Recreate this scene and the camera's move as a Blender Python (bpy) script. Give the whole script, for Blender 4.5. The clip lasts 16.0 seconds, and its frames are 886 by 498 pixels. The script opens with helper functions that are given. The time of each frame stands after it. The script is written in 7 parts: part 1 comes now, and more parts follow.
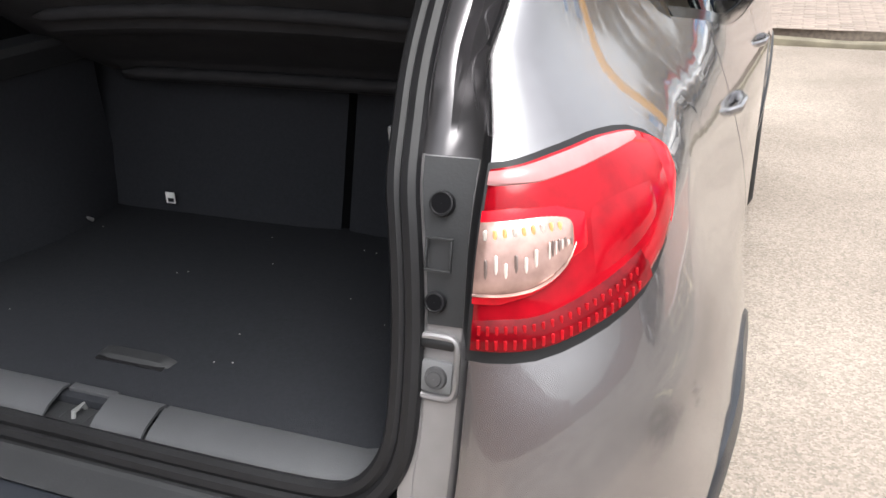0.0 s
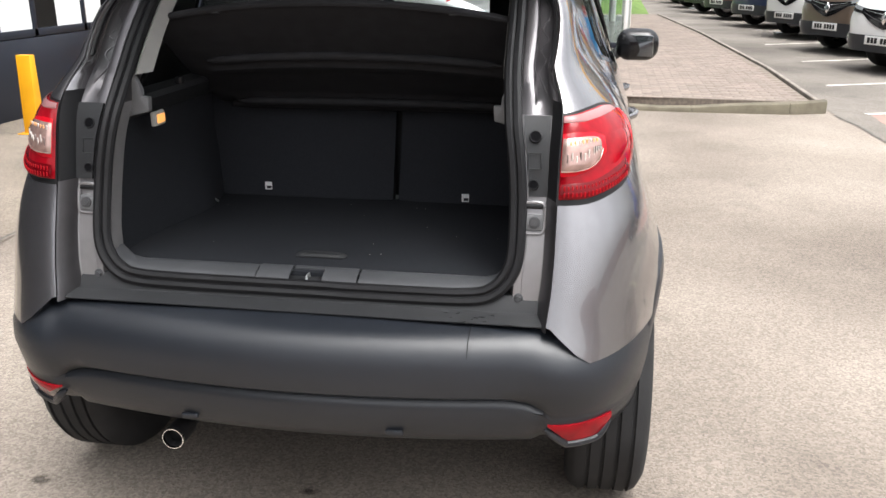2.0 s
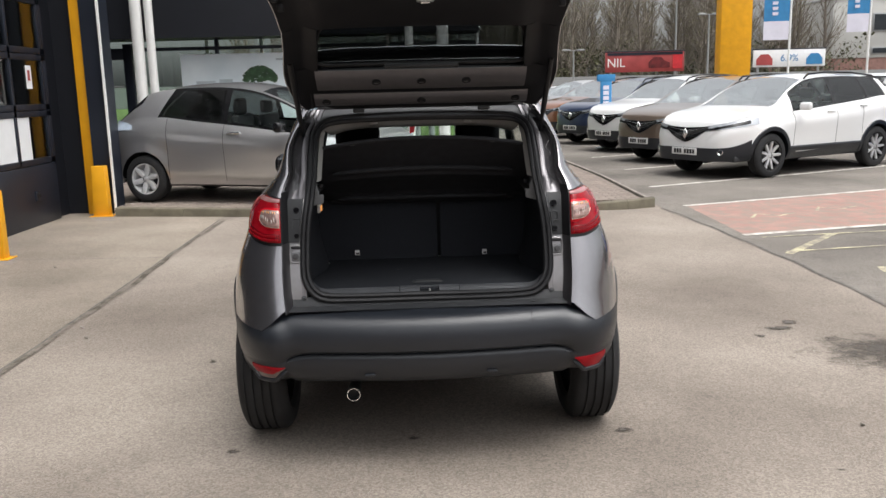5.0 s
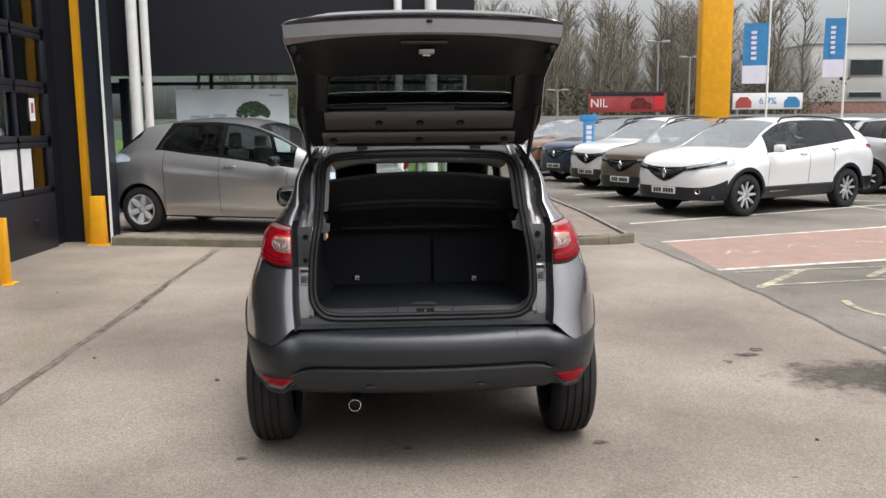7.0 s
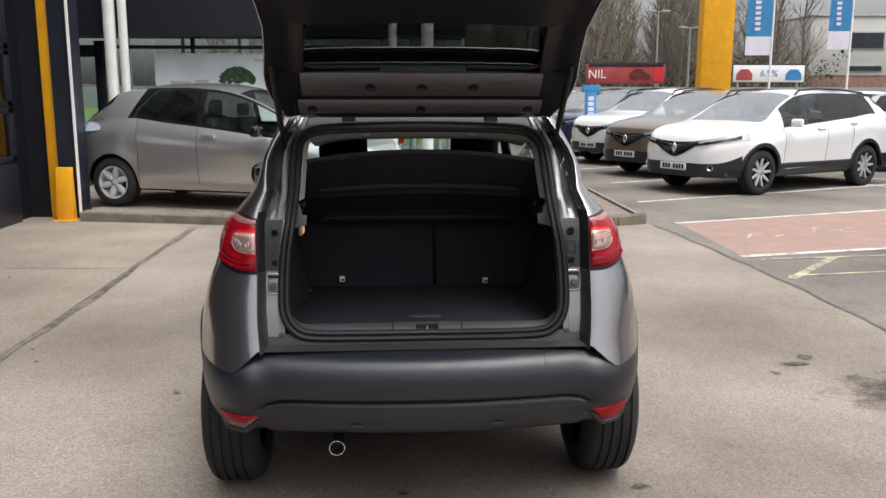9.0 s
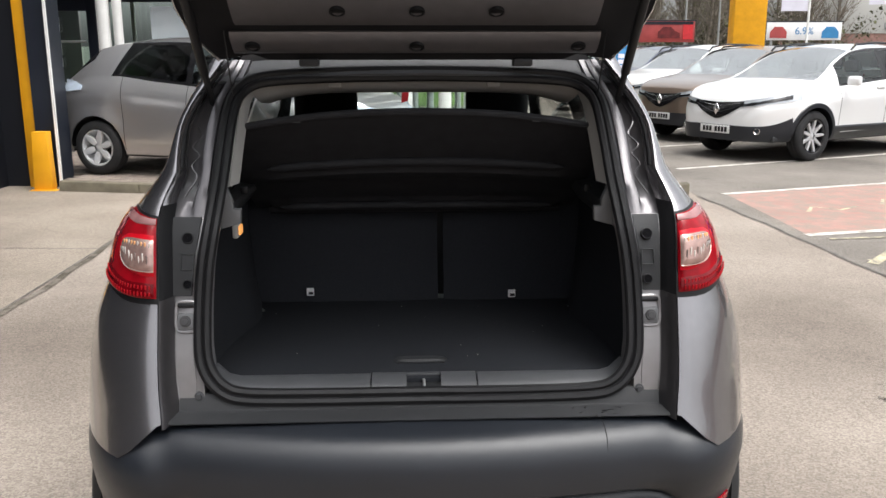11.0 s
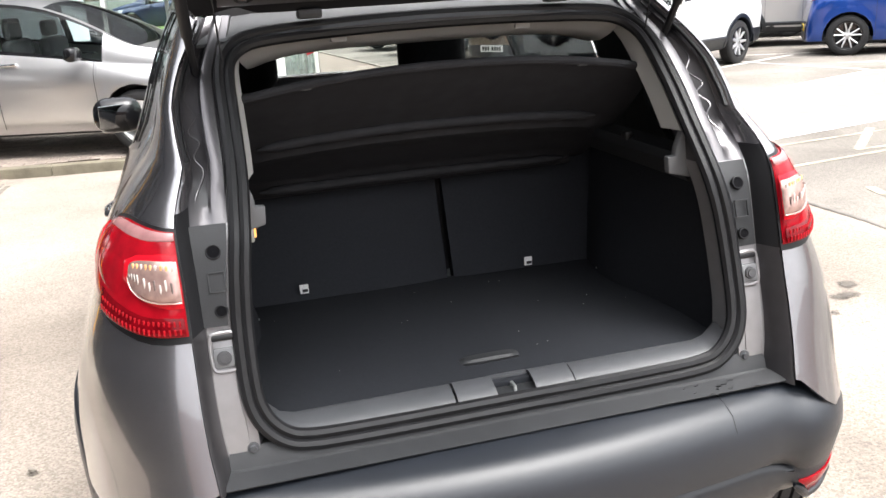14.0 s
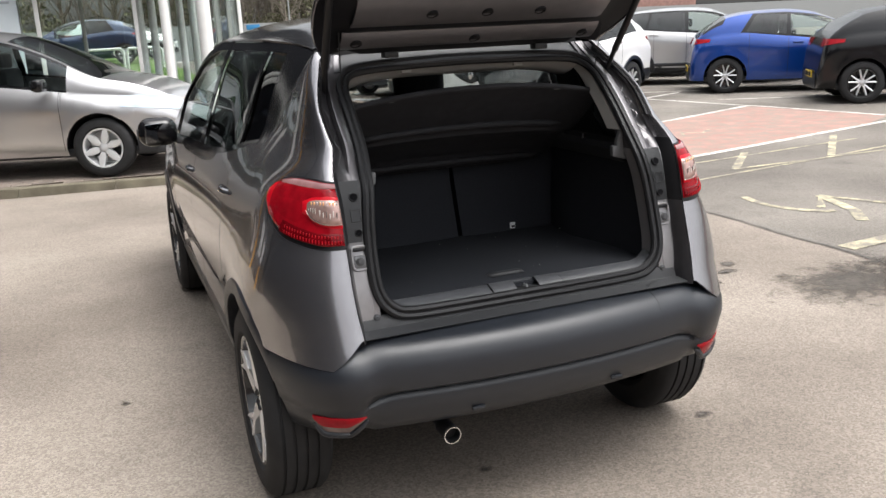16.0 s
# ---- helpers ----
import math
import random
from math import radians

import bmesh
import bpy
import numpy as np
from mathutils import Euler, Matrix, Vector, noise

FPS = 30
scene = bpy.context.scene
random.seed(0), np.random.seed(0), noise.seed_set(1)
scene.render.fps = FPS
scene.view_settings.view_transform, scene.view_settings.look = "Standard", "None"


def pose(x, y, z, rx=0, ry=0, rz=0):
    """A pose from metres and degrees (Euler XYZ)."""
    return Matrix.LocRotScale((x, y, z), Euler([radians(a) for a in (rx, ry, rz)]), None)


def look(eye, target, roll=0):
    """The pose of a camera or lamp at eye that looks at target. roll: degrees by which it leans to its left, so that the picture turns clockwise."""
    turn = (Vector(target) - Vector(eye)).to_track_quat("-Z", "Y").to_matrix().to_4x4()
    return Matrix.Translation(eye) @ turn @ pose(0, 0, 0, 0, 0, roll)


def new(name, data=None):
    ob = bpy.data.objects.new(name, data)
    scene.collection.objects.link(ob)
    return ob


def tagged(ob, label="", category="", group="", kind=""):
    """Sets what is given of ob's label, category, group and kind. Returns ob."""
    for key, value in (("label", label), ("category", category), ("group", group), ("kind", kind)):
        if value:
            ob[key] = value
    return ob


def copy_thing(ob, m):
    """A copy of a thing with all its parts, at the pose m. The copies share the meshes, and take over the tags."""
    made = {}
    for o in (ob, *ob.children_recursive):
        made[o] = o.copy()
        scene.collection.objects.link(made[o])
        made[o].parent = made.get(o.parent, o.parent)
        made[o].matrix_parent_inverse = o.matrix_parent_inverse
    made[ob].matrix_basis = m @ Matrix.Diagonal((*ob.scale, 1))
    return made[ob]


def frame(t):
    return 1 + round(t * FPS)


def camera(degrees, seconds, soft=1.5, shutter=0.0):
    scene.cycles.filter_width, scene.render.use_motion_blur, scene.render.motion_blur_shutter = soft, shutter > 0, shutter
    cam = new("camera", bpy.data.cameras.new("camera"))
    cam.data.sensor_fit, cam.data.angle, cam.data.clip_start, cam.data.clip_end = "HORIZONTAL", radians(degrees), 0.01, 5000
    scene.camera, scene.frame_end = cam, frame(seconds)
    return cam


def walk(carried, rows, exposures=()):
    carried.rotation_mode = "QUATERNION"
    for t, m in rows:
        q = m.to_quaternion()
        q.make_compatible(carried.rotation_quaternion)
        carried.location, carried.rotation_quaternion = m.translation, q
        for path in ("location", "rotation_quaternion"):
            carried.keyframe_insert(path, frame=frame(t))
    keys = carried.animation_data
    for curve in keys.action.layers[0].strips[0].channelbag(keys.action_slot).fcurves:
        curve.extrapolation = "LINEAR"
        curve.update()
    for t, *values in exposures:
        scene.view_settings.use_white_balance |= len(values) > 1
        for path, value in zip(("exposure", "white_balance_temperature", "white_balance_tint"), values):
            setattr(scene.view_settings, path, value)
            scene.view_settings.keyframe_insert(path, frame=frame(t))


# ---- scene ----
cam = camera(55.0, 16.0)
PATH = [
    (0, (0.84, -0.46, 1.353), (0.12, 1.223, 0.548), -1.6),
    (0.5, (0.798, -0.717, 1.367), (0.198, 1.024, 0.586), 0.1),
    (1, (0.766, -0.963, 1.397), (0.211, 0.815, 0.666), 0.1),
    (1.5, (0.756, -1.267, 1.408), (0.27, 0.555, 0.741), -0.1),
    (2, (0.669, -1.526, 1.403), (0.307, 0.334, 0.761), 0.0),
    (2.5, (0.597, -1.824, 1.423), (0.332, 0.06, 0.807), -0.2),
    (3, (0.522, -2.113, 1.456), (0.337, -0.201, 0.898), -0.5),
    (3.5, (0.359, -2.359, 1.462), (0.285, -0.425, 0.957), 0.3),
    (4, (0.257, -2.638, 1.472), (0.222, -0.698, 0.986), -0.2),
    (4.5, (0.162, -2.907, 1.502), (0.136, -0.958, 1.058), -1.1),
    (5, (0.043, -3.127, 1.514), (0.056, -1.162, 1.141), -1.4),
    (5.2, (0.018, -3.239, 1.539), (0.043, -1.27, 1.193), -1.3),
    (7.3, (-0.011, -3.495, 1.534), (0.046, -1.517, 1.243), -0.4),
    (7.5, (0.0, -3.437, 1.532), (0.042, -1.46, 1.235), 0.2),
    (8, (-0.041, -3.176, 1.539), (0.017, -1.2, 1.234), -0.1),
    (8.5, (-0.05, -2.922, 1.519), (0.026, -0.951, 1.191), -0.4),
    (9, (-0.043, -2.669, 1.52), (0.029, -0.702, 1.161), 0.1),
    (9.2, (-0.059, -2.544, 1.5), (0.019, -0.579, 1.136), 0.4),
    (11.3, (0.035, -1.476, 1.443), (0.055, 0.463, 0.953), -0.1),
    (11.5, (0.0, -1.386, 1.483), (0.061, 0.539, 0.942), -0.3),
    (12, (0.017, -1.165, 1.464), (0.044, 0.756, 0.908), -0.8),
    (12.5, (0.03, -1.032, 1.46), (0.01, 0.882, 0.882), -1.5),
    (13, (-0.059, -1.022, 1.466), (-0.042, 0.89, 0.881), -2.3),
    (13.5, (-0.298, -1.069, 1.459), (-0.058, 0.832, 0.888), -2.9),
    (14, (-0.447, -1.213, 1.456), (-0.02, 0.651, 0.873), -3.6),
    (14.5, (-0.582, -1.422, 1.466), (-0.049, 0.411, 0.868), -3.8),
    (15, (-0.786, -1.602, 1.467), (-0.146, 0.195, 0.866), -3.4),
    (15.5, (-0.946, -1.806, 1.492), (-0.268, -0.017, 0.908), -2.7),
    (16, (-1.1, -2.082, 1.517), (-0.442, -0.265, 1.003), -2.6),
]
walk(cam, [(t, look(eye, target, roll)) for t, eye, target, roll in PATH], exposures=((0.0, 1.58), (1.0, 1.65), (2.0, 1.34), (3.0, 1.05), (4.0, 0.79), (5.2, 0.68), (9.2, 0.68), (11.3, 1.14), (12.5, 1.94), (14.0, 2.00), (15.0, 1.42), (16.0, 1.06)))

# ---- light and sky: an overcast spring day ----
world = bpy.data.worlds.new("overcast_sky")
scene.world = world
world.use_nodes = True
wn, wl = world.node_tree.nodes, world.node_tree.links
wn.clear()
sky = wn.new("ShaderNodeTexSky")
sky.sky_type, sky.sun_disc = "NISHITA", False
sky.sun_elevation, sky.sun_rotation = radians(69), radians(135)
sky.dust_density, sky.air_density = 4.0, 1.0
grey = wn.new("ShaderNodeHueSaturation")
grey.inputs["Saturation"].default_value = 0.16
cloud = wn.new("ShaderNodeTexNoise")
cloud.inputs["Scale"].default_value, cloud.inputs["Detail"].default_value = 2.2, 5
cramp = wn.new("ShaderNodeMapRange")
cramp.inputs["From Min"].default_value, cramp.inputs["From Max"].default_value = 0.3, 0.75
cramp.inputs["To Min"].default_value, cramp.inputs["To Max"].default_value = 0.95, 1.4
cmul = wn.new("ShaderNodeVectorMath")
cmul.operation = "SCALE"
# an overcast sky is brighter overhead than at the horizon
updir = wn.new("ShaderNodeTexCoord")
upz = wn.new("ShaderNodeSeparateXYZ")
rise = wn.new("ShaderNodeMapRange")
rise.inputs["To Min"].default_value, rise.inputs["To Max"].default_value = 0.66, 1.75
dome = wn.new("ShaderNodeMath")
dome.operation = "MULTIPLY"
bgnode = wn.new("ShaderNodeBackground")
bgnode.inputs["Strength"].default_value = 0.122
wout = wn.new("ShaderNodeOutputWorld")
wl.new(sky.outputs[0], grey.inputs["Color"])
wl.new(grey.outputs[0], cmul.inputs[0])
wl.new(cloud.outputs["Fac"], cramp.inputs["Value"])
wl.new(updir.outputs["Generated"], upz.inputs[0])
wl.new(upz.outputs["Z"], rise.inputs["Value"])
wl.new(cramp.outputs[0], dome.inputs[0])
wl.new(rise.outputs[0], dome.inputs[1])
wl.new(dome.outputs[0], cmul.inputs["Scale"])
wl.new(cmul.outputs[0], bgnode.inputs["Color"])
wl.new(bgnode.outputs[0], wout.inputs[0])
sun_data = bpy.data.lights.new("sun", "SUN")
sun_data.energy, sun_data.angle, sun_data.color = 0.6, radians(40), (1.0, 0.975, 0.94)
sun = new("sun", sun_data)
sun.matrix_world = look((8, -8, 30), (0, 0, 0))


# ---- materials ----
def mat(name, color, rough=0.5, metal=0.0, var=0.12, scale=8.0, bump=0.0, bump_scale=60.0, coat=0.0, trans=0.0, emit=0.0, ior=1.45, tint=None, spec=0.5, rnd=0.0):
    m = bpy.data.materials.new(name)
    m.use_nodes = True
    n, l = m.node_tree.nodes, m.node_tree.links
    b = n["Principled BSDF"]
    b.inputs["Roughness"].default_value, b.inputs["Metallic"].default_value = rough, metal
    b.inputs["Coat Weight"].default_value, b.inputs["Coat Roughness"].default_value = coat, 0.04
    b.inputs["Transmission Weight"].default_value, b.inputs["IOR"].default_value = trans, ior
    b.inputs["Specular IOR Level"].default_value = spec
    co = n.new("ShaderNodeTexCoord")
    big = n.new("ShaderNodeTexNoise")
    big.inputs["Scale"].default_value, big.inputs["Detail"].default_value = scale, 6
    l.new(co.outputs["Object"], big.inputs["Vector"])
    mix = n.new("ShaderNodeMix")
    mix.data_type = "RGBA"
    lo = [c * (1 - var) for c in color]
    hi = [min(1, c * (1 + var)) for c in (tint or color)]
    mix.inputs[6].default_value, mix.inputs[7].default_value = (*lo, 1), (*hi, 1)
    rng = n.new("ShaderNodeMapRange")
    rng.inputs["From Min"].default_value, rng.inputs["From Max"].default_value = 0.3, 0.7
    l.new(big.outputs["Fac"], rng.inputs["Value"])
    l.new(rng.outputs[0], mix.inputs[0])
    col = mix.outputs[2]
    if rnd:
        info = n.new("ShaderNodeObjectInfo")
        geo = n.new("ShaderNodeNewGeometry")
        add = n.new("ShaderNodeMath")
        add.operation = "ADD"
        l.new(info.outputs["Random"], add.inputs[0])
        l.new(geo.outputs["Random Per Island"], add.inputs[1])
        fr = n.new("ShaderNodeMath")
        fr.operation = "FRACT"
        l.new(add.outputs[0], fr.inputs[0])
        mr = n.new("ShaderNodeMapRange")
        mr.inputs["To Min"].default_value, mr.inputs["To Max"].default_value = 1 - rnd, 1 + rnd
        l.new(fr.outputs[0], mr.inputs["Value"])
        sc = n.new("ShaderNodeVectorMath")
        sc.operation = "SCALE"
        l.new(col, sc.inputs[0])
        l.new(mr.outputs[0], sc.inputs["Scale"])
        col = sc.outputs[0]
    l.new(col, b.inputs["Base Color"])
    if emit:
        b.inputs["Emission Color"].default_value = (*color, 1)
        b.inputs["Emission Strength"].default_value = emit
    if bump:
        fine = n.new("ShaderNodeTexNoise")
        fine.inputs["Scale"].default_value, fine.inputs["Detail"].default_value = bump_scale, 4
        l.new(co.outputs["Object"], fine.inputs["Vector"])
        bp = n.new("ShaderNodeBump")
        bp.inputs["Strength"].default_value, bp.inputs["Distance"].default_value = bump, 0.01
        l.new(fine.outputs["Fac"], bp.inputs["Height"])
        l.new(bp.outputs[0], b.inputs["Normal"])
    return m


def asphalt_mat(name, dark, light, stain):
    """Worn asphalt: grit, larger patches, stains."""
    m = mat(name, dark, rough=0.92, var=0.25, scale=0.55, tint=light, bump=0.5, bump_scale=140, spec=0.25)
    n, l = m.node_tree.nodes, m.node_tree.links
    b = n["Principled BSDF"]
    base = b.inputs["Base Color"].links[0].from_socket
    co = n.new("ShaderNodeTexCoord")
    grit = n.new("ShaderNodeTexVoronoi")
    grit.inputs["Scale"].default_value = 140
    l.new(co.outputs["Object"], grit.inputs["Vector"])
    sep = n.new("ShaderNodeSeparateColor")
    l.new(grit.outputs["Color"], sep.inputs[0])
    gm = n.new("ShaderNodeMapRange")
    gm.inputs["To Min"].default_value, gm.inputs["To Max"].default_value = 0.74, 1.26
    l.new(sep.outputs[0], gm.inputs["Value"])
    s1 = n.new("ShaderNodeVectorMath")
    s1.operation = "SCALE"
    l.new(base, s1.inputs[0])
    l.new(gm.outputs[0], s1.inputs["Scale"])
    st = n.new("ShaderNodeTexNoise")
    st.inputs["Scale"].default_value, st.inputs["Detail"].default_value, st.inputs["Roughness"].default_value = 1.7, 9, 0.68
    l.new(co.outputs["Object"], st.inputs["Vector"])
    sm = n.new("ShaderNodeMapRange")
    sm.inputs["From Min"].default_value, sm.inputs["From Max"].default_value = 0.56, 0.74
    sm.inputs["To Min"].default_value, sm.inputs["To Max"].default_value = 1.0, stain
    l.new(st.outputs["Fac"], sm.inputs["Value"])
    s2 = n.new("ShaderNodeVectorMath")
    s2.operation = "SCALE"
    l.new(s1.outputs[0], s2.inputs[0])
    l.new(sm.outputs[0], s2.inputs["Scale"])
    l.new(s2.outputs[0], b.inputs["Base Color"])
    return m


def worn_paint_mat(name, color, under, lost):
    """Road paint, worn through in spots to what lies under it."""
    m = mat(name, color, rough=0.85, var=0.15, scale=3, bump=0.3, bump_scale=120, spec=0.3)
    n, l = m.node_tree.nodes, m.node_tree.links
    b = n["Principled BSDF"]
    base = b.inputs["Base Color"].links[0].from_socket
    co = n.new("ShaderNodeTexCoord")
    w = n.new("ShaderNodeTexNoise")
    w.inputs["Scale"].default_value, w.inputs["Detail"].default_value, w.inputs["Roughness"].default_value = 5, 10, 0.75
    l.new(co.outputs["Object"], w.inputs["Vector"])
    r = n.new("ShaderNodeMapRange")
    r.inputs["From Min"].default_value, r.inputs["From Max"].default_value = lost - 0.08, lost + 0.08
    l.new(w.outputs["Fac"], r.inputs["Value"])
    mx = n.new("ShaderNodeMix")
    mx.data_type = "RGBA"
    mx.inputs[6].default_value = (*under, 1)
    l.new(r.outputs[0], mx.inputs[0])
    l.new(base, mx.inputs[7])
    l.new(mx.outputs[2], b.inputs["Base Color"])
    return m


def glass_mat(name, color, rough=0.0, base=0.035, power=5.0):
    m = bpy.data.materials.new(name)
    m.use_nodes = True
    n, l = m.node_tree.nodes, m.node_tree.links
    n.clear()
    out = n.new("ShaderNodeOutputMaterial")
    tr = n.new("ShaderNodeBsdfTransparent")
    tr.inputs[0].default_value = (*color, 1)
    gl = n.new("ShaderNodeBsdfGlossy")
    gl.inputs["Roughness"].default_value = 0.02 + rough
    lw = n.new("ShaderNodeLayerWeight")
    lw.inputs["Blend"].default_value = 0.5
    po = n.new("ShaderNodeMath")
    po.operation, po.inputs[1].default_value = "POWER", power
    fr = n.new("ShaderNodeMath")
    fr.operation, fr.inputs[1].default_value, fr.inputs[2].default_value = "MULTIPLY_ADD", 0.9, base
    l.new(lw.outputs["Facing"], po.inputs[0])
    l.new(po.outputs[0], fr.inputs[0])
    mx = n.new("ShaderNodeMixShader")
    l.new(fr.outputs[0], mx.inputs[0])
    l.new(tr.outputs[0], mx.inputs[1])
    l.new(gl.outputs[0], mx.inputs[2])
    l.new(mx.outputs[0], out.inputs[0])
    return m


PAINT = mat("grey_car_paint", (0.25, 0.242, 0.253), rough=0.26, metal=0.93, var=0.03, scale=40, coat=1.0)
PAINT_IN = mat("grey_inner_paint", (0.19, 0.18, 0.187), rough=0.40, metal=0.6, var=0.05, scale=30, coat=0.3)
PAINT.node_tree.nodes["Principled BSDF"].inputs["Coat IOR"].default_value = 1.75
BLACK_GLOSS = mat("black_gloss", (0.007, 0.007, 0.008), rough=0.10, var=0.1, spec=0.5)
JAMB = mat("grey_jamb_paint", (0.25, 0.242, 0.248), rough=0.36, metal=0.45, var=0.05, scale=30, coat=0.6)
# body paint darkened, with the shade under the raised tailgate in its colour
PAINT_SHADED = mat("shaded_grey_paint", (0.095, 0.091, 0.096), rough=0.34, metal=0.8, var=0.06, scale=30, coat=0.25)
BUFFER = mat("grey_rubber", (0.055, 0.055, 0.058), rough=0.6, var=0.1, scale=60)
GREY_TRIM = mat("mid_grey_trim", (0.13, 0.132, 0.137), rough=0.6, var=0.05, scale=12)
BUMPER = mat("textured_black_plastic", (0.0115, 0.0138, 0.0185), rough=0.35, spec=0.64, var=0.12, scale=5, bump=0.10, bump_scale=700)
PLASTIC = mat("dark_plastic", (0.022, 0.023, 0.025), rough=0.55, var=0.1, scale=20, bump=0.05, bump_scale=300)
GATE_TRIM = mat("black_gate_trim", (0.009, 0.009, 0.0105), rough=0.55, spec=0.35, var=0.15, scale=14, bump=0.05, bump_scale=300)
# matt black that stands for the shade inside the bracket's wells
WELL_SHADE = mat("well_shade_black", (0.005, 0.005, 0.006), rough=0.95, spec=0.1, var=0.1)
TRIM = mat("grey_plastic_trim", (0.058, 0.060, 0.065), rough=0.45, var=0.08, scale=12, bump=0.06, bump_scale=400)
PALE_TRIM = mat("pale_grey_trim", (0.36, 0.355, 0.34), rough=0.7, var=0.05, scale=10)
RUBBER = mat("black_rubber", (0.010, 0.010, 0.0112), rough=0.45, var=0.15, scale=30, spec=0.4)
TYRE = mat("tyre_rubber", (0.016, 0.016, 0.017), rough=0.8, var=0.25, scale=14, bump=0.1, bump_scale=200)
CARPET = mat("black_carpet", (0.0205, 0.0220, 0.0258), rough=0.95, var=0.10, scale=160, bump=0.25, bump_scale=600, spec=0.15)
SHELF = mat("black_board", (0.021, 0.021, 0.0238), rough=0.75, var=0.2, scale=25, bump=0.2, bump_scale=500, spec=0.3)
SEAT = mat("dark_seat_cloth", (0.014, 0.014, 0.016), rough=0.9, var=0.2, scale=50, bump=0.2, bump_scale=400)
CHROME = mat("chrome", (0.75, 0.75, 0.76), rough=0.12, metal=1.0, var=0.04)
ALLOY = mat("silver_alloy", (0.74, 0.74, 0.75), rough=0.33, metal=0.7, var=0.05)
ALLOY_DARK = mat("black_alloy", (0.015, 0.015, 0.016), rough=0.25, var=0.1, coat=0.5)
LENS_RED = mat("red_lens", (0.27, 0.003, 0.009), rough=0.07, var=0.22, scale=26, spec=0.26)
LENS_BRIGHT = mat("bright_red_lens", (0.56, 0.006, 0.016), rough=0.10, var=0.1, scale=30, spec=0.26)
LENS_DEEP = mat("ribbed_red_lens", (0.125, 0.001, 0.004), rough=0.10, var=0.3, scale=60, spec=0.26)
# clear lens tone lightened to carry the sky's highlight
LENS_SHEEN = mat("pale_lens_sheen", (0.34, 0.17, 0.17), rough=0.10, var=0.2, scale=20)
LENS_CLEAR = mat("clear_lens", (0.40, 0.265, 0.235), rough=0.2, metal=0.5, var=0.2, scale=70)
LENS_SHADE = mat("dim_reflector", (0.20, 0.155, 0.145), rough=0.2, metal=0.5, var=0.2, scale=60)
LENS_FLUTE = mat("bright_reflector_flute", (0.62, 0.58, 0.54), rough=0.2, metal=0.3, var=0.1, scale=60)
AMBER = mat("amber_reflector", (0.78, 0.40, 0.16), rough=0.25, var=0.2, scale=60, coat=0.5)
LENS_RIB = mat("red_lens_rib", (0.36, 0.004, 0.010), rough=0.35, var=0.2, scale=60, spec=0.2)
GLASS = glass_mat("clear_car_glass", (0.94, 0.98, 0.965))
GLASS_SCREEN = glass_mat("windscreen_glass", (0.90, 0.95, 0.935), 0.0, 0.22, 2.6)
GLASS_DARK = glass_mat("privacy_glass", (0.36, 0.38, 0.38), 0.0, 0.06)
SHOP_GLASS = glass_mat("shop_glass", (0.90, 0.93, 0.92))
LABEL = mat("white_label", (0.75, 0.75, 0.74), rough=0.5, var=0.1, scale=200)
LAMP_ON = mat("lit_boot_lamp", (0.85, 0.36, 0.10), rough=0.4, var=0.05, emit=0.45)
RED_CARD = mat("red_card", (0.55, 0.03, 0.04), rough=0.5)
MIRROR = mat("mirror_glass", (0.40, 0.42, 0.43), rough=0.02, metal=1.0, var=0.0)
ASPHALT = asphalt_mat("worn_asphalt", (0.197, 0.166, 0.139), (0.249, 0.216, 0.184), 0.78)
ASPHALT_LOT = asphalt_mat("car_park_asphalt", (0.143, 0.128, 0.113), (0.183, 0.166, 0.146), 0.72)
CONCRETE = asphalt_mat("brushed_concrete", (0.203, 0.171, 0.139), (0.252, 0.217, 0.179), 0.82)

KERB = mat("kerb_concrete", (0.135, 0.119, 0.086), rough=0.9, var=0.3, scale=5, bump=0.5, bump_scale=60, rnd=0.08)
EDGING = mat("edging_concrete", (0.23, 0.205, 0.175), rough=0.9, var=0.25, scale=6, bump=0.4, bump_scale=60, rnd=0.08)
BRICK = mat("clay_paver", (0.205, 0.168, 0.143), rough=0.9, var=0.2, scale=18, bump=0.4, bump_scale=90, rnd=0.14)
SAND = mat("jointing_sand", (0.155, 0.128, 0.105), rough=1.0, var=0.25, scale=30)
WHITE_LINE = worn_paint_mat("white_road_paint", (0.62, 0.59, 0.54), (0.25, 0.23, 0.205), 0.46)
YELLOW_LINE = worn_paint_mat("yellow_road_paint", (0.52, 0.47, 0.31), (0.21, 0.19, 0.16), 0.52)
RED_BAY = worn_paint_mat("red_road_paint", (0.335, 0.195, 0.165), (0.25, 0.20, 0.168), 0.50)
DIRT = worn_paint_mat("mossy_dirt", (0.075, 0.066, 0.048), (0.19, 0.165, 0.142), 0.50)
OIL = mat("oil_stain", (0.075, 0.064, 0.053), rough=0.75, var=0.3, scale=12, bump=0.4, bump_scale=140)


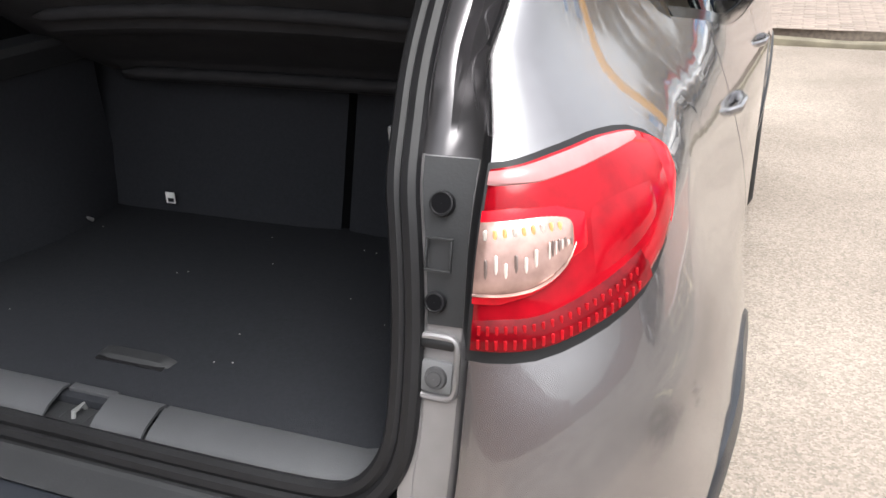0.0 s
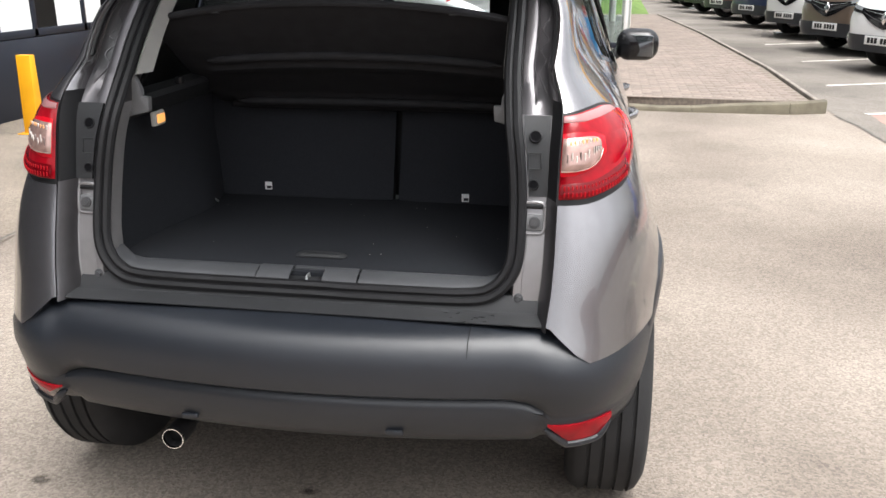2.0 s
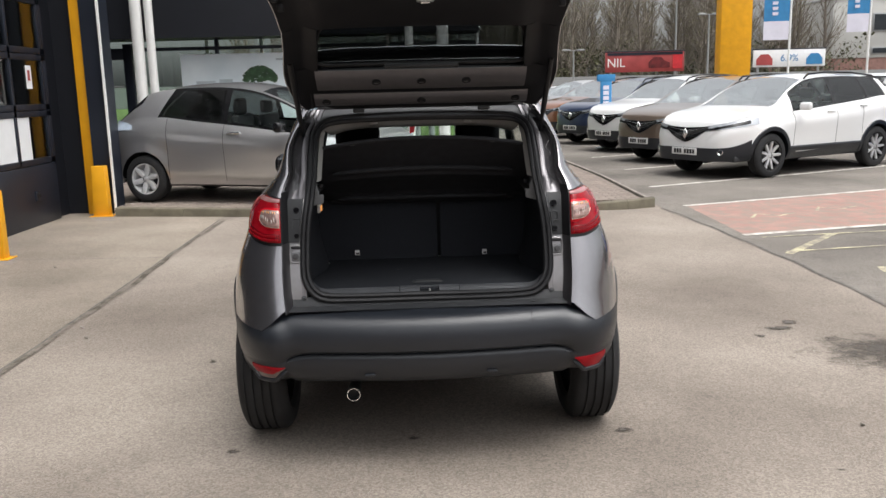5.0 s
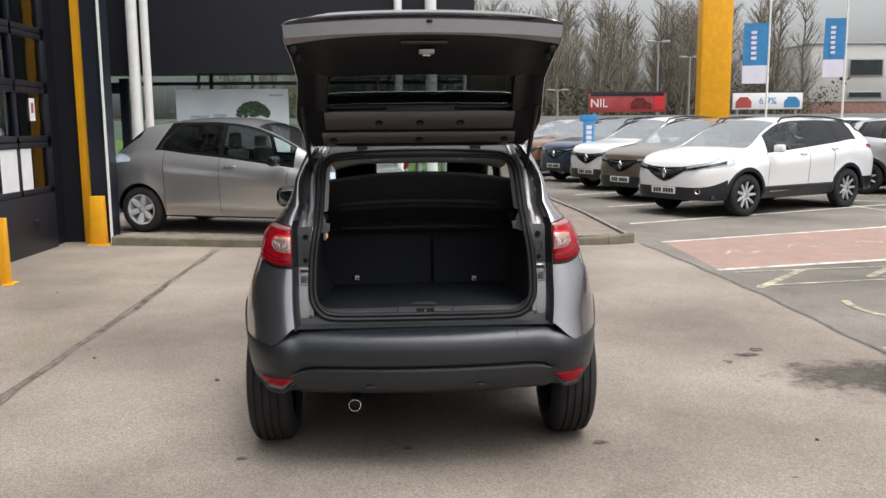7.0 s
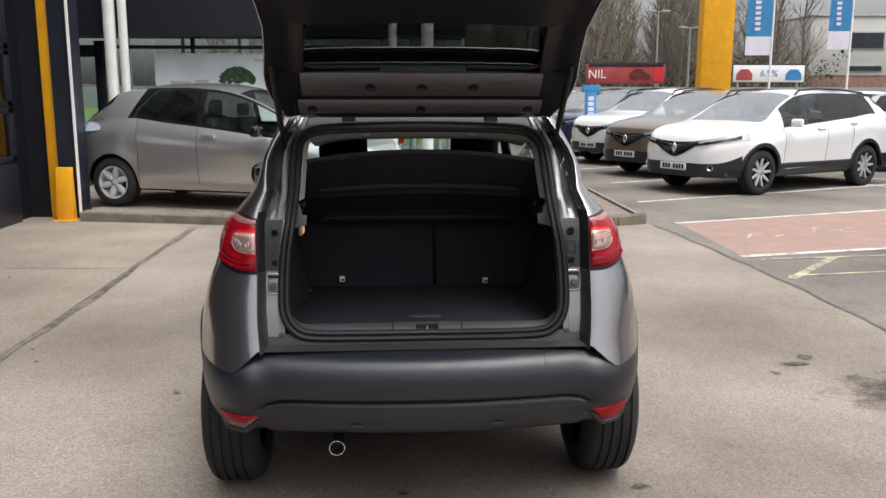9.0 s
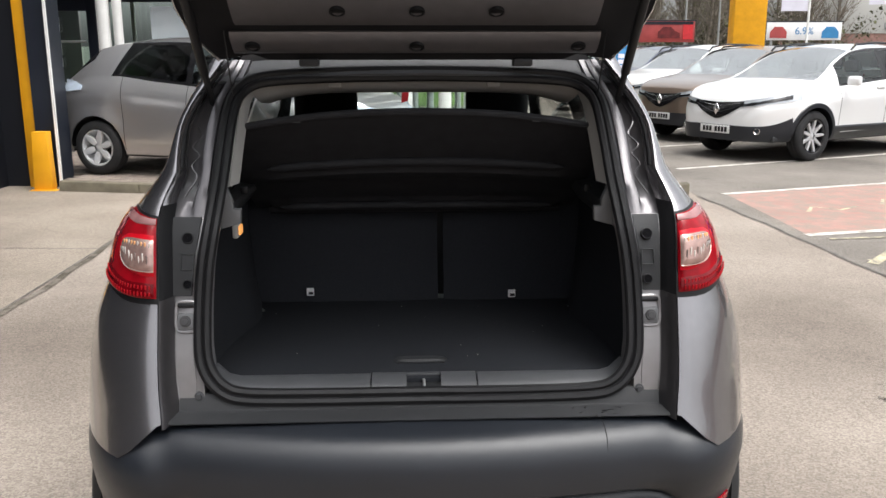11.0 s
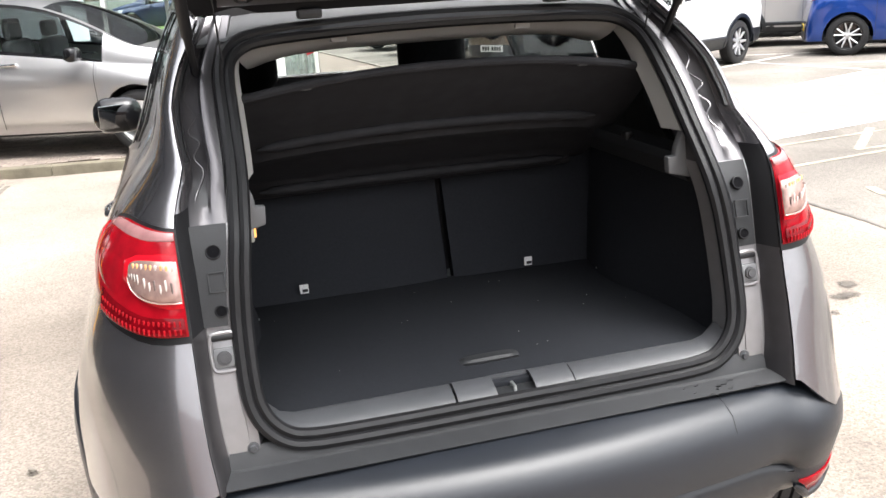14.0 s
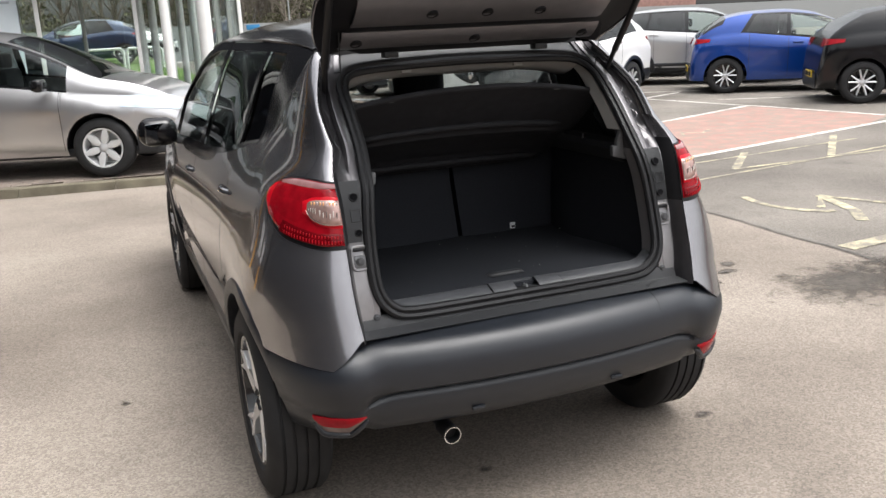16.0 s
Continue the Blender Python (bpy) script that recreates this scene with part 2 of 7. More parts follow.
def feather(m):
    """Lets a stain fade out raggedly towards its edge."""
    n, l = m.node_tree.nodes, m.node_tree.links
    co = n.new("ShaderNodeTexCoord")
    off = n.new("ShaderNodeVectorMath")
    off.operation, off.inputs[1].default_value = "MULTIPLY_ADD", (2, 2, 0)
    off.inputs[2].default_value = (-1, -1, 0)
    ln = n.new("ShaderNodeVectorMath")
    ln.operation = "LENGTH"
    ns = n.new("ShaderNodeTexNoise")
    ns.inputs["Scale"].default_value, ns.inputs["Detail"].default_value, ns.inputs["Roughness"].default_value = 7, 10, 0.72
    ma = n.new("ShaderNodeMath")
    ma.operation, ma.inputs[1].default_value = "MULTIPLY_ADD", 1.9
    mr = n.new("ShaderNodeMapRange")
    mr.inputs["From Min"].default_value, mr.inputs["From Max"].default_value = 1.55, 1.05
    mr.inputs["To Max"].default_value = 0.93
    tr = n.new("ShaderNodeBsdfTransparent")
    mx = n.new("ShaderNodeMixShader")
    l.new(co.outputs["Generated"], off.inputs[0])
    l.new(off.outputs[0], ln.inputs[0])
    l.new(co.outputs["Object"], ns.inputs["Vector"])
    l.new(ns.outputs["Fac"], ma.inputs[0])
    l.new(ln.outputs["Value"], ma.inputs[2])
    l.new(ma.outputs[0], mr.inputs["Value"])
    l.new(mr.outputs[0], mx.inputs[0])
    l.new(tr.outputs[0], mx.inputs[1])
    l.new(n["Principled BSDF"].outputs[0], mx.inputs[2])
    l.new(mx.outputs[0], n["Material Output"].inputs[0])


feather(OIL)
COVER = mat("silver_wheel_cover", (0.68, 0.69, 0.70), rough=0.35, metal=0.35, var=0.04)
TAR = mat("tar_joint", (0.115, 0.103, 0.092), rough=0.9, var=0.4, scale=9, bump=0.4)
CLAD = mat("black_cladding", (0.0075, 0.0086, 0.0128), rough=0.5, var=0.12, scale=2)
CLAD_IN = mat("dark_blue_grey_steel", (0.012, 0.0155, 0.025), rough=0.4, var=0.12, scale=2)
YELLOW = mat("signal_yellow_paint", (0.76, 0.36, 0.012), rough=0.4, var=0.08, scale=4)
WHITE = mat("white_paint", (0.78, 0.78, 0.76), rough=0.4, var=0.05, scale=5)
STEEL = mat("galvanised_steel", (0.35, 0.36, 0.36), rough=0.5, metal=0.7, var=0.15, scale=20)
PAPER = mat("white_paper", (0.74, 0.75, 0.76), rough=0.7, var=0.04, scale=6)
POSTER = mat("pale_blue_poster", (0.64, 0.73, 0.78), rough=0.5, var=0.10, scale=1.2, tint=(0.72, 0.78, 0.81))
NOTICE_GREEN = mat("green_notice_print", (0.12, 0.30, 0.18), rough=0.6, var=0.2, scale=30)
POSTER_INK = mat("grey_ink", (0.40, 0.46, 0.50), rough=0.6)
POSTER_TREE = mat("green_print", (0.035, 0.075, 0.035), rough=0.6, var=0.5, scale=9)
BLUE_FLAG = mat("blue_banner", (0.035, 0.20, 0.42), rough=0.6, var=0.12, scale=3)
PINK_FLAG = mat("pale_banner", (0.64, 0.62, 0.70), rough=0.6, var=0.06, scale=3)
RED_CAR_PRINT = mat("dark_red_print", (0.12, 0.015, 0.018), rough=0.5, var=0.5, scale=4)
RED_SIGN = mat("red_sign", (0.33, 0.055, 0.055), rough=0.5, var=0.25, scale=1.5)
BUILD = mat("pale_render", (0.50, 0.495, 0.47), rough=0.85, var=0.06, scale=0.4)
BUILD_BRICK = mat("far_brick", (0.23, 0.13, 0.11), rough=0.9, var=0.2, scale=4)
DARK_PANE = mat("dark_pane", (0.03, 0.035, 0.04), rough=0.08, var=0.2, scale=1)
GRASS = mat("grass", (0.075, 0.14, 0.028), rough=0.95, var=0.3, scale=1.5, tint=(0.11, 0.17, 0.04), bump=0.6, bump_scale=40)
HEDGE = mat("hedge_leaves", (0.075, 0.076, 0.038), rough=0.9, var=0.35, scale=3, rnd=0.35)
BARK = mat("bark", (0.185, 0.16, 0.132), rough=0.95, var=0.3, scale=9)
BUDS = mat("spring_buds", (0.20, 0.20, 0.10), rough=0.9, var=0.3, scale=5, rnd=0.35)
INTERIOR_WALL = mat("showroom_wall", (0.45, 0.45, 0.43), rough=0.8, var=0.1, scale=1)
TILE = mat("showroom_floor", (0.22, 0.22, 0.21), rough=0.25, var=0.05, scale=2)


# ---- mesh helpers ----
def part(name, bm, material, parent=None, label="", smooth=True, kind=""):
    me = bpy.data.meshes.new(name)
    bm.to_mesh(me)
    bm.free()
    me.materials.append(material)
    if smooth:
        me.polygons.foreach_set("use_smooth", [True] * len(me.polygons))
        me.set_sharp_from_angle(angle=radians(38))
    ob = new(name, me)
    if parent:
        ob.parent = parent
    return tagged(ob, label, "", "", kind)


def thing(name, m, label, category, group="", kind=""):
    ob = new(name)
    ob.empty_display_size = 0.1
    ob.matrix_world = m
    return tagged(ob, label, category, group, kind)


def spline(*pts):
    xs = np.array([p[0] for p in pts], float)
    ys = np.array([p[1] for p in pts], float)
    d = np.diff(ys) / np.diff(xs)
    t = np.concatenate(([d[0]], np.where(d[:-1] * d[1:] > 0, 2 * d[:-1] * d[1:] / (d[:-1] + d[1:] + 1e-12), 0), [d[-1]]))

    def f(v):
        v = min(max(v, xs[0]), xs[-1])
        i = min(int(np.searchsorted(xs, v, side="right")) - 1, len(xs) - 2)
        h = xs[i + 1] - xs[i]
        s = (v - xs[i]) / h
        return float((1 + 2 * s) * (1 - s) ** 2 * ys[i] + s * (1 - s) ** 2 * h * t[i] + s * s * (3 - 2 * s) * ys[i + 1] + s * s * (s - 1) * h * t[i + 1])
    return f


def soften(f, lo, hi, sigma):
    """The curve f with its bends eased over a distance of sigma."""
    xs = np.linspace(lo, hi, 400)
    ys = np.array([f(v) for v in xs])
    step = xs[1] - xs[0]
    n = int(3 * sigma / step)
    kern = np.exp(-0.5 * (np.arange(-n, n + 1) * step / sigma) ** 2)
    kern /= kern.sum()
    ext = np.concatenate((2 * ys[0] - ys[n:0:-1], ys, 2 * ys[-1] - ys[-2:-n - 2:-1]))
    out = np.convolve(ext, kern, "valid")
    return lambda v: float(np.interp(v, xs, out))


def clamp(v, a=0.0, b=1.0):
    return max(a, min(b, v))


def ease(v):
    v = clamp(v)
    return v * v * (3 - 2 * v)


def lin(a, b, n):
    return [a + (b - a) * i / (n - 1) for i in range(n)]


def sheet(bm, rows, loop_u=False, loop_v=False):
    vs = [[bm.verts.new(p) for p in r] for r in rows]
    nu, nv = len(vs), len(vs[0])
    for i in range(nu if loop_u else nu - 1):
        for j in range(nv if loop_v else nv - 1):
            q = [vs[i][j], vs[(i + 1) % nu][j], vs[(i + 1) % nu][(j + 1) % nv], vs[i][(j + 1) % nv]]
            if len({tuple(round(c, 6) for c in v.co) for v in q}) > 2:
                bm.faces.new(q)
    return vs


def slab(rows, thick):
    """A sheet given thickness."""
    bm = bmesh.new()
    sheet(bm, rows)
    bmesh.ops.remove_doubles(bm, verts=bm.verts, dist=1e-5)
    bm.normal_update()
    fronts, rims = list(bm.faces), [e for e in bm.edges if len(e.link_faces) == 1]
    rims = [(e.verts[0], e.verts[1], e.link_faces[0]) for e in rims]
    back = {v: bm.verts.new(v.co - v.normal * thick) for v in list(bm.verts)}
    for f in fronts:
        bm.faces.new([back[v] for v in reversed(f.verts)])
    for a, b, f in rims:
        vs = list(f.verts)
        if vs[(vs.index(a) + 1) % len(vs)] is not b:
            a, b = b, a
        bm.faces.new((b, a, back[a], back[b]))
    if thick < 0:
        bmesh.ops.reverse_faces(bm, faces=bm.faces)
    return bm


def box_bm(size, centre=(0, 0, 0), bevel=0.0, m=None, seg=2, bm=None):
    bm2 = bmesh.new()
    bmesh.ops.create_cube(bm2, size=1, matrix=Matrix.Diagonal((*size, 1)))
    if bevel:
        bmesh.ops.bevel(bm2, geom=bm2.edges, offset=min(bevel, min(size) * 0.49), segments=seg, affect="EDGES", profile=0.5)
    bmesh.ops.transform(bm2, matrix=(m or Matrix()) @ Matrix.Translation(centre), verts=bm2.verts)
    if bm is None:
        return bm2
    me = bpy.data.meshes.new("tmp")
    bm2.to_mesh(me)
    bm2.free()
    bm.from_mesh(me)
    bpy.data.meshes.remove(me)
    return bm


def prism_bm(poly, depth, m=None, bevel=0.0):
    """A flat outline in x, z given depth along y (from 0 to depth)."""
    bm = bmesh.new()
    a = [bm.verts.new((x, 0, z)) for x, z in poly]
    f = bm.faces.new(a)
    r = bmesh.ops.extrude_face_region(bm, geom=[f])
    bmesh.ops.translate(bm, verts=[v for v in r["geom"] if isinstance(v, bmesh.types.BMVert)], vec=(0, depth, 0))
    bmesh.ops.recalc_face_normals(bm, faces=bm.faces)
    if bevel:
        bmesh.ops.bevel(bm, geom=bm.edges, offset=bevel, segments=2, affect="EDGES", profile=0.5)
    if m:
        bmesh.ops.transform(bm, matrix=m, verts=bm.verts)
    return bm


def tube_bm(pts, radius, seg=8, loop=False, bm=None, caps=True, squash=1.0):
    bm = bm or bmesh.new()
    pts = [Vector(p) for p in pts]
    n = len(pts)
    rings, up = [], None
    for i, p in enumerate(pts):
        a, b = (pts[i - 1], pts[(i + 1) % n]) if loop else (pts[max(i - 1, 0)], pts[min(i + 1, n - 1)])
        d = (b - a).normalized()
        if up is None:
            up = d.orthogonal().normalized()
        up = (up - d * up.dot(d)).normalized()
        side = d.cross(up)
        r = radius[i] if isinstance(radius, (list, tuple)) else radius
        rings.append([bm.verts.new(p + r * (math.cos(t) * up + squash * math.sin(t) * side)) for t in (2 * math.pi * k / seg for k in range(seg))])
    for i in range(n if loop else n - 1):
        for k in range(seg):
            bm.faces.new((rings[i][k], rings[i][(k + 1) % seg], rings[(i + 1) % n][(k + 1) % seg], rings[(i + 1) % n][k]))
    if caps and not loop:
        bm.faces.new(rings[0][::-1])
        bm.faces.new(rings[-1])
    return bm


def lathe_bm(profile, seg=32, m=None, close=False, bm=None):
    """Turns (radius, along) pairs round the x axis."""
    bm = bm or bmesh.new()
    rows = [[((m or Matrix()) @ Vector((a, r * math.cos(t), r * math.sin(t)))) for t in (2 * math.pi * k / seg for k in range(seg))] for r, a in profile]
    if close:
        rows.append(rows[0])
    sheet(bm, rows, loop_v=True)
    return bm


def text_bm(words, height, m):
    """Raised letters in the built-in font, in the x, z plane facing -y."""
    cu = bpy.data.curves.new("words", "FONT")
    cu.body, cu.size, cu.extrude, cu.align_x, cu.align_y = words, height, 0.004, "CENTER", "CENTER"
    ob = bpy.data.objects.new("words", cu)
    scene.collection.objects.link(ob)
    me = bpy.data.meshes.new_from_object(ob.evaluated_get(bpy.context.evaluated_depsgraph_get()))
    bm = bmesh.new()
    bm.from_mesh(me)
    bpy.data.objects.remove(ob)
    bpy.data.meshes.remove(me)
    bmesh.ops.transform(bm, matrix=m @ pose(0, 0, 0, 90), verts=bm.verts)
    return bm


def mirror_x(rows):
    return [[Vector((-p[0], p[1], p[2])) for p in r] for r in rows]


def wheel_parts(parent, x, y, r, width, side, style, face_mat, label=""):
    """A wheel whose outer face looks along side (+1 or -1) times x. Tyre, rim, hub and each spoke."""
    w = new("wheel")
    w.parent, w.location = parent, (x, y, r)
    tagged(w, label)
    flip = Matrix.Diagonal((side, 1, 1, 1))
    h, rr = width / 2, r * 0.655
    prof = [(rr, -h * 0.8), (rr + 0.02, -h), (r - 0.04, -h * 1.02), (r - 0.012, -h * 0.86)]
    for g in (-0.55, -0.2, 0.15, 0.5):
        prof += [(r, h * (g - 0.14)), (r, h * (g + 0.06)), (r - 0.008, h * (g + 0.07)), (r - 0.008, h * (g + 0.15)), (r, h * (g + 0.16))]
    prof += [(r - 0.012, h * 0.86), (r - 0.04, h * 1.02), (rr + 0.02, h), (rr, h * 0.8)]
    part("tyre", lathe_bm(prof, 40, flip), TYRE, w)
    part("rim", lathe_bm([(rr, -h * 0.8), (rr + 0.002, h * 0.8), (rr + 0.004, h * 0.92), (rr - 0.012, h * 0.9), (rr - 0.02, h * 0.5), (rr - 0.03, -h * 0.6), (0.06, -h * 0.62), (0.002, -h * 0.6)], 32, flip), face_mat if style in ("plain", "cover") else ALLOY_DARK, w)
    part("hub", lathe_bm([(0.002, h * 0.74), (0.03, h * 0.72), (0.05, h * 0.6), (0.062, h * 0.2), (0.062, -h * 0.5)], 20, flip), ALLOY_DARK if style == "twin" else face_mat, w)
    n = {"twin": 5, "cover": 6, "five": 5, "star": 9, "plain": 10}[style]
    for k in range(n):
        t0 = 2 * math.pi * k / n + 0.3
        if style == "twin":
            legs = ((-0.16, 0.30), (0.30, -0.06))
        elif style == "five":
            legs = ((-0.20, -0.27), (0.20, 0.27))
        else:
            legs = ((0.0, 0.0),)
        for a0, a1 in legs:
            rows = []
            for s in lin(0, 1, 5):
                rad = 0.045 + (rr - 0.05) * s
                ang = t0 + a0 + (a1 - a0) * s
                half = {"twin": 0.017, "five": 0.014, "cover": 0.024 + 0.022 * math.sin(math.pi * s), "star": 0.025, "plain": 0.022}[style] * (1 - 0.25 * s)
                cx = h * (0.74 + 0.14 * s)
                c, sn = math.cos(ang), math.sin(ang)
                sec = []
                for u, dx in ((-1, -0.03), (-0.9, 0), (0, 0.006), (0.9, 0), (1, -0.03)):
                    sec.append((side * (cx + dx), rad * c - u * half * sn, rad * sn + u * half * c))
                rows.append(sec)
            bm = bmesh.new()
            sheet(bm, rows)
            bmesh.ops.recalc_face_normals(bm, faces=bm.faces)
            part("spoke", bm, face_mat, w)
    return w


from mathutils.bvhtree import BVHTree

# ---- the grey crossover with its tailgate up; y runs forward from its rear bumper ----
AXLE_R, AXLE_F, ARCH_R, WHEEL_R = 0.64, 3.245, 0.372, 0.33
CORNER_Y = 0.63
edge_x = spline((0.55, 0.560), (0.66, 0.563), (0.74, 0.571), (0.82, 0.574), (1.0, 0.5745), (1.09, 0.577), (1.12, 0.572), (1.155, 0.560), (1.185, 0.551), (1.215, 0.556), (1.27, 0.558), (1.325, 0.544), (1.377, 0.518), (1.42, 0.493), (1.47, 0.465))
edge_y = spline((0.55, 0.075), (0.66, 0.118), (0.80, 0.165), (0.92, 0.203), (1.00, 0.225), (1.07, 0.25), (1.13, 0.292), (1.20, 0.362), (1.30, 0.467), (1.40, 0.59), (1.47, 0.665))
wide_rear = spline((0.20, 0.74), (0.30, 0.78), (0.45, 0.805), (0.60, 0.812), (0.70, 0.808), (0.80, 0.797), (0.90, 0.766), (0.98, 0.744), (1.04, 0.722), (1.09, 0.690), (1.14, 0.642), (1.18, 0.612), (1.22, 0.597), (1.28, 0.583), (1.33, 0.566), (1.40, 0.532), (1.47, 0.49))
wide_mid = spline((0.20, 0.73), (0.30, 0.765), (0.45, 0.785), (0.60, 0.80), (0.75, 0.803), (0.88, 0.788), (0.96, 0.762), (1.02, 0.738), (1.10, 0.712), (1.20, 0.675), (1.30, 0.635), (1.40, 0.59), (1.47, 0.545))
wide_rear, wide_mid = soften(wide_rear, 0.20, 1.47, 0.028), soften(wide_mid, 0.20, 1.47, 0.04)
edge_y = soften(edge_y, 0.55, 1.47, 0.015)
plan_f = spline((0.0, 1.0), (2.7, 1.0), (3.4, 0.985), (3.8, 0.93), (4.0, 0.83), (4.12, 0.66))
rail_z = spline((0.60, 1.44), (0.9, 1.462), (1.4, 1.475), (2.1, 1.475), (2.5, 1.43), (2.9, 1.22), (3.25, 1.0), (3.6, 0.94), (4.0, 0.80), (4.12, 0.66))
belt_z = spline((0.9, 1.14), (1.1, 1.105), (1.35, 1.06), (1.8, 1.02), (2.8, 0.975), (3.25, 0.955), (3.6, 0.90), (4.0, 0.76), (4.12, 0.62))
crown = spline((0.6, 0.055), (1.2, 0.085), (2.2, 0.085), (2.7, 0.08), (3.3, 0.075), (4.0, 0.05), (4.12, 0.03))


def flare(y, z):
    """The swell of the flanks round the wheel arches."""
    out = 0.0
    for axle in (AXLE_R, AXLE_F):
        d = math.hypot(y - axle, z - WHEEL_R) - ARCH_R
        out = max(out, math.exp(-(d / 0.10) ** 2))
    return 0.016 * out * clamp((z - 0.30) / 0.15)


def side_x(y, z):
    w = flare(y, z) * ease((y - 0.25) / 0.3) + wide_rear(z) + (wide_mid(z) - wide_rear(z)) * ease((y - 0.63) / 0.8)
    if y < CORNER_Y:
        e = edge_y(z)
        t = clamp((CORNER_Y - y) / (CORNER_Y - e))
        return edge_x(z) + (w - edge_x(z)) * math.sqrt(max(0.0, 1 - t * t)) + 0.012 * math.sin(math.pi * t) * ease((1.02 - z) / 0.18)
    return w * plan_f(y)


def corner(phi, z, off=0.0):
    """A point of the rounded rear corner; phi 0 at the tailgate's shut line, 90 at the flank."""
    t = radians(phi)
    b = CORNER_Y - edge_y(z)
    yy = edge_y(z) + b * (1 - math.cos(t))
    a = wide_rear(z) - edge_x(z) + flare(yy, z) * ease((yy - 0.25) / 0.3)
    square = 0.020 * math.sin(math.pi * clamp(phi / 85)) * ease((1.02 - z) / 0.18)
    n = Vector((b * math.sin(t), -a * math.cos(t), 0)).normalized() * (off + square)
    return Vector((edge_x(z) + a * math.sin(t), edge_y(z) + b * (1 - math.cos(t)), z)) + n


def arch_z(y, axle):
    d = ARCH_R ** 2 - (y - axle) ** 2
    return WHEEL_R + math.sqrt(d) if d > 0 else 0.0


def two_sides(name, rows, thick, material, parent, label="", smooth=True):
    for k, r in enumerate((rows, mirror_x(rows))):
        part(name, slab(r, thick if k else -thick), material, parent, label, smooth)


hero = thing("crossover_car", pose(0.009, 0, 0, 0, 0, 1.9), "metallic grey crossover car with its tailgate raised and empty black boot", "car")

haunch = spline((0.60, 1.44), (0.66, 1.40), (0.72, 1.31), (0.78, 1.225), (0.84, 1.165), (0.90, 1.135))
# rear quarter panels, each from the shut line to the rear door
cols = []
for phi in [0, 2, 5, 9, 14, 20, 27, 34, 42, 50, 58, 66, 74, 82, 90]:
    p = corner(phi, 0.62)
    z0 = max(0.594 + 0.072 * clamp((0.648 - p.x) / 0.080) + 0.016 * clamp((p.x - 0.66) / 0.12), arch_z(p.y, AXLE_R))
    cols.append([corner(phi, z0 + (1.44 - z0) * s) for s in lin(0, 1, 34)])
for y in (0.68, 0.74, 0.80, 0.86, 0.90):
    z0 = max(0.36, arch_z(y, AXLE_R))
    top = haunch(y)
    cols.append([Vector((side_x(y, z), y, z)) for z in (z0 + (top - z0) * s for s in lin(0, 1, 34))])
rows = []
for y in (0.64, 0.68, 0.72, 0.76, 0.80, 0.84, 0.87, 0.90):
    rows.append([Vector((side_x(y, z) - 0.001, y, z)) for z in (haunch(y) - 0.006 + (rail_z(y) + 0.006 - haunch(y)) * t for t in lin(0, 1, 10))])
two_sides("pillar_panel", rows, 0.004, BLACK_GLOSS, hero, "glossy black panel behind the side glass")
two_sides("quarter_panel", cols, 0.006, PAINT, hero, "glossy metallic grey quarter panel")

# doors and front wings, in one sweep below the belt, cut at the door joints
def flank(y0, y1, n, name, low=0.36):
    rows = []
    for y in lin(y0, y1, n):
        z0 = max(low, arch_z(y, AXLE_F), arch_z(y, AXLE_R))
        rows.append([Vector((side_x(y, z) - 0.012 * math.exp(-((z - 0.5) / 0.06) ** 2), y, z)) for z in (z0 + (belt_z(y) - z0) * s for s in lin(0, 1, 16))])
    two_sides(name, rows, 0.006, PAINT, hero)


flank(0.90, 1.10, 9, "quarter_panel_lower")
flank(1.106, 1.985, 12, "rear_door")
flank(1.993, 2.86, 12, "front_door")
flank(2.868, 3.70, 22, "front_wing")
flank(3.70, 4.12, 8, "front_corner", 0.30)
# side glass and its black frames
def upper(y0, y1, n, name, t0, t1, material, inset):
    rows = []
    for y in lin(y0, y1, n):
        b, r = belt_z(y), rail_z(y)
        rows.append([Vector((side_x(y, z) - inset, y, z)) for z in (b + (r - b) * t for t in lin(t0, t1, 7))])
    two_sides(name, rows, 0.004, material, hero)


for y0, y1, g in ((0.925, 1.13, GLASS_DARK), (1.165, 1.90, GLASS_DARK), (1.98, 2.96, GLASS)):
    upper(y0, y1, 9, "side_window", 0.045, 0.93, g, 0.012)
for y0, y1 in ((0.90, 0.925), (1.13, 1.165), (1.90, 1.98), (2.96, 3.24)):
    upper(y0, y1, 3, "pillar", 0.0, 1.0, BLACK_GLOSS, 0.002)
upper(0.925, 2.96, 20, "window_top_frame", 0.92, 1.0, BLACK_GLOSS, 0.002)
upper(0.925, 2.96, 20, "window_sill_trim", -0.02, 0.055, BLACK_GLOSS, 0.0)
# roof, windscreen, bonnet
def top_rows(y0, y1, n, x0=-1.0, x1=1.0, drop=0.0):
    rows = []
    for y in lin(y0, y1, n):
        r = rail_z(y)
        w = side_x(max(y, 0.76), r) if y > 0.76 else wide_rear(r)
        rows.append([Vector((w * u, y, r + crown(y) * (1 - abs(u) ** 2.6) - drop)) for u in lin(x0, x1, 15)])
    return rows


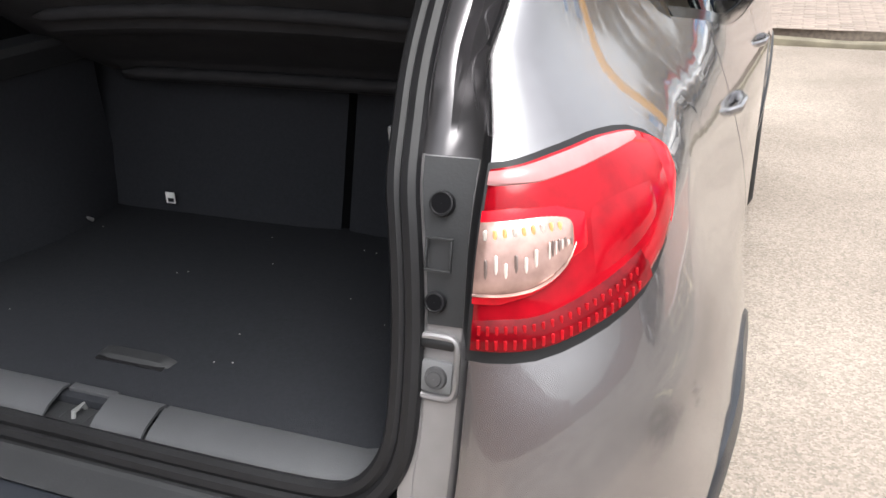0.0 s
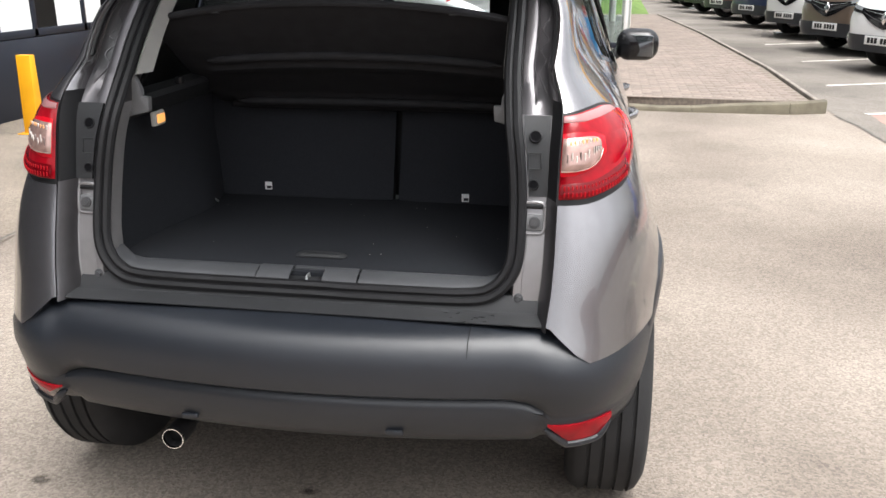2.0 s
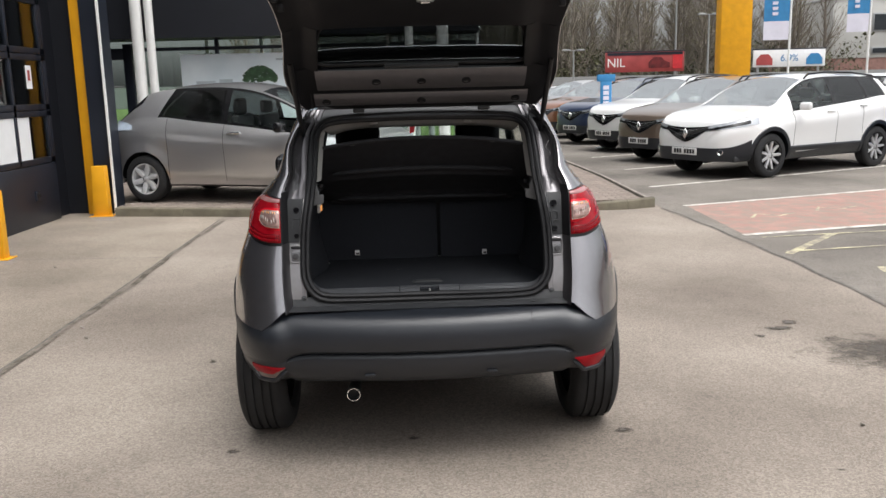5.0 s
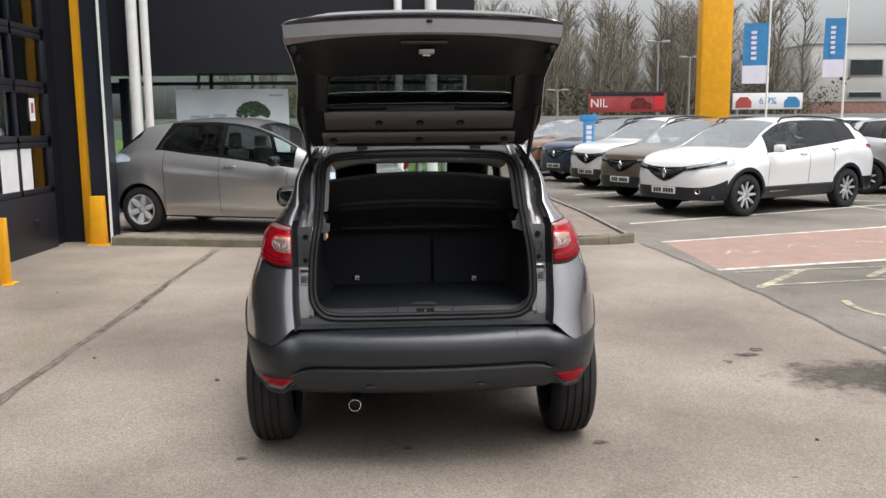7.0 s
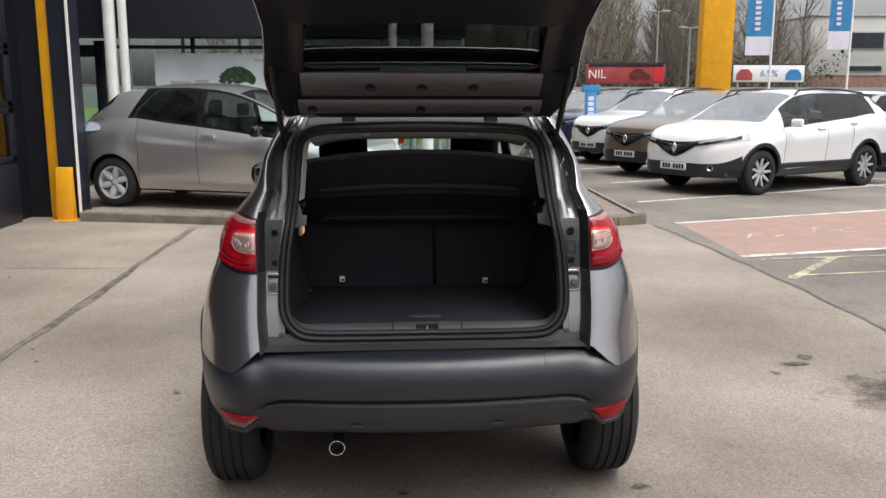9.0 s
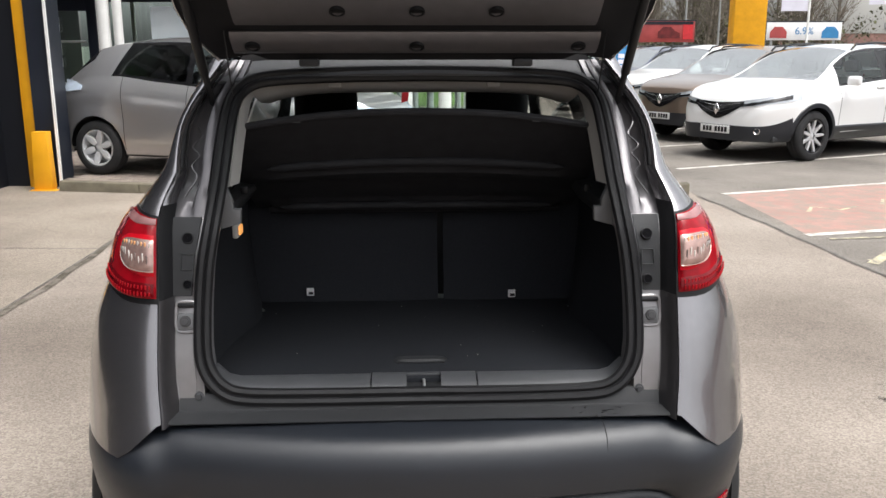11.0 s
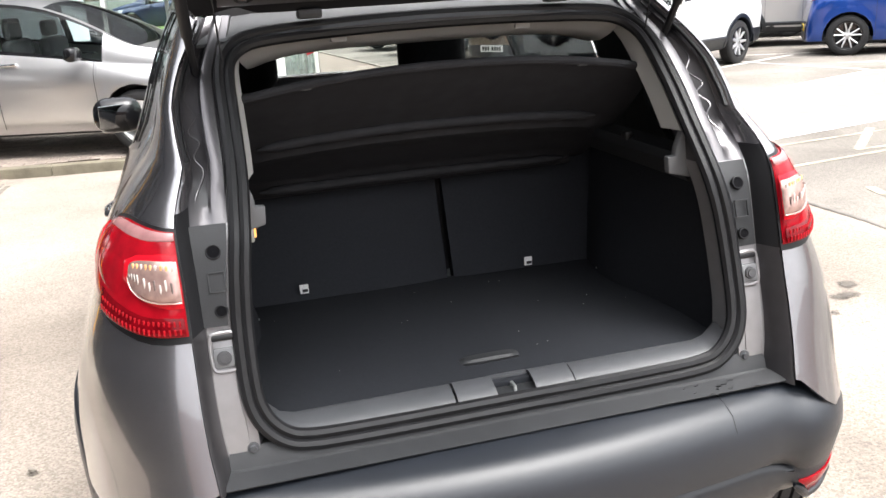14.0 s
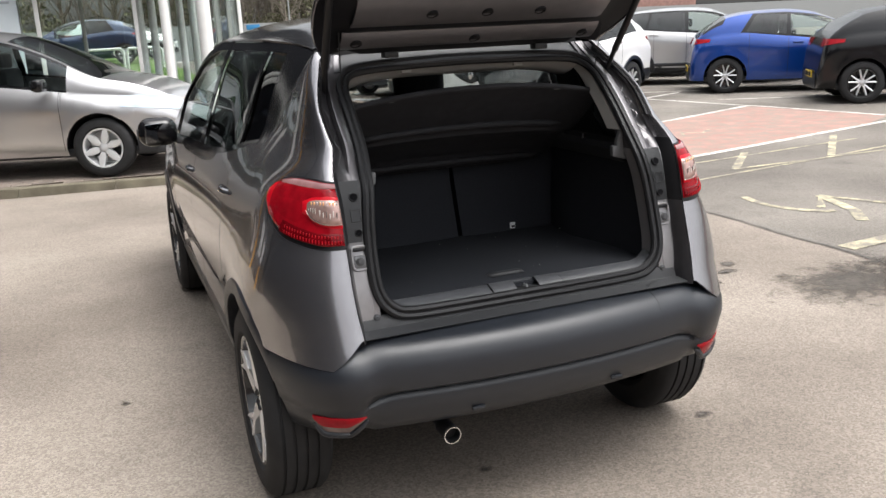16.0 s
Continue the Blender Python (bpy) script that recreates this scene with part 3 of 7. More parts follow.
part("roof", slab(top_rows(0.655, 2.46, 22), 0.01), BLACK_GLOSS, hero, "glossy black roof")
part("windscreen", slab(top_rows(2.46, 3.25, 10, -0.93, 0.93), 0.005), GLASS, hero)
for s in (-1, 1):
    part("windscreen_pillar", slab(top_rows(2.46, 3.25, 10, 0.93 * s, s), 0.02), BLACK_GLOSS, hero)
part("bonnet", slab(top_rows(3.25, 4.12, 12), 0.01), PAINT, hero)
part("headliner", slab(top_rows(0.70, 2.46, 10, -0.93, 0.93, 0.05), 0.01), PALE_TRIM, hero, "pale grey fabric headliner")
nose = [[Vector((0.70 * u * (0.9 + 0.1 * v), 4.10 + 0.05 * (1 - u * u), 0.22 + 0.46 * v)) for v in lin(0, 1, 6)] for u in lin(-1, 1, 12)]
part("front_bumper", slab(nose, 0.02), BUMPER, hero)

# arch and sill cladding
for axle, a0, a1 in ((AXLE_R, -8, 150), (AXLE_F, -8, 188)):
    rows = []
    for a in lin(a0, a1, 30):
        c, s = math.cos(radians(a)), math.sin(radians(a))
        row = []
        for rad, off in ((ARCH_R - 0.012, -0.05), (ARCH_R - 0.012, 0.006), (ARCH_R + 0.004, 0.012), (ARCH_R + 0.036, 0.010), (ARCH_R + 0.044, 0.001)):
            y, z = axle + rad * c, WHEEL_R + rad * s
            row.append(Vector((side_x(y, max(z, 0.22)) + off, y, z)))
        rows.append(row)
    two_sides("arch_cladding", rows, 0.004, BUMPER, hero, "matt black wheel arch cladding")
rows = [[Vector((side_x(y, z) + o, y, z)) for z, o in ((0.20, -0.05), (0.22, 0.0), (0.28, 0.012), (0.36, 0.012), (0.375, 0.0))] for y in lin(1.0, 2.89, 14)]
two_sides("sill_cladding", rows, 0.004, BUMPER, hero)
# inner wheel houses and floor, which keep the light out
for axle in (AXLE_R, AXLE_F):
    rows = [[Vector((x, axle + 0.372 * math.cos(a), WHEEL_R + 0.372 * math.sin(a))) for x in (0.46, 0.60, 0.77)] for a in lin(-0.1, math.pi - (0.62 if axle < 1 else 0.0), 16)]
    two_sides("wheel_house", rows, 0.004, PLASTIC, hero)
part("underfloor", box_bm((1.16, 3.3, 0.05), (0, 2.1, 0.30), 0.01), PLASTIC, hero)
part("boot_well", box_bm((0.92, 0.66, 0.28), (0, 0.52, 0.52), 0.04), PLASTIC, hero)
for x in (-1, 1):
    for y in (AXLE_R, AXLE_F):
        wheel_parts(hero, x * 0.718, y, WHEEL_R - 0.004, 0.20, x, "twin", ALLOY, "black and polished alloy wheel")

# door handles and mirrors
for s in (-1, 1):
    for y, z in ((1.13, 0.955), (2.08, 0.905)):
        x = side_x(y, z)
        hd = part("door_handle", tube_bm([(s * (x - 0.008), y - 0.075, z), (s * (x + 0.014), y - 0.052, z + 0.004), (s * (x + 0.02), y, z + 0.006), (s * (x + 0.014), y + 0.052, z + 0.004), (s * (x - 0.008), y + 0.075, z)], 0.012, 10, squash=0.7), PAINT, hero)
    mir = part("door_mirror", box_bm((0.20, 0.13, 0.15), (s * 0.868, 2.735, 1.022), 0.062, seg=6), BLACK_GLOSS, hero, "glossy black door mirror")
    part("mirror_glass", box_bm((0.15, 0.006, 0.10), (0, 0, 0), 0.012, pose(s * 0.868, 2.675, 1.022, 7, 0, s * -24)), MIRROR, mir)
    part("mirror_arm", tube_bm([(s * 0.74, 2.75, 0.955), (s * 0.78, 2.745, 0.985), (s * 0.83, 2.74, 1.01)], 0.03, 10, squash=0.6), BLACK_GLOSS, mir)
# joints on the flanks: a hair above the paint
ring = []
for a in lin(0, 2 * math.pi, 41)[:-1]:
    y, z = 0.71 + 0.095 * math.copysign(abs(math.cos(a)) ** 0.75, math.cos(a)), 0.905 + 0.080 * math.copysign(abs(math.sin(a)) ** 0.75, math.sin(a))
    ring.append((side_x(y, z) + 0.0008, y, z))
part("fuel_flap_joint", tube_bm(ring, 0.0018, 5, loop=True), RUBBER, hero)
for s in (-1, 1):
    for name, pts in (("bumper_seam", ((0.352, 0.960), (0.361, 0.934), (0.370, 0.905), (0.381, 0.876), (0.396, 0.84), (0.411, 0.805), (0.422, 0.77))), ("door_joint", ((0.881, 1.12), (0.882, 1.07), (0.886, 1.026), (0.90, 0.95), (0.918, 0.88), (0.955, 0.82), (1.01, 0.766)))):
        part(name, tube_bm([(s * (side_x(y, z) + 0.0004), y, z) for y, z in pts], 0.0020, 5), RUBBER, hero)

# the painted frame round the tailgate's opening
frame_y = spline((0.60, 0.185), (0.70, 0.197), (0.90, 0.248), (1.045, 0.287), (1.12, 0.335), (1.20, 0.40), (1.30, 0.505), (1.41, 0.64), (1.47, 0.69))
SEAL_HALF = [(0.0, 0.677), (0.30, 0.677), (0.415, 0.681), (0.455, 0.700), (0.482, 0.728), (0.499, 0.762), (0.5055, 0.80), (0.506, 0.87), (0.503, 0.94), (0.4965, 1.006), (0.4875, 1.06), (0.482, 1.111), (0.4765, 1.163), (0.4755, 1.215), (0.475, 1.27), (0.4735, 1.324), (0.463, 1.358), (0.434, 1.388), (0.38, 1.405), (0.17, 1.413), (0.0, 1.415)]


def smooth_loop(pts, k=3):
    """Rounds a closed row of points by cutting its corners."""
    for _ in range(k):
        pts = [q for i, p in enumerate(pts) for q in (p.lerp(pts[(i + 1) % len(pts)], 0.25), p.lerp(pts[(i + 1) % len(pts)], 0.75))]
    return pts


def seal_path(grow, back):
    half = [Vector((x, z)) for x, z in SEAL_HALF]
    full = half + [Vector((-p.x, p.y)) for p in half[-2:0:-1]]
    full = smooth_loop(full, 2)
    out, n = [], len(full)
    for i, p in enumerate(full):
        d = (full[(i + 1) % n] - full[i - 1]).normalized()
        q = p + Vector((d.y, -d.x)) * grow
        out.append(Vector((q.x, frame_y(q.y) + back, q.y)))
    return out


part("outer_seal_lip", tube_bm(seal_path(-0.0085, -0.008), 0.0112, 8, loop=True), RUBBER, hero, "black rubber boot seal")
part("inner_seal_lip", tube_bm(seal_path(-0.026, -0.003), 0.0112, 8, loop=True), RUBBER, hero, "black rubber boot seal")
# jambs: from the shut line in to the seal
seal_x = spline((0.66, 0.499), (0.735, 0.499), (0.80, 0.5055), (0.87, 0.506), (0.94, 0.503), (1.006, 0.4965), (1.06, 0.4875), (1.111, 0.482), (1.163, 0.4765), (1.27, 0.475), (1.324, 0.4735), (1.358, 0.463), (1.43, 0.44))


def jamb_x(z):
    """Where the return of the shut line meets the frame."""
    return edge_x(z) - 0.022 + 0.010 * clamp((z - 1.10) / 0.08)


def gutter_depth(z, f):
    """The rain gutter: steep beside the seal's ridge, rising to the shut line (f 0 there)."""
    d = 0.030 * clamp((z - 1.09) / 0.08) * clamp((1.42 - z) / 0.05)
    return d * (0.25 + 0.75 * clamp((f - 0.08) / 0.44))


rows = []
for z in lin(0.655, 1.43, 48):
    ex, ey, fy, sx, g = edge_x(z), edge_y(z), frame_y(z), seal_x(z), jamb_x(z)
    w = g - sx
    ridge = 0.007 * clamp((z - 1.09) / 0.08)
    rows.append([Vector((ex, ey, z)), Vector((ex - 0.004, ey + 0.004, z)), Vector((g + 0.003, ey + 0.75 * (fy - ey), z)), Vector((g, fy - 0.004, z))] + [Vector((g - f * w, fy + gutter_depth(z, f), z)) for f in (0.08, 0.30, 0.52)] + [Vector((g - 0.60 * w, fy - ridge * 0.6, z)), Vector((g - 0.68 * w, fy - ridge, z)), Vector((g - 0.88 * w, fy - ridge * 0.7, z)), Vector((sx + 0.004, fy + 0.002, z)), Vector((sx - 0.012, fy + 0.0, z)), Vector((sx - 0.022, fy + 0.03, z)), Vector((sx - 0.023, fy + 0.07, z))])
two_sides("opening_jamb", [r[3:] for r in rows if r[0].z < 1.096], 0.003, JAMB, hero, "grey painted boot opening jamb")
# same paint as the body, shade of the gutter painted in
two_sides("gutter", [r[3:] for r in rows if r[0].z > 1.078], 0.003, PAINT_SHADED, hero, "metallic grey rain gutter")
two_sides("shut_return", [r[:4] for r in rows if 0.91 < r[0].z < 1.125], 0.003, GATE_TRIM, hero, "dark return beside the lamp")
# the return's shadow is put into its colour too
two_sides("lower_return", [r[:4] for r in rows if r[0].z < 0.935], 0.003, PAINT_SHADED, hero)
two_sides("pillar_return", [r[:4] for r in rows if r[0].z > 1.105], 0.003, PAINT, hero)
rows = [[Vector((edge_x(z) - 0.004, edge_y(z) + 0.004, z)), Vector((edge_x(z) - 0.010, edge_y(z) + 0.008, z)), Vector((edge_x(z) - 0.011, edge_y(z) + 0.016, z))] for z in lin(1.19, 1.41, 16)]
two_sides("panel_gap_seal", rows, 0.002, RUBBER, hero)
# lower rear panel and top header
part("rear_cross_panel", slab([[Vector((x, y, z)) for y, z in ((0.262, 0.70), (0.20, 0.70), (0.19, 0.684), (0.183, 0.668), (0.168, 0.662), (0.15, 0.64))] for x in lin(-0.56, 0.56, 25)], 0.004), PLASTIC, hero, "dark grey panel below the boot seal")
# trim grey in place of paint: the header's shadow is in the colour
part("roof_header", slab([[Vector((x * (1 - 0.04 * k), y, z + 0.02 * (1 - (x / 0.5) ** 2))) for k, (y, z) in enumerate(((0.60, 1.378), (0.64, 1.398), (0.665, 1.425), (0.66, 1.45), (0.70, 1.455)))] for x in lin(-0.5, 0.5, 21)], 0.006), TRIM, hero)
for s in (-1, 1):
    # lamp bracket plate with two screw wells and a ribbed patch
    rows = [[Vector((s * (seal_x(z) + 0.006 + (edge_x(z) - 0.022 - seal_x(z) - 0.006) * u), frame_y(z) - 0.007 + 0.002 * u, z)) for z in lin(0.918, 1.085, 8)] for u in lin(0, 1, 5)]
    plate = part("lamp_bracket", slab(rows, 0.006), PLASTIC, hero, "black plastic lamp bracket")
    for z, r in ((1.045, 0.0130), (0.945, 0.0110)):
        tilt = math.degrees(math.atan2(frame_y(z + 0.03) - frame_y(z - 0.03), 0.06))
        m = pose(s * 0.519, frame_y(z) - 0.0135, z, -tilt) @ pose(0, 0, 0, 0, 0, 90)
        well = part("screw_well", lathe_bm([(r * 0.80, -0.001), (r * 0.88, -0.0022), (r, -0.0018), (r + 0.001, 0.004)], 18, m), GATE_TRIM, plate)
        # flat black disc paints the dark depth of the well
        part("well_shade_disc", lathe_bm([(0.0005, -0.0012), (r * 0.86, -0.0008), (r * 0.86, 0.003)], 18, m), WELL_SHADE, well)
    tilt = math.degrees(math.atan2(frame_y(1.02) - frame_y(0.97), 0.05))
    pad = pose(s * 0.520, frame_y(0.994) - 0.0128, 0.994, -tilt)
    for w, h, x, z in ((0.030, 0.0026, 0.0, 0.017), (0.030, 0.0026, 0.0, -0.017), (0.0026, 0.0314, -0.0137, 0.0), (0.0026, 0.0314, 0.0137, 0.0)):
        part("rib", box_bm((w, 0.004, h), (x, 0, z), 0.0008, pad), PLASTIC, plate)
    # rubber buffer in its pressed recess
    by, bz = frame_y(0.872), 0.872
    lean = pose(s * 0.523, by, bz, -14)
    rim = [lean @ Vector((0.0235 * math.copysign(abs(math.cos(a)) ** 0.45, math.cos(a)), -0.006, 0.034 * math.copysign(abs(math.sin(a)) ** 0.45, math.sin(a)))) for a in lin(0, 2 * math.pi, 33)[:-1]]
    cup = part("buffer_recess", tube_bm(rim, 0.0042, 8, loop=True), JAMB, hero, "pressed recess with a rubber buffer")
    part("recess_floor", box_bm((0.044, 0.004, 0.064), (0, -0.001, 0), 0.0015, lean), JAMB, cup)
    # black bar paints the shadow at the top of the recess
    part("recess_shade", box_bm((0.042, 0.010, 0.012), (0, -0.006, 0.026), 0.004, lean), RUBBER, cup)
    part("buffer_seat", box_bm((0.036, 0.010, 0.036), (s * 0.002, -0.006, -0.010), 0.004, lean), GREY_TRIM, cup)
    part("buffer", lathe_bm([(0.0005, -0.010), (0.0075, -0.010), (0.0085, -0.0075), (0.0115, -0.0075), (0.0128, -0.004), (0.0128, 0.004)], 22, lean @ pose(s * 0.002, -0.008, -0.010, 0, 0, 90)), BUFFER, cup, "grey rubber buffer")
    part("bolt", lathe_bm([(0.0005, -0.006), (0.006, -0.006), (0.007, -0.001), (0.011, 0.0), (0.011, 0.004)], 12, pose(s * 0.497, frame_y(0.70) - 0.004, 0.70, 0, 0, 90)), TRIM, hero)

# tail lamps
lamp_low = spline((0, 0.926), (15, 0.928), (30, 0.938), (45, 0.951), (56, 0.974), (64, 1.006), (68, 1.030), (70, 1.050))
lamp_top = spline((0, 1.094), (12, 1.098), (26, 1.102), (40, 1.103), (52, 1.098), (61, 1.088), (67, 1.072), (70, 1.056))


def lamp_rows(p0, p1, lo, hi, off, np_=13, nz=9, dome=0.0):
    rows = []
    for i, p in enumerate(lin(p0, p1, np_)):
        a, b = lo(p), hi(p)
        u = i / (np_ - 1)
        rows.append([corner(p, a + (b - a) * t, off + dome * math.sqrt(max(0.0, (1 - (2 * t - 1) ** 4) * (1 - (2 * u - 1) ** 6)))) for t in lin(0, 1, nz)])
    return rows


for s in (-1, 1):
    def put(name, rows, material, parent, thick=0.003, label=""):
        return part(name, slab(rows if s > 0 else mirror_x(rows), thick if s < 0 else -thick), material, parent, label)
    lamp = put("tail_lamp", lamp_rows(-1.0, 71, lambda p: lamp_low(p) - 0.011, lambda p: lamp_top(p) + 0.004, 0.0085), RUBBER, hero, -0.002, "red and clear tail lamp cluster")
    strip_h = spline((0, 0.012), (10, 0.017), (20, 0.021), (40, 0.020), (55, 0.012), (66, 0.004))
    put("red_lens", lamp_rows(0.3, 69.5, lambda p: lamp_low(p) + 0.001, lambda p: lamp_top(p) - 0.001, 0.0095, 31, 17, 0.013), LENS_RED, lamp, -0.002, "glossy red lens")
    # the reflection along the lamp's top is painted as this pale strip
    put("top_sheen", lamp_rows(0.5, 58, lambda p: lamp_top(p) - strip_h(p), lambda p: lamp_top(p) - 0.001, 0.016, 20, 5, 0.004), LENS_SHEEN, lamp, -0.001, "clear strip with the sky highlight painted in")
    put("ribbed_lens", lamp_rows(1.0, 48, lambda p: lamp_low(p) + 0.006, lambda p: lamp_low(p) + 0.034 + 0.0003 * p, 0.0205, 20, 6, 0.003), LENS_DEEP, lamp, -0.001, "ribbed dark red lens")
    put("inner_lens", lamp_rows(31, 55, lambda p: lamp_low(p) + 0.045, lambda p: lamp_top(p) - 0.046, 0.0215, 14, 6, 0.003), LENS_RED, lamp, -0.001, "dark red lens")
    put("outer_band", lamp_rows(60, 68.5, lambda p: lamp_low(p) + 0.006, lambda p: lamp_top(p) - 0.004, 0.0180, 6, 8, 0.003), LENS_BRIGHT, lamp, -0.001, "bright red outer band")
    ribs = bmesh.new()
    for row in (0.0135, 0.0265):
        for k in range(20):
            a = 3 + 2.1 * k
            q = corner(a, lamp_low(a) + row, 0.0232)
            box_bm((0.0032, 0.002, 0.0105), (0, 0, 0), 0.0006, pose(s * q.x, q.y, q.z, 0, 0, s * a), 1, ribs)
    part("lens_rib", ribs, LENS_RIB, lamp, "red ribs of the lens", kind="stuff")
    mid_lo = spline((1, 0.985), (8, 0.986), (14, 0.989), (19, 0.996), (23, 1.007), (26.8, 1.027))
    mid_hi = spline((1, 1.052), (10, 1.055), (17, 1.056), (22, 1.055), (25, 1.050), (26.8, 1.038))
    put("lens_surround", lamp_rows(0.6, 31, lambda p: mid_lo(min(p, 25)) - 0.009 + 0.0012 * max(0, p - 25), lambda p: mid_hi(min(p, 25)) + 0.009 - 0.0012 * max(0, p - 25), 0.0205, 22, 7, 0.006), LENS_BRIGHT, lamp, -0.001, "bright red rim of the reversing lens")
    rev = put("reversing_lens", lamp_rows(0.8, 26.4, mid_lo, mid_hi, 0.0235, 20, 9, 0.008), LENS_CLEAR, lamp, -0.001, "clear reversing lens")

    def on_lens(phi, z, lift=0.0335):
        q = corner(phi, z, lift)
        return pose(s * q.x, q.y, q.z, 0, 0, s * phi)
    # fluted reflector behind the lens
    flutes, tips, shade = bmesh.new(), bmesh.new(), bmesh.new()
    for k in range(9):
        a = 2.8 + 2.3 * k
        box_bm((0.0042, 0.003, 0.011), (0, 0, 0), 0.0012, on_lens(a, mid_hi(a) - 0.0095, 0.0304), 1, tips if k % 3 else flutes)
    for k in range(4):
        a = 18.6 + 1.7 * k
        h = mid_hi(a) - mid_lo(a) - 0.026
        box_bm((0.0020, 0.003, h), (0, 0, 0), 0.0008, on_lens(a, mid_lo(a) + 0.006 + h / 2, 0.0300 - 0.0006 * k), 1, flutes)
        box_bm((0.0024, 0.003, h), (0, 0, 0), 0.0008, on_lens(a + 0.85, mid_lo(a) + 0.007 + h / 2, 0.0296 - 0.0006 * k), 1, shade)
    for k in range(6):
        a = 3.9 + 2.3 * k
        h = (mid_hi(a) - mid_lo(a)) * (0.46, 0.52, 0.40, 0.50, 0.44, 0.52)[k]
        box_bm((0.0034, 0.003, h), (0, 0, 0), 0.0012, on_lens(a, mid_lo(a) + 0.007 + h / 2, 0.0302), 1, shade if k % 3 == 0 else flutes)
    part("reflector_flute", flutes, LENS_FLUTE, rev, "bright fluted reflector", kind="stuff")
    part("amber_flute", tips, AMBER, rev, "amber tinted flutes", kind="stuff")
    part("reflector_gap", shade, LENS_SHADE, rev, kind="stuff")
    edge_rows = lamp_rows(0.9, 26.3, lambda p: mid_lo(p) + 0.0005, lambda p: mid_lo(p) + 0.0035, 0.0270, 16, 3, 0.003)
    put("lens_edge", edge_rows, LENS_CLEAR, rev, -0.001)

# rear bumper: a profile swept round the tail
bump_prof = [(0.165, 0.664, -0.03), (0.128, 0.656, -0.025), (0.085, 0.648, -0.016), (0.056, 0.634, -0.010), (0.038, 0.606, 0.001), (0.029, 0.575, 0.008), (0.028, 0.54, 0.010), (0.033, 0.515, 0.008), (0.048, 0.504, 0.004), (0.064, 0.498, 0.0), (0.054, 0.488, 0.0), (0.050, 0.474, -0.002), (0.056, 0.445, -0.010), (0.066, 0.412, -0.022), (0.082, 0.388, -0.038), (0.105, 0.372, -0.055), (0.14, 0.362, -0.075)]


def bumper_point(u, k):
    """u from -1 to 1 across; the ends wrap round to the wheel arches."""
    y0, z, off = bump_prof[k]
    a = abs(u)
    if 8 <= k <= 12:  # the ledge fades out towards the corners
        blend = clamp((0.60 - a) / 0.08)
        y0 = 0.040 + (y0 - 0.040) * blend
        z -= 0.03 * clamp((a - 0.46) / 0.12) ** 2 * (1 if k < 11 else 0.3)
    if a < 0.56:
        x = a / 0.56 * 0.563
        y = y0 + 0.058 * (x / 0.563) ** 2
    else:
        phi = (a - 0.56) / 0.44 * (47 + 13 * clamp((z - 0.38) / 0.25))
        off = off * 0.4 if k >= 12 else off
        p = corner(phi, 0.605, off)
        x, y = p.x, p.y + (y0 - 0.038) * math.cos(radians(phi))
    return Vector((math.copysign(x, u), y, z))


part("rear_bumper", slab([[bumper_point(u, k) for k in range(len(bump_prof))] for u in lin(-1, 1, 61)], -0.005), BUMPER, hero, "textured black rear bumper")
part("loading_sill", slab([[Vector((x, y, z + 0.004)) for y, z in ((0.172, 0.6645), (0.158, 0.6615), (0.142, 0.6590), (0.130, 0.6560))] for x in lin(-0.552, 0.552, 12)], 0.002), PLASTIC, hero, "dark ridged loading sill")
tail = bmesh.new()
sheet(tail, [[bumper_point(u, k) for k in range(len(bump_prof))] for u in lin(-1, 1, 61)])
tail_skin = BVHTree.FromBMesh(tail)
tail.free()


def on_bumper(s, x, y, z, off):
    """The place on the bumper's corner outside x, y at height z."""
    d = Vector((s * 0.6, -0.8, 0))
    hit = tail_skin.ray_cast(Vector((s * x, y, z)) + d * 0.6, -d, 1.2)[0]
    return (hit or Vector((s * x, y, z))) + d * off


for s in (-1, 1):
    rows, low_rows, lip = [], [], []
    for q in lin(0, 1, 13):
        x, y = 0.572 + 0.120 * q, 0.105 + 0.10 * q
        hi = 0.446 + 0.004 * q
        depth = 0.006 + 0.046 * clamp(q / 0.32) * clamp((1.04 - q) / 0.22)
        mid = hi - depth * (0.64 if s < 0 else 1.0)
        def upright(z, off):
            p, top = on_bumper(s, x, y, z, off), on_bumper(s, x, y, hi, off)
            p = p.lerp(top, 0.55)
            return Vector((p.x, p.y, z))
        rows.append([upright(z, 0.004) for z in lin(mid, hi, 4)])
        low_rows.append([upright(z, 0.003) for z in lin(hi - depth, mid, 3)])
        lip.append(upright(hi - depth - 0.010, 0.002))
    rf = part("reflector", slab(rows, 0.004 * s), LENS_RED, hero, "red bumper reflector")
    if s < 0:
        part("clear_band", slab(low_rows, 0.004 * s), LENS_SHADE, rf, "clear lower band of the lamp")
    part("reflector_lip", tube_bm(lip, [0.004] + [0.010] * 11 + [0.004], 8), BUMPER, rf)
    part("sensor", lathe_bm([(0.0005, -0.004), (0.008, -0.004), (0.010, 0.004)], 14, pose(s * 0.60, 0.112, 0.535, 0, 0, 90)), PLASTIC, hero)
    part("bumper_pad", box_bm((0.042, 0.010, 0.013), (s * 0.24, 0.0715, 0.412), 0.0049, seg=2), BUMPER, hero)
part("bumper_joint", tube_bm([bumper_point(0.398, k) + Vector((0, 0.0006, 0)) for k in range(1, 5)], 0.0013, 5), RUBBER, hero)
rq = random.Random(8)
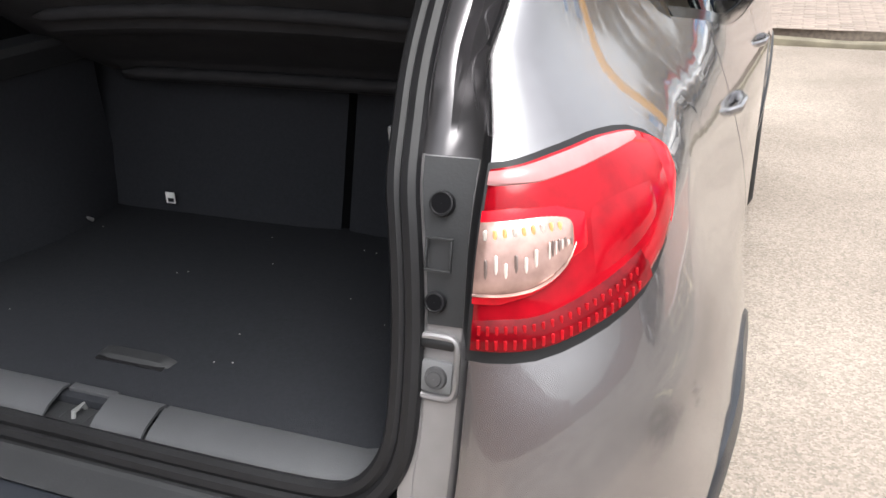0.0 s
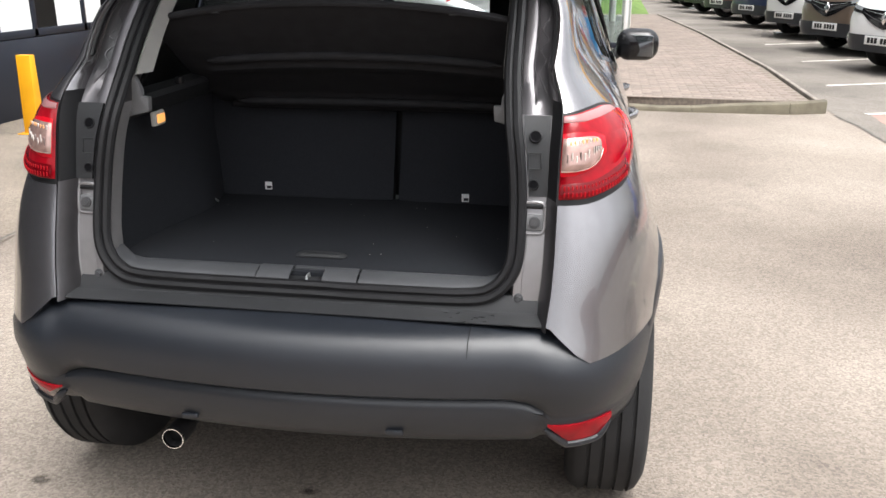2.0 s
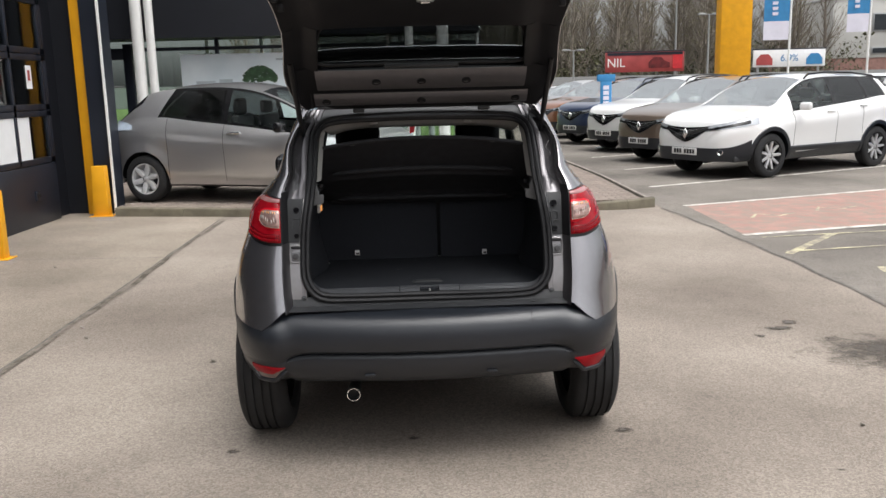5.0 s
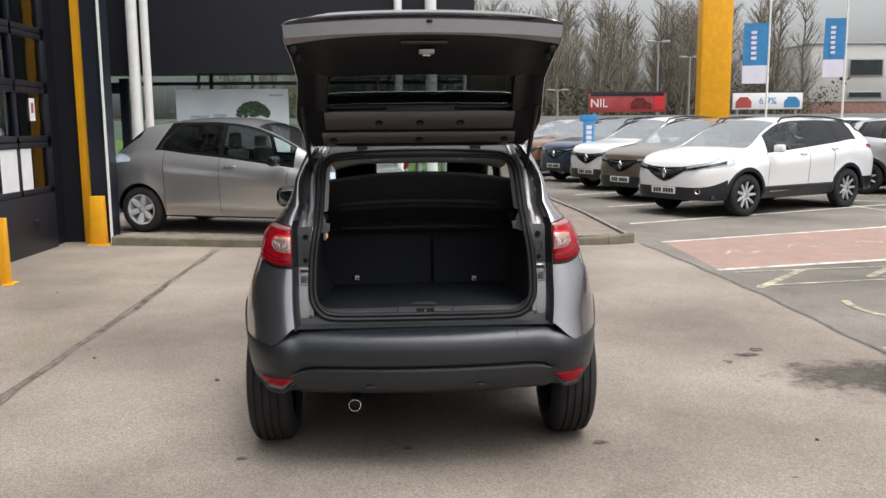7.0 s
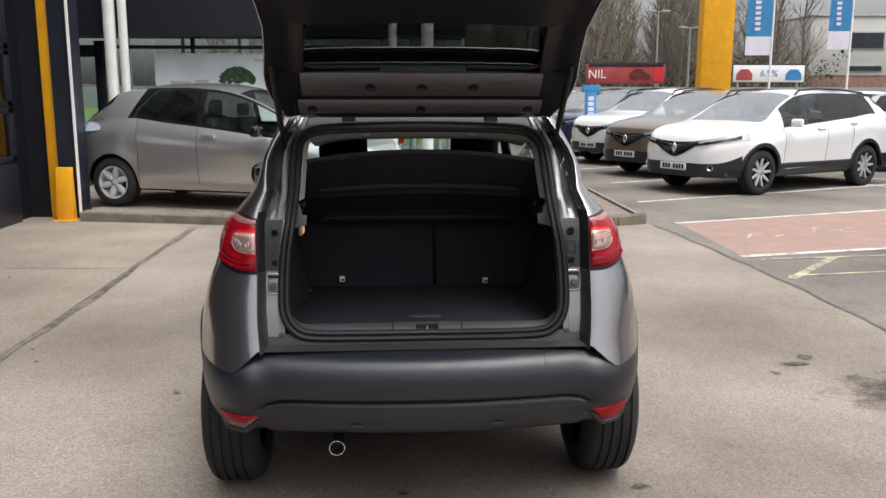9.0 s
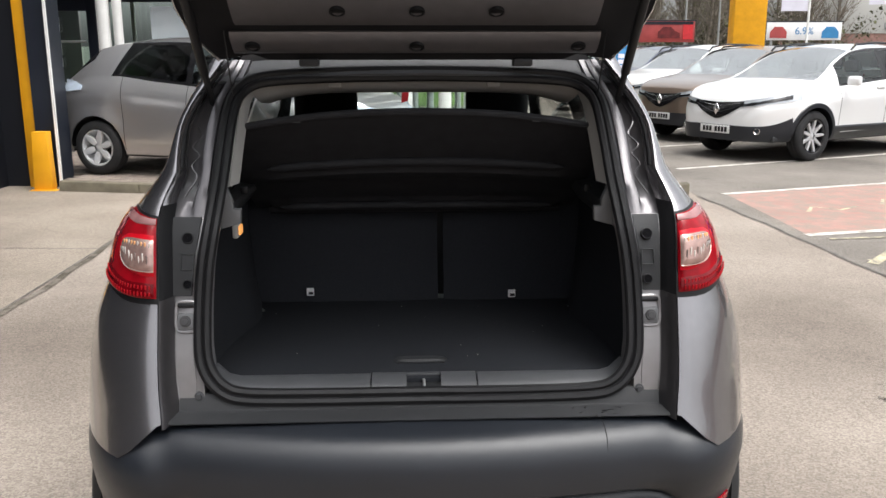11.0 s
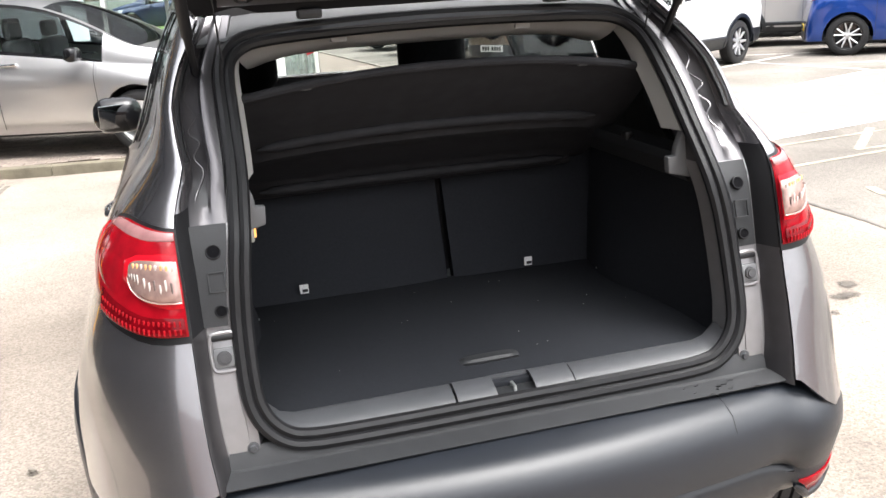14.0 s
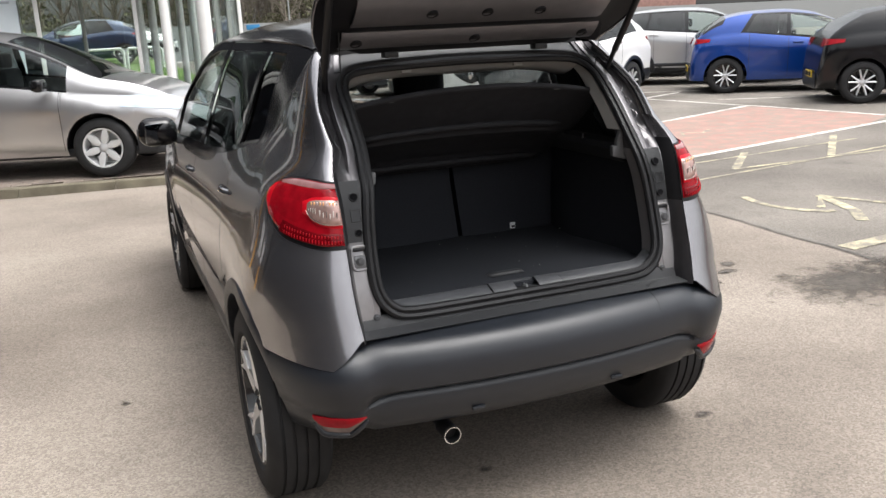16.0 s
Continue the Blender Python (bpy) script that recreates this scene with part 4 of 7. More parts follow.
for k in range(16):
    x, y = rq.uniform(0.33, 0.49), rq.uniform(0.120, 0.165)
    part("scuff", box_bm((rq.uniform(0.003, 0.014), rq.uniform(0.0015, 0.005), 0.001), (0, 0, 0), 0, pose(x, y, 0.6625 + (y - 0.12) * 0.16, 0, 0, rq.uniform(-40, 40))), RUBBER, hero)
# pipe and sleeve are coloured black for the shadow they sit in
ex = part("exhaust_pipe", tube_bm([(-0.30, 0.55, 0.33), (-0.305, 0.30, 0.33), (-0.31, 0.19, 0.322)], 0.022, 14), PLASTIC, hero)
part("tailpipe_sleeve", lathe_bm([(0.0235, 0.02), (0.0240, 0.003), (0.0275, 0.003), (0.027, 0.07)], 24, pose(-0.311, 0.112, 0.320, 0, 0, 90)), RUBBER, ex)
part("tailpipe_ring", lathe_bm([(0.0235, 0.003), (0.0245, -0.003), (0.0270, -0.003), (0.0280, 0.004)], 24, pose(-0.311, 0.112, 0.320, 0, 0, 90)), CHROME, ex, "thin chrome tailpipe ring")
part("tailpipe_bore", lathe_bm([(0.0005, 0.03), (0.024, 0.03)], 20, pose(-0.311, 0.112, 0.320, 0, 0, 90)), RUBBER, ex)

# ---- boot ----
part("boot_floor", box_bm((1.04, 0.66, 0.02), (0, 0.575, 0.706), 0.004), CARPET, hero, "black carpeted boot floor")
hl = part("floor_handle", slab([[Vector((x, 0.358 + y, 0.717 + z - 0.012 * (abs(x) / 0.07) ** 6)) for y, z in ((-0.016, 0.0), (-0.010, 0.006), (0.008, 0.008), (0.014, 0.0))] for x in lin(-0.07, 0.07, 17)], 0.003), PLASTIC, hero, "black pull handle")
part("handle_well", box_bm((0.118, 0.014, 0.002), (0, 0.344, 0.7168), 0.0009), RUBBER, hl)
lint = bmesh.new()
rl = random.Random(3)
for k in range(15):
    box_bm((rl.uniform(0.001, 0.002), rl.uniform(0.001, 0.002), 0.001), (rl.uniform(-0.42, 0.42), rl.uniform(0.30, 0.85), 0.7168), 0, None, 1, lint)
part("lint", lint, PALE_TRIM, hero, "specks of pale lint on the carpet", kind="stuff")
# side walls lean and step in
for s in (-1, 1):
    rows = []
    for y in lin(0.275, 0.92, 12):
        bulge = 0.05 * math.exp(-((y - 0.72) / 0.17) ** 2)
        rows.append([Vector((s * (0.492 - bulge * clamp((0.95 - z) / 0.2) + 0.010 * math.sin((z - 0.7) * 6)), y + 0.22 * (z - 0.71) * clamp((0.6 - y) / 0.3), z)) for z in lin(0.700, 1.06, 9)])
    part("boot_side", slab(rows, 0.006), CARPET, hero, "black carpeted boot side")
    ledge = [[Vector((s * x, y, z)) for x, z in ((0.490, 1.03), (0.470, 1.055), (0.452, 1.075), (0.454, 1.09), (0.487, 1.10))] for y in lin(0.40, 0.98, 8)]
    part("shelf_ledge", slab(ledge, 0.006), PLASTIC, hero, "black plastic shelf ledge")
    # pale pillar trim above the ledge
    part("pillar_trim", slab([[Vector((s * (seal_x(z) - 0.033 - 0.012 * t), frame_y(z) + 0.016 + 0.06 * t, z)) for t in lin(0, 1, 4)] for z in lin(1.145, 1.37, 10)], 0.005), PALE_TRIM, hero, "pale grey pillar trim")
    part("side_lining", slab([[Vector((s * (side_x(y, z) - 0.075), y, z)) for z in lin(0.5, min(1.42, belt_z(max(y, 0.9)) - 0.01) if y > 0.88 else 1.40, 8)] for y in lin(0.72, 3.1, 18)], 0.006), PLASTIC, hero)
    part("ledge_end", prism_bm([(s * x, z) for x, z in ((0.484, 1.040), (0.419, 1.057), (0.4166, 1.092), (0.434, 1.0925), (0.435, 1.109), (0.449, 1.145), (0.474, 1.145))], 0.02, pose(0, 0.370, 0), 0.003), GREY_TRIM, hero, "mid grey plastic end of the shelf ledge")
    part("lashing_eye", tube_bm([(s * 0.462, 0.752, 0.718), (s * 0.452, 0.76, 0.735), (s * 0.445, 0.775, 0.722)], 0.004, 6), STEEL, hero)
    part("shelf_pivot", box_bm((0.022, 0.03, 0.022), (s * 0.452, 0.62, 1.10), 0.006), RUBBER, hero)
lampb = part("boot_lamp", box_bm((0.014, 0.055, 0.036), (-0.447, 0.465, 1.025), 0.004), PALE_TRIM, hero, "small lit boot lamp")
part("lamp_lens", box_bm((0.006, 0.036, 0.022), (-0.4385, 0.465, 1.025), 0.002), LAMP_ON, lampb)
# sill trim in three lengths with the latch between
sill = [(0.268, 0.706), (0.263, 0.717), (0.252, 0.719), (0.224, 0.710), (0.211, 0.701), (0.203, 0.688)]
for x0, x1 in ((-0.470, -0.117), (0.130, 0.470)):
    part("sill_trim", slab([[Vector((x, y, z + 0.034 * (clamp((abs(x) - 0.42) / 0.05)) ** 2)) for y, z in sill] for x in lin(x0, x1, 14)], 0.004), TRIM, hero, "grey plastic boot sill trim")
for x0, x1 in ((-0.113, -0.034), (0.045, 0.126)):
    part("latch_cover", slab([[Vector((x, y - 0.003, z + 0.003)) for y, z in sill] for x in lin(x0, x1, 5)], 0.004), TRIM, hero)
part("latch_cover", box_bm((0.078, 0.014, 0.008), (0.0055, 0.264, 0.717), 0.002), TRIM, hero)
lt = part("latch", box_bm((0.078, 0.06, 0.012), (0.0055, 0.232, 0.684), 0.003), RUBBER, hero, "black tailgate latch striker")
part("striker", tube_bm([(0.006, 0.246, 0.69), (0.006, 0.240, 0.712), (0.006, 0.222, 0.712), (0.006, 0.216, 0.69)], 0.0035, 8), STEEL, lt)
for x in (-0.014, 0.026):
    part("latch_guide", box_bm((0.005, 0.036, 0.016), (x, 0.232, 0.696), 0.0015), PLASTIC, lt)
# seat backs
def seat_back(x0, x1):
    rows = []
    for i, x in enumerate(lin(x0, x1, 9)):
        edge = 0.012 * (abs(i / 4 - 1)) ** 6
        rows.append([Vector((x, 0.875 + 0.30 * (z - 0.7) + edge, z)) for z in lin(0.70, 1.16, 8)])
    return slab(rows, 0.09)


part("rear_seat_back", seat_back(-0.56, 0.064), CARPET, hero, "black carpeted rear seat back")
part("rear_seat_back", seat_back(0.082, 0.56), CARPET, hero, "black carpeted rear seat back")
part("seat_void", box_bm((1.1, 0.03, 0.45), (0, 1.04, 0.92), 0), PLASTIC, hero)
for x, z, y in ((-0.320, 0.762, 0.835), (0.288, 0.748, 0.838)):
    tag = part("anchor_tag", box_bm((0.022, 0.003, 0.024), (x, y + 0.035, z - 0.012), 0.001), LABEL, hero, "small white anchor label")
    part("print", box_bm((0.014, 0.002, 0.008), (x + 0.002, y + 0.033, z - 0.016), 0), RUBBER, tag)
# parcel shelf, lifted by its cords: the underside shows
shelf_rows = []
for x in lin(-0.487, 0.487, 25):
    a = abs(x) / 0.487
    bow = 0.055 * (1 - a ** 2.2)
    row = []
    for t in lin(0, 1, 27):
        y = 0.95 - 0.40 * t - bow * t * 0.5
        z = 0.995 + 0.262 * t + bow * t * 0.9 - 0.02 * math.sin(math.pi * t)
        rib = 0.016 * math.exp(-((t - 0.08) / 0.05) ** 2) + 0.015 * math.exp(-((t - 0.52) / 0.04) ** 2)
        rib *= 1 if a < 0.88 else 0.0
        row.append(Vector((x * (0.985 + 0.015 * t), y - rib, z - rib)))
    shelf_rows.append(row)
shelf = part("parcel_shelf", slab(shelf_rows, 0.012), SHELF, hero, "black parcel shelf tilted up")
for k in (3, 16):
    part("shelf_rib", tube_bm([r[k] + Vector((0, -0.006, -0.004)) for r in shelf_rows[2:-2]], [0.003] + [0.012] * (len(shelf_rows) - 6) + [0.003], 10), SHELF, shelf)
part("rolled_edge", tube_bm([r[-1] for r in shelf_rows], 0.009, 8), SHELF, shelf)
part("hinge_roll", tube_bm([r[0] + Vector((0, -0.01, -0.004)) for r in shelf_rows[1:-1]], 0.011, 8), SHELF, shelf)
for s in (-1, 1):
    part("cord_clip", box_bm((0.022, 0.014, 0.012), (s * 0.30, 0.535, 1.285), 0.003), TRIM, shelf)
    part("lift_cord", tube_bm([(s * 0.44, 0.545, 1.262), (s * 0.455, 0.54, 1.36), (s * 0.462, 0.51, 1.50)], 0.0018, 5), RUBBER, shelf)
    # front seats
    x = s * 0.36
    seat = part("front_seat", slab([[Vector((x + 0.235 * u, 2.02 - 0.02 * (1 - u * u) + 0.16 * (z - 0.6) * -1, z)) for z in lin(0.45, 1.12 - 0.03 * u * u, 8)] for u in lin(-1, 1, 9)], 0.11), SEAT, hero, "dark cloth front seat")
    part("headrest", box_bm((0.265, 0.13, 0.20), (x, 2.03, 1.235), 0.064, seg=6), SEAT, seat)
    rest = part("rear_headrest", box_bm((0.24, 0.08, 0.06), (s * 0.30, 1.10, 1.155), 0.025, seg=3), SEAT, hero)
part("dashboard", box_bm((1.3, 0.5, 0.25), (0, 2.98, 0.80), 0.08, seg=3), PLASTIC, hero)
part("steering_wheel", tube_bm([(0.36 + 0.18 * math.cos(a), 2.62 + 0.07 * math.sin(a), 0.93 + 0.17 * math.sin(a)) for a in lin(0, 2 * math.pi, 25)[:-1]], 0.014, 8, loop=True), PLASTIC, hero)
part("rear_view_mirror", box_bm((0.22, 0.03, 0.06), (0.0, 2.66, 1.315), 0.014), PLASTIC, hero)
part("air_freshener", prism_bm([(-0.016, 0.0), (0.016, 0.01), (0.022, 0.05), (0.006, 0.085), (-0.012, 0.06)], 0.004, pose(-0.03, 2.62, 1.215)), RED_CARD, hero, "red hanging air freshener")
part("header_trim", slab([[Vector((x * (1 - 0.03 * k), y, z - 0.028 * (abs(x) / 0.43) ** 5)) for k, (y, z) in enumerate(((0.622, 1.386), (0.640, 1.366), (0.665, 1.352), (0.71, 1.350)))] for x in lin(-0.43, 0.43, 25)], 0.004), PALE_TRIM, hero, "pale grey header trim")
for x in (-0.21, 0.2):
    part("header_clip", box_bm((0.035, 0.02, 0.02), (x, 0.635, 1.372), 0.004), PALE_TRIM, hero)

# ---- tailgate, swung up ----
gate = new("tailgate")
gate.parent = hero
tagged(gate, "raised grey tailgate with dark inner trim")
gate_in = [(0.600, 1.428), (0.585, 1.447), (0.545, 1.475), (0.50, 1.508), (0.44, 1.552), (0.395, 1.588), (0.36, 1.615), (0.25, 1.668), (0.10, 1.735), (-0.02, 1.785), (-0.10, 1.822), (-0.15, 1.85), (-0.175, 1.885), (-0.17, 1.935)]
gate_w = [0.495, 0.508, 0.527, 0.543, 0.552, 0.552, 0.547, 0.530, 0.512, 0.512, 0.520, 0.528, 0.536, 0.541]
gate_t = [0.05, 0.06, 0.075, 0.09, 0.10, 0.105, 0.11, 0.12, 0.14, 0.15, 0.15, 0.13, 0.09, 0.02]
nrm = Vector((0, 0.45, 0.893))


def gate_point(k, u, depth=0.0):
    y, z = gate_in[k]
    bow = 0.035 * (u * u) * (k / 13)
    return Vector((gate_w[k] * u, y + 0.03 * u * u * (1 if k > 9 else 0), z - bow * 0.6)) + nrm * depth


# outer skin with its rounded flanks
def skin_piece(name, us, k0, k1):
    rows = []
    for u in us:
        rows.append([gate_point(k, u, gate_t[k] * math.sqrt(max(0.0, 1 - abs(u) ** 8))) for k in range(k0, k1 + 1)])
    part(name, slab(rows, 0.004), PAINT, gate, "glossy metallic grey skin")


skin_piece("roof_spoiler", lin(-0.76, 0.76, 21), 0, 5)
skin_piece("outer_skin", lin(-0.76, 0.76, 21), 8, 13)
skin_piece("side_skin", lin(-1, -0.76, 9), 0, 13)
skin_piece("side_skin", lin(0.76, 1, 9), 0, 13)
# inner panel round the glass
for name, ks, us in (("hinge_panel", (0, 5), (-1, 1)), ("lower_panel", (8, 13), (-1, 1)), ("side_panel", (5, 8), (-1, -0.76)), ("side_panel", (5, 8), (0.76, 1))):
    rows = [[gate_point(k, u, 0.004 + 0.02 * math.exp(-((abs(u) - 0.86) / 0.06) ** 2)) for k in range(ks[0], ks[1] + 1)] for u in lin(us[0], us[1], 25 if us[1] - us[0] > 1 else 7)]
    part(name, slab(rows, 0.012), GATE_TRIM, gate)
part("rear_window", slab([[gate_point(k, u, 0.045) for k in (5, 6, 7, 8)] for u in lin(-0.77, 0.77, 15)], 0.004), GLASS_DARK, gate, "dark tinted rear window")
part("window_surround", tube_bm(smooth_loop([gate_point(5, u, 0.03) for u in lin(-0.74, 0.74, 7)] + [gate_point(6, 0.78, 0.03), gate_point(7, 0.78, 0.03)] + [gate_point(8, u, 0.03) for u in lin(0.72, -0.72, 7)] + [gate_point(7, -0.78, 0.03), gate_point(6, -0.78, 0.03)], 2), 0.007, 8, loop=True), RUBBER, gate)
# the painted lip beyond the trim
lip_rows = [[gate_point(12, u, -0.003).lerp(gate_point(11, u, -0.003), 0.25 + 0.5 * abs(u) ** 3), gate_point(12, u, -0.004), gate_point(12, u, -0.004).lerp(gate_point(13, u, -0.004), 0.5), gate_point(13, u, -0.004)] for u in lin(-0.995, 0.995, 27)]
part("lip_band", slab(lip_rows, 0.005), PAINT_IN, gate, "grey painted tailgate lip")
part("brake_light_cover", box_bm((0.30, 0.03, 0.02), gate_point(6, 0) + Vector((0, 0, -0.012)), 0.008, m=None), PLASTIC, gate)
# painted bands with rubber plugs
def band(name, k0, f0, k1, f1, w, plugs, r):
    def at(k, f, x, d):
        a, b = gate_point(k, 0, d), gate_point(k + 1, 0, d)
        p = a.lerp(b, f)
        return Vector((x, p.y, p.z))
    rows = [[at(k0, f0, x, -0.002).lerp(at(k1, f1, x, -0.002), t) - nrm * 0.010 * (1 - (2 * t - 1) ** 4) for t in lin(0, 1, 6)] for x in lin(-w, w, 15)]
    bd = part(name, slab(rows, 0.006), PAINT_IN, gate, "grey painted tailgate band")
    for x in plugs:
        c = at(k0, f0, x, -0.010).lerp(at(k1, f1, x, -0.010), 0.5) - nrm * 0.002
        m = Matrix.Translation(c) @ Vector((1, 0, 0)).rotation_difference(nrm).to_matrix().to_4x4()
        part("plug", lathe_bm([(0.0005, -0.001), (r * 0.7, -0.001), (r * 0.8, -0.005), (r, -0.004), (r, 0.006)], 16, m), RUBBER, bd)


band("upper_band", 3, 0.15, 5, 0.1, 0.43, (-0.185, 0.0, 0.185), 0.019)
band("hinge_band", 1, 0.1, 2, 0.75, 0.45, (-0.40, 0.0, 0.40), 0.019)
lock = part("lock_plate", box_bm((0.062, 0.045, 0.02), gate_point(10, 0.02) + Vector((0, 0, -0.008)), 0.006, m=None), STEEL, gate, "steel lock plate")
part("lock_claw", tube_bm([gate_point(10, 0.02) + Vector((-0.015, -0.01, -0.020)), gate_point(10, 0.02) + Vector((0.015, -0.01, -0.020))], 0.007, 8), CHROME, lock)
part("grab_recess", box_bm((0.18, 0.05, 0.010), gate_point(11, 0) + Vector((0, 0.02, -0.004)), 0.004), PLASTIC, gate)
part("tip_stop", box_bm((0.024, 0.012, 0.012), gate_point(13, 0) + Vector((0.02, -0.004, -0.012)), 0.004), RUBBER, gate)
for s in (-1, 1):
    for k, u in ((10, 0.94), (11, 0.95)):
        part("side_bump_stop", box_bm((0.024, 0.024, 0.028), gate_point(k, s * u) + Vector((0, 0, -0.012)), 0.007), GATE_TRIM, gate)
    part("hinge_bracket", box_bm((0.05, 0.04, 0.02), (s * 0.27, 0.605, 1.425), 0.006), PLASTIC, gate)
    part("gas_strut", tube_bm([(s * 0.506, 0.563, 1.315), (s * 0.513, 0.51, 1.40)], 0.0085, 8), RUBBER, hero)
    st = part("strut_barrel", tube_bm([(s * 0.513, 0.51, 1.40), (s * 0.522, 0.35, 1.62)], 0.0115, 10), RUBBER, hero, "black gas strut")
    part("ball_joint", lathe_bm([(0.0005, -0.01), (0.009, -0.008), (0.011, 0.0), (0.009, 0.01)], 12, pose(s * 0.506, 0.563, 1.315)), STEEL, hero)
    # wavy sealant bead down the gutter
    bead = []
    for z in lin(1.12, 1.39, 60):
        g = jamb_x(z)
        f = 0.27 + 0.12 * math.sin(z * 95 + 2 * math.sin(z * 31))
        bead.append(Vector((s * (g - f * (g - seal_x(z))), frame_y(z) + gutter_depth(z, f) - 0.003, z)))
    part("sealant_bead", tube_bm(bead, [0.0006, 0.0014] + [0.0023] * 56 + [0.0014, 0.0006], 6), PAINT_SHADED, hero, "wavy grey sealant bead")


# ---- ground ----
def flat(poly, z, material, name, label, cat="", kind="structure", parent=None, thick=0.0):
    bm = bmesh.new()
    f = bm.faces.new([bm.verts.new((x, y, z)) for x, y in poly])
    if f.normal.z < 0:
        f.normal_flip()
    if thick:
        r = bmesh.ops.extrude_face_region(bm, geom=[f])
        bmesh.ops.translate(bm, verts=[v for v in r["geom"] if isinstance(v, bmesh.types.BMVert)], vec=(0, 0, -thick))
        bmesh.ops.recalc_face_normals(bm, faces=bm.faces)
    ob = part(name, bm, material, parent, label, smooth=False, kind=kind)
    if cat:
        ob["category"] = cat
    return ob


def strip(name, pts, width, z, material, label, parent=None):
    """A painted line of constant width along a row of points."""
    bm = bmesh.new()
    rows = []
    P = [Vector(p) for p in pts]
    for i, p in enumerate(P):
        d = (P[min(i + 1, len(P) - 1)] - P[max(i - 1, 0)]).normalized()
        n = Vector((-d.y, d.x)) * width / 2
        rows.append([(p.x - n.x, p.y - n.y, z), (p.x + n.x, p.y + n.y, z)])
    sheet(bm, rows)
    bmesh.ops.recalc_face_normals(bm, faces=bm.faces)
    ob = part(name, bm, material, parent, label, smooth=False, kind="structure")
    ob["category"] = "road marking"
    return ob


flat([(-400, -400), (400, -400), (400, 600), (-400, 600)], 0.0, ASPHALT, "ground", "pale worn asphalt yard", "ground")
flat([(-14, -12), (-2.42, -12), (-2.45, 1.94), (-2.50, 4.0), (-2.59, 7.1), (-2.60, 7.6), (-14, 8.6)], 0.004, CONCRETE, "apron", "pale brushed concrete apron beside the workshop", "pavement")
strip("apron_joint", [(-2.415, -12), (-2.445, 1.94), (-2.495, 4.0), (-2.585, 7.1)], 0.016, 0.006, TAR, "dark dirty joint along the concrete")
edge_dirt = [(-2.415 - 0.03 * clamp((y + 12) / 14) - 0.14 * clamp((y - 1.94) / 5.2) + 0.035 + 0.02 * math.sin(2.1 * y) + 0.012 * math.sin(7.3 * y), y) for y in lin(-12, 7.0, 90)]
strip("edge_dirt", edge_dirt, 0.05, 0.0056, DIRT, "dark mossy dirt along the concrete edge")
strip("apron_crack", [(-14, 5.3), (-8, 5.0), (-2.5, 4.75)], 0.012, 0.0065, TAR, "thin joint across the concrete")
flat([(2.84, 6.93), (3.04, 3.85), (3.06, 2.37), (3.1, -14), (60, -14), (60, 60), (0.6, 60), (1.0, 30), (1.84, 21.9), (2.39, 16.0), (2.72, 10.2), (2.80, 7.3)], 0.003, ASPHALT_LOT, "car_park", "grey asphalt car park", "ground")
seam = [(2.80, 7.15), (2.86, 6.6), (2.95, 5.4), (3.04, 3.85), (3.06, 2.37), (3.08, 0.5), (3.1, -8)]
strip("asphalt_seam", [(x + 0.012 * math.sin(7 * y), y) for x, y in [(seam[i][0] + (seam[i + 1][0] - seam[i][0]) * t, seam[i][1] + (seam[i + 1][1] - seam[i][1]) * t) for i in range(len(seam) - 1) for t in lin(0, 0.9, 8)]], 0.032, 0.005, TAR, "dark cracked asphalt seam")
rg = random.Random(4)


def blot(name, cx, cy, rx, ry, z, material, label, n=40, rough=0.3):
    ph = [rg.uniform(0, 6.28) for _ in range(6)]
    pts = []
    for k in range(n):
        a = 2 * math.pi * k / n
        r = 1 + rough * sum(math.sin((j + 2) * a + ph[j]) / (j + 1.5) for j in range(6))
        pts.append((cx + rx * r * math.cos(a), cy + ry * r * math.sin(a)))
    return flat(pts, z, material, name, label, "stain")


blot("oil_stain", 2.60, 1.48, 0.78, 0.62, 0.0062, OIL, "dark oil stain soaked into the asphalt")
blot("oil_stain", 3.15, 1.38, 0.85, 0.55, 0.0066, OIL, "dark oil stain soaked into the asphalt")
for x, y, a in ((2.1, 1.93, 0.10), (1.96, 1.78, 0.06), (2.25, 2.05, 0.07), (-0.08, 0.39, 0.035), (0.85, 0.42, 0.05), (-0.86, 0.30, 0.04), (1.61, -0.03, 0.025), (-1.26, 1.54, 0.03)):
    blot("oil_spot", x, y, a * 1.3, a * 0.9, 0.0052, OIL, "small dark oil spot", 26, 0.45)
for x, y in ((-2.33, 2.35), (-1.26, 1.56), (-2.2, 2.1), (1.9, 0.4), (3.35, 1.6), (-3.4, 4.4)):
    bm = bmesh.new()
    bmesh.ops.create_icosphere(bm, subdivisions=1, radius=0.012, matrix=pose(x, y, 0.01, 20, 30, 40) @ Matrix.Diagonal((1.4, 1, 0.6, 1)))
    tagged(part("stone", bm, EDGING, None, "small loose pale stone on the asphalt"), "", "stone", "loose stones")

# painted bays
flat([(3.13, 7.22), (3.10, 5.2), (7.95, 6.42), (8.75, 6.85), (8.30, 9.1), (6.25, 8.35)], 0.0045, RED_BAY, "red_bay", "worn red painted parking bay", "road marking")
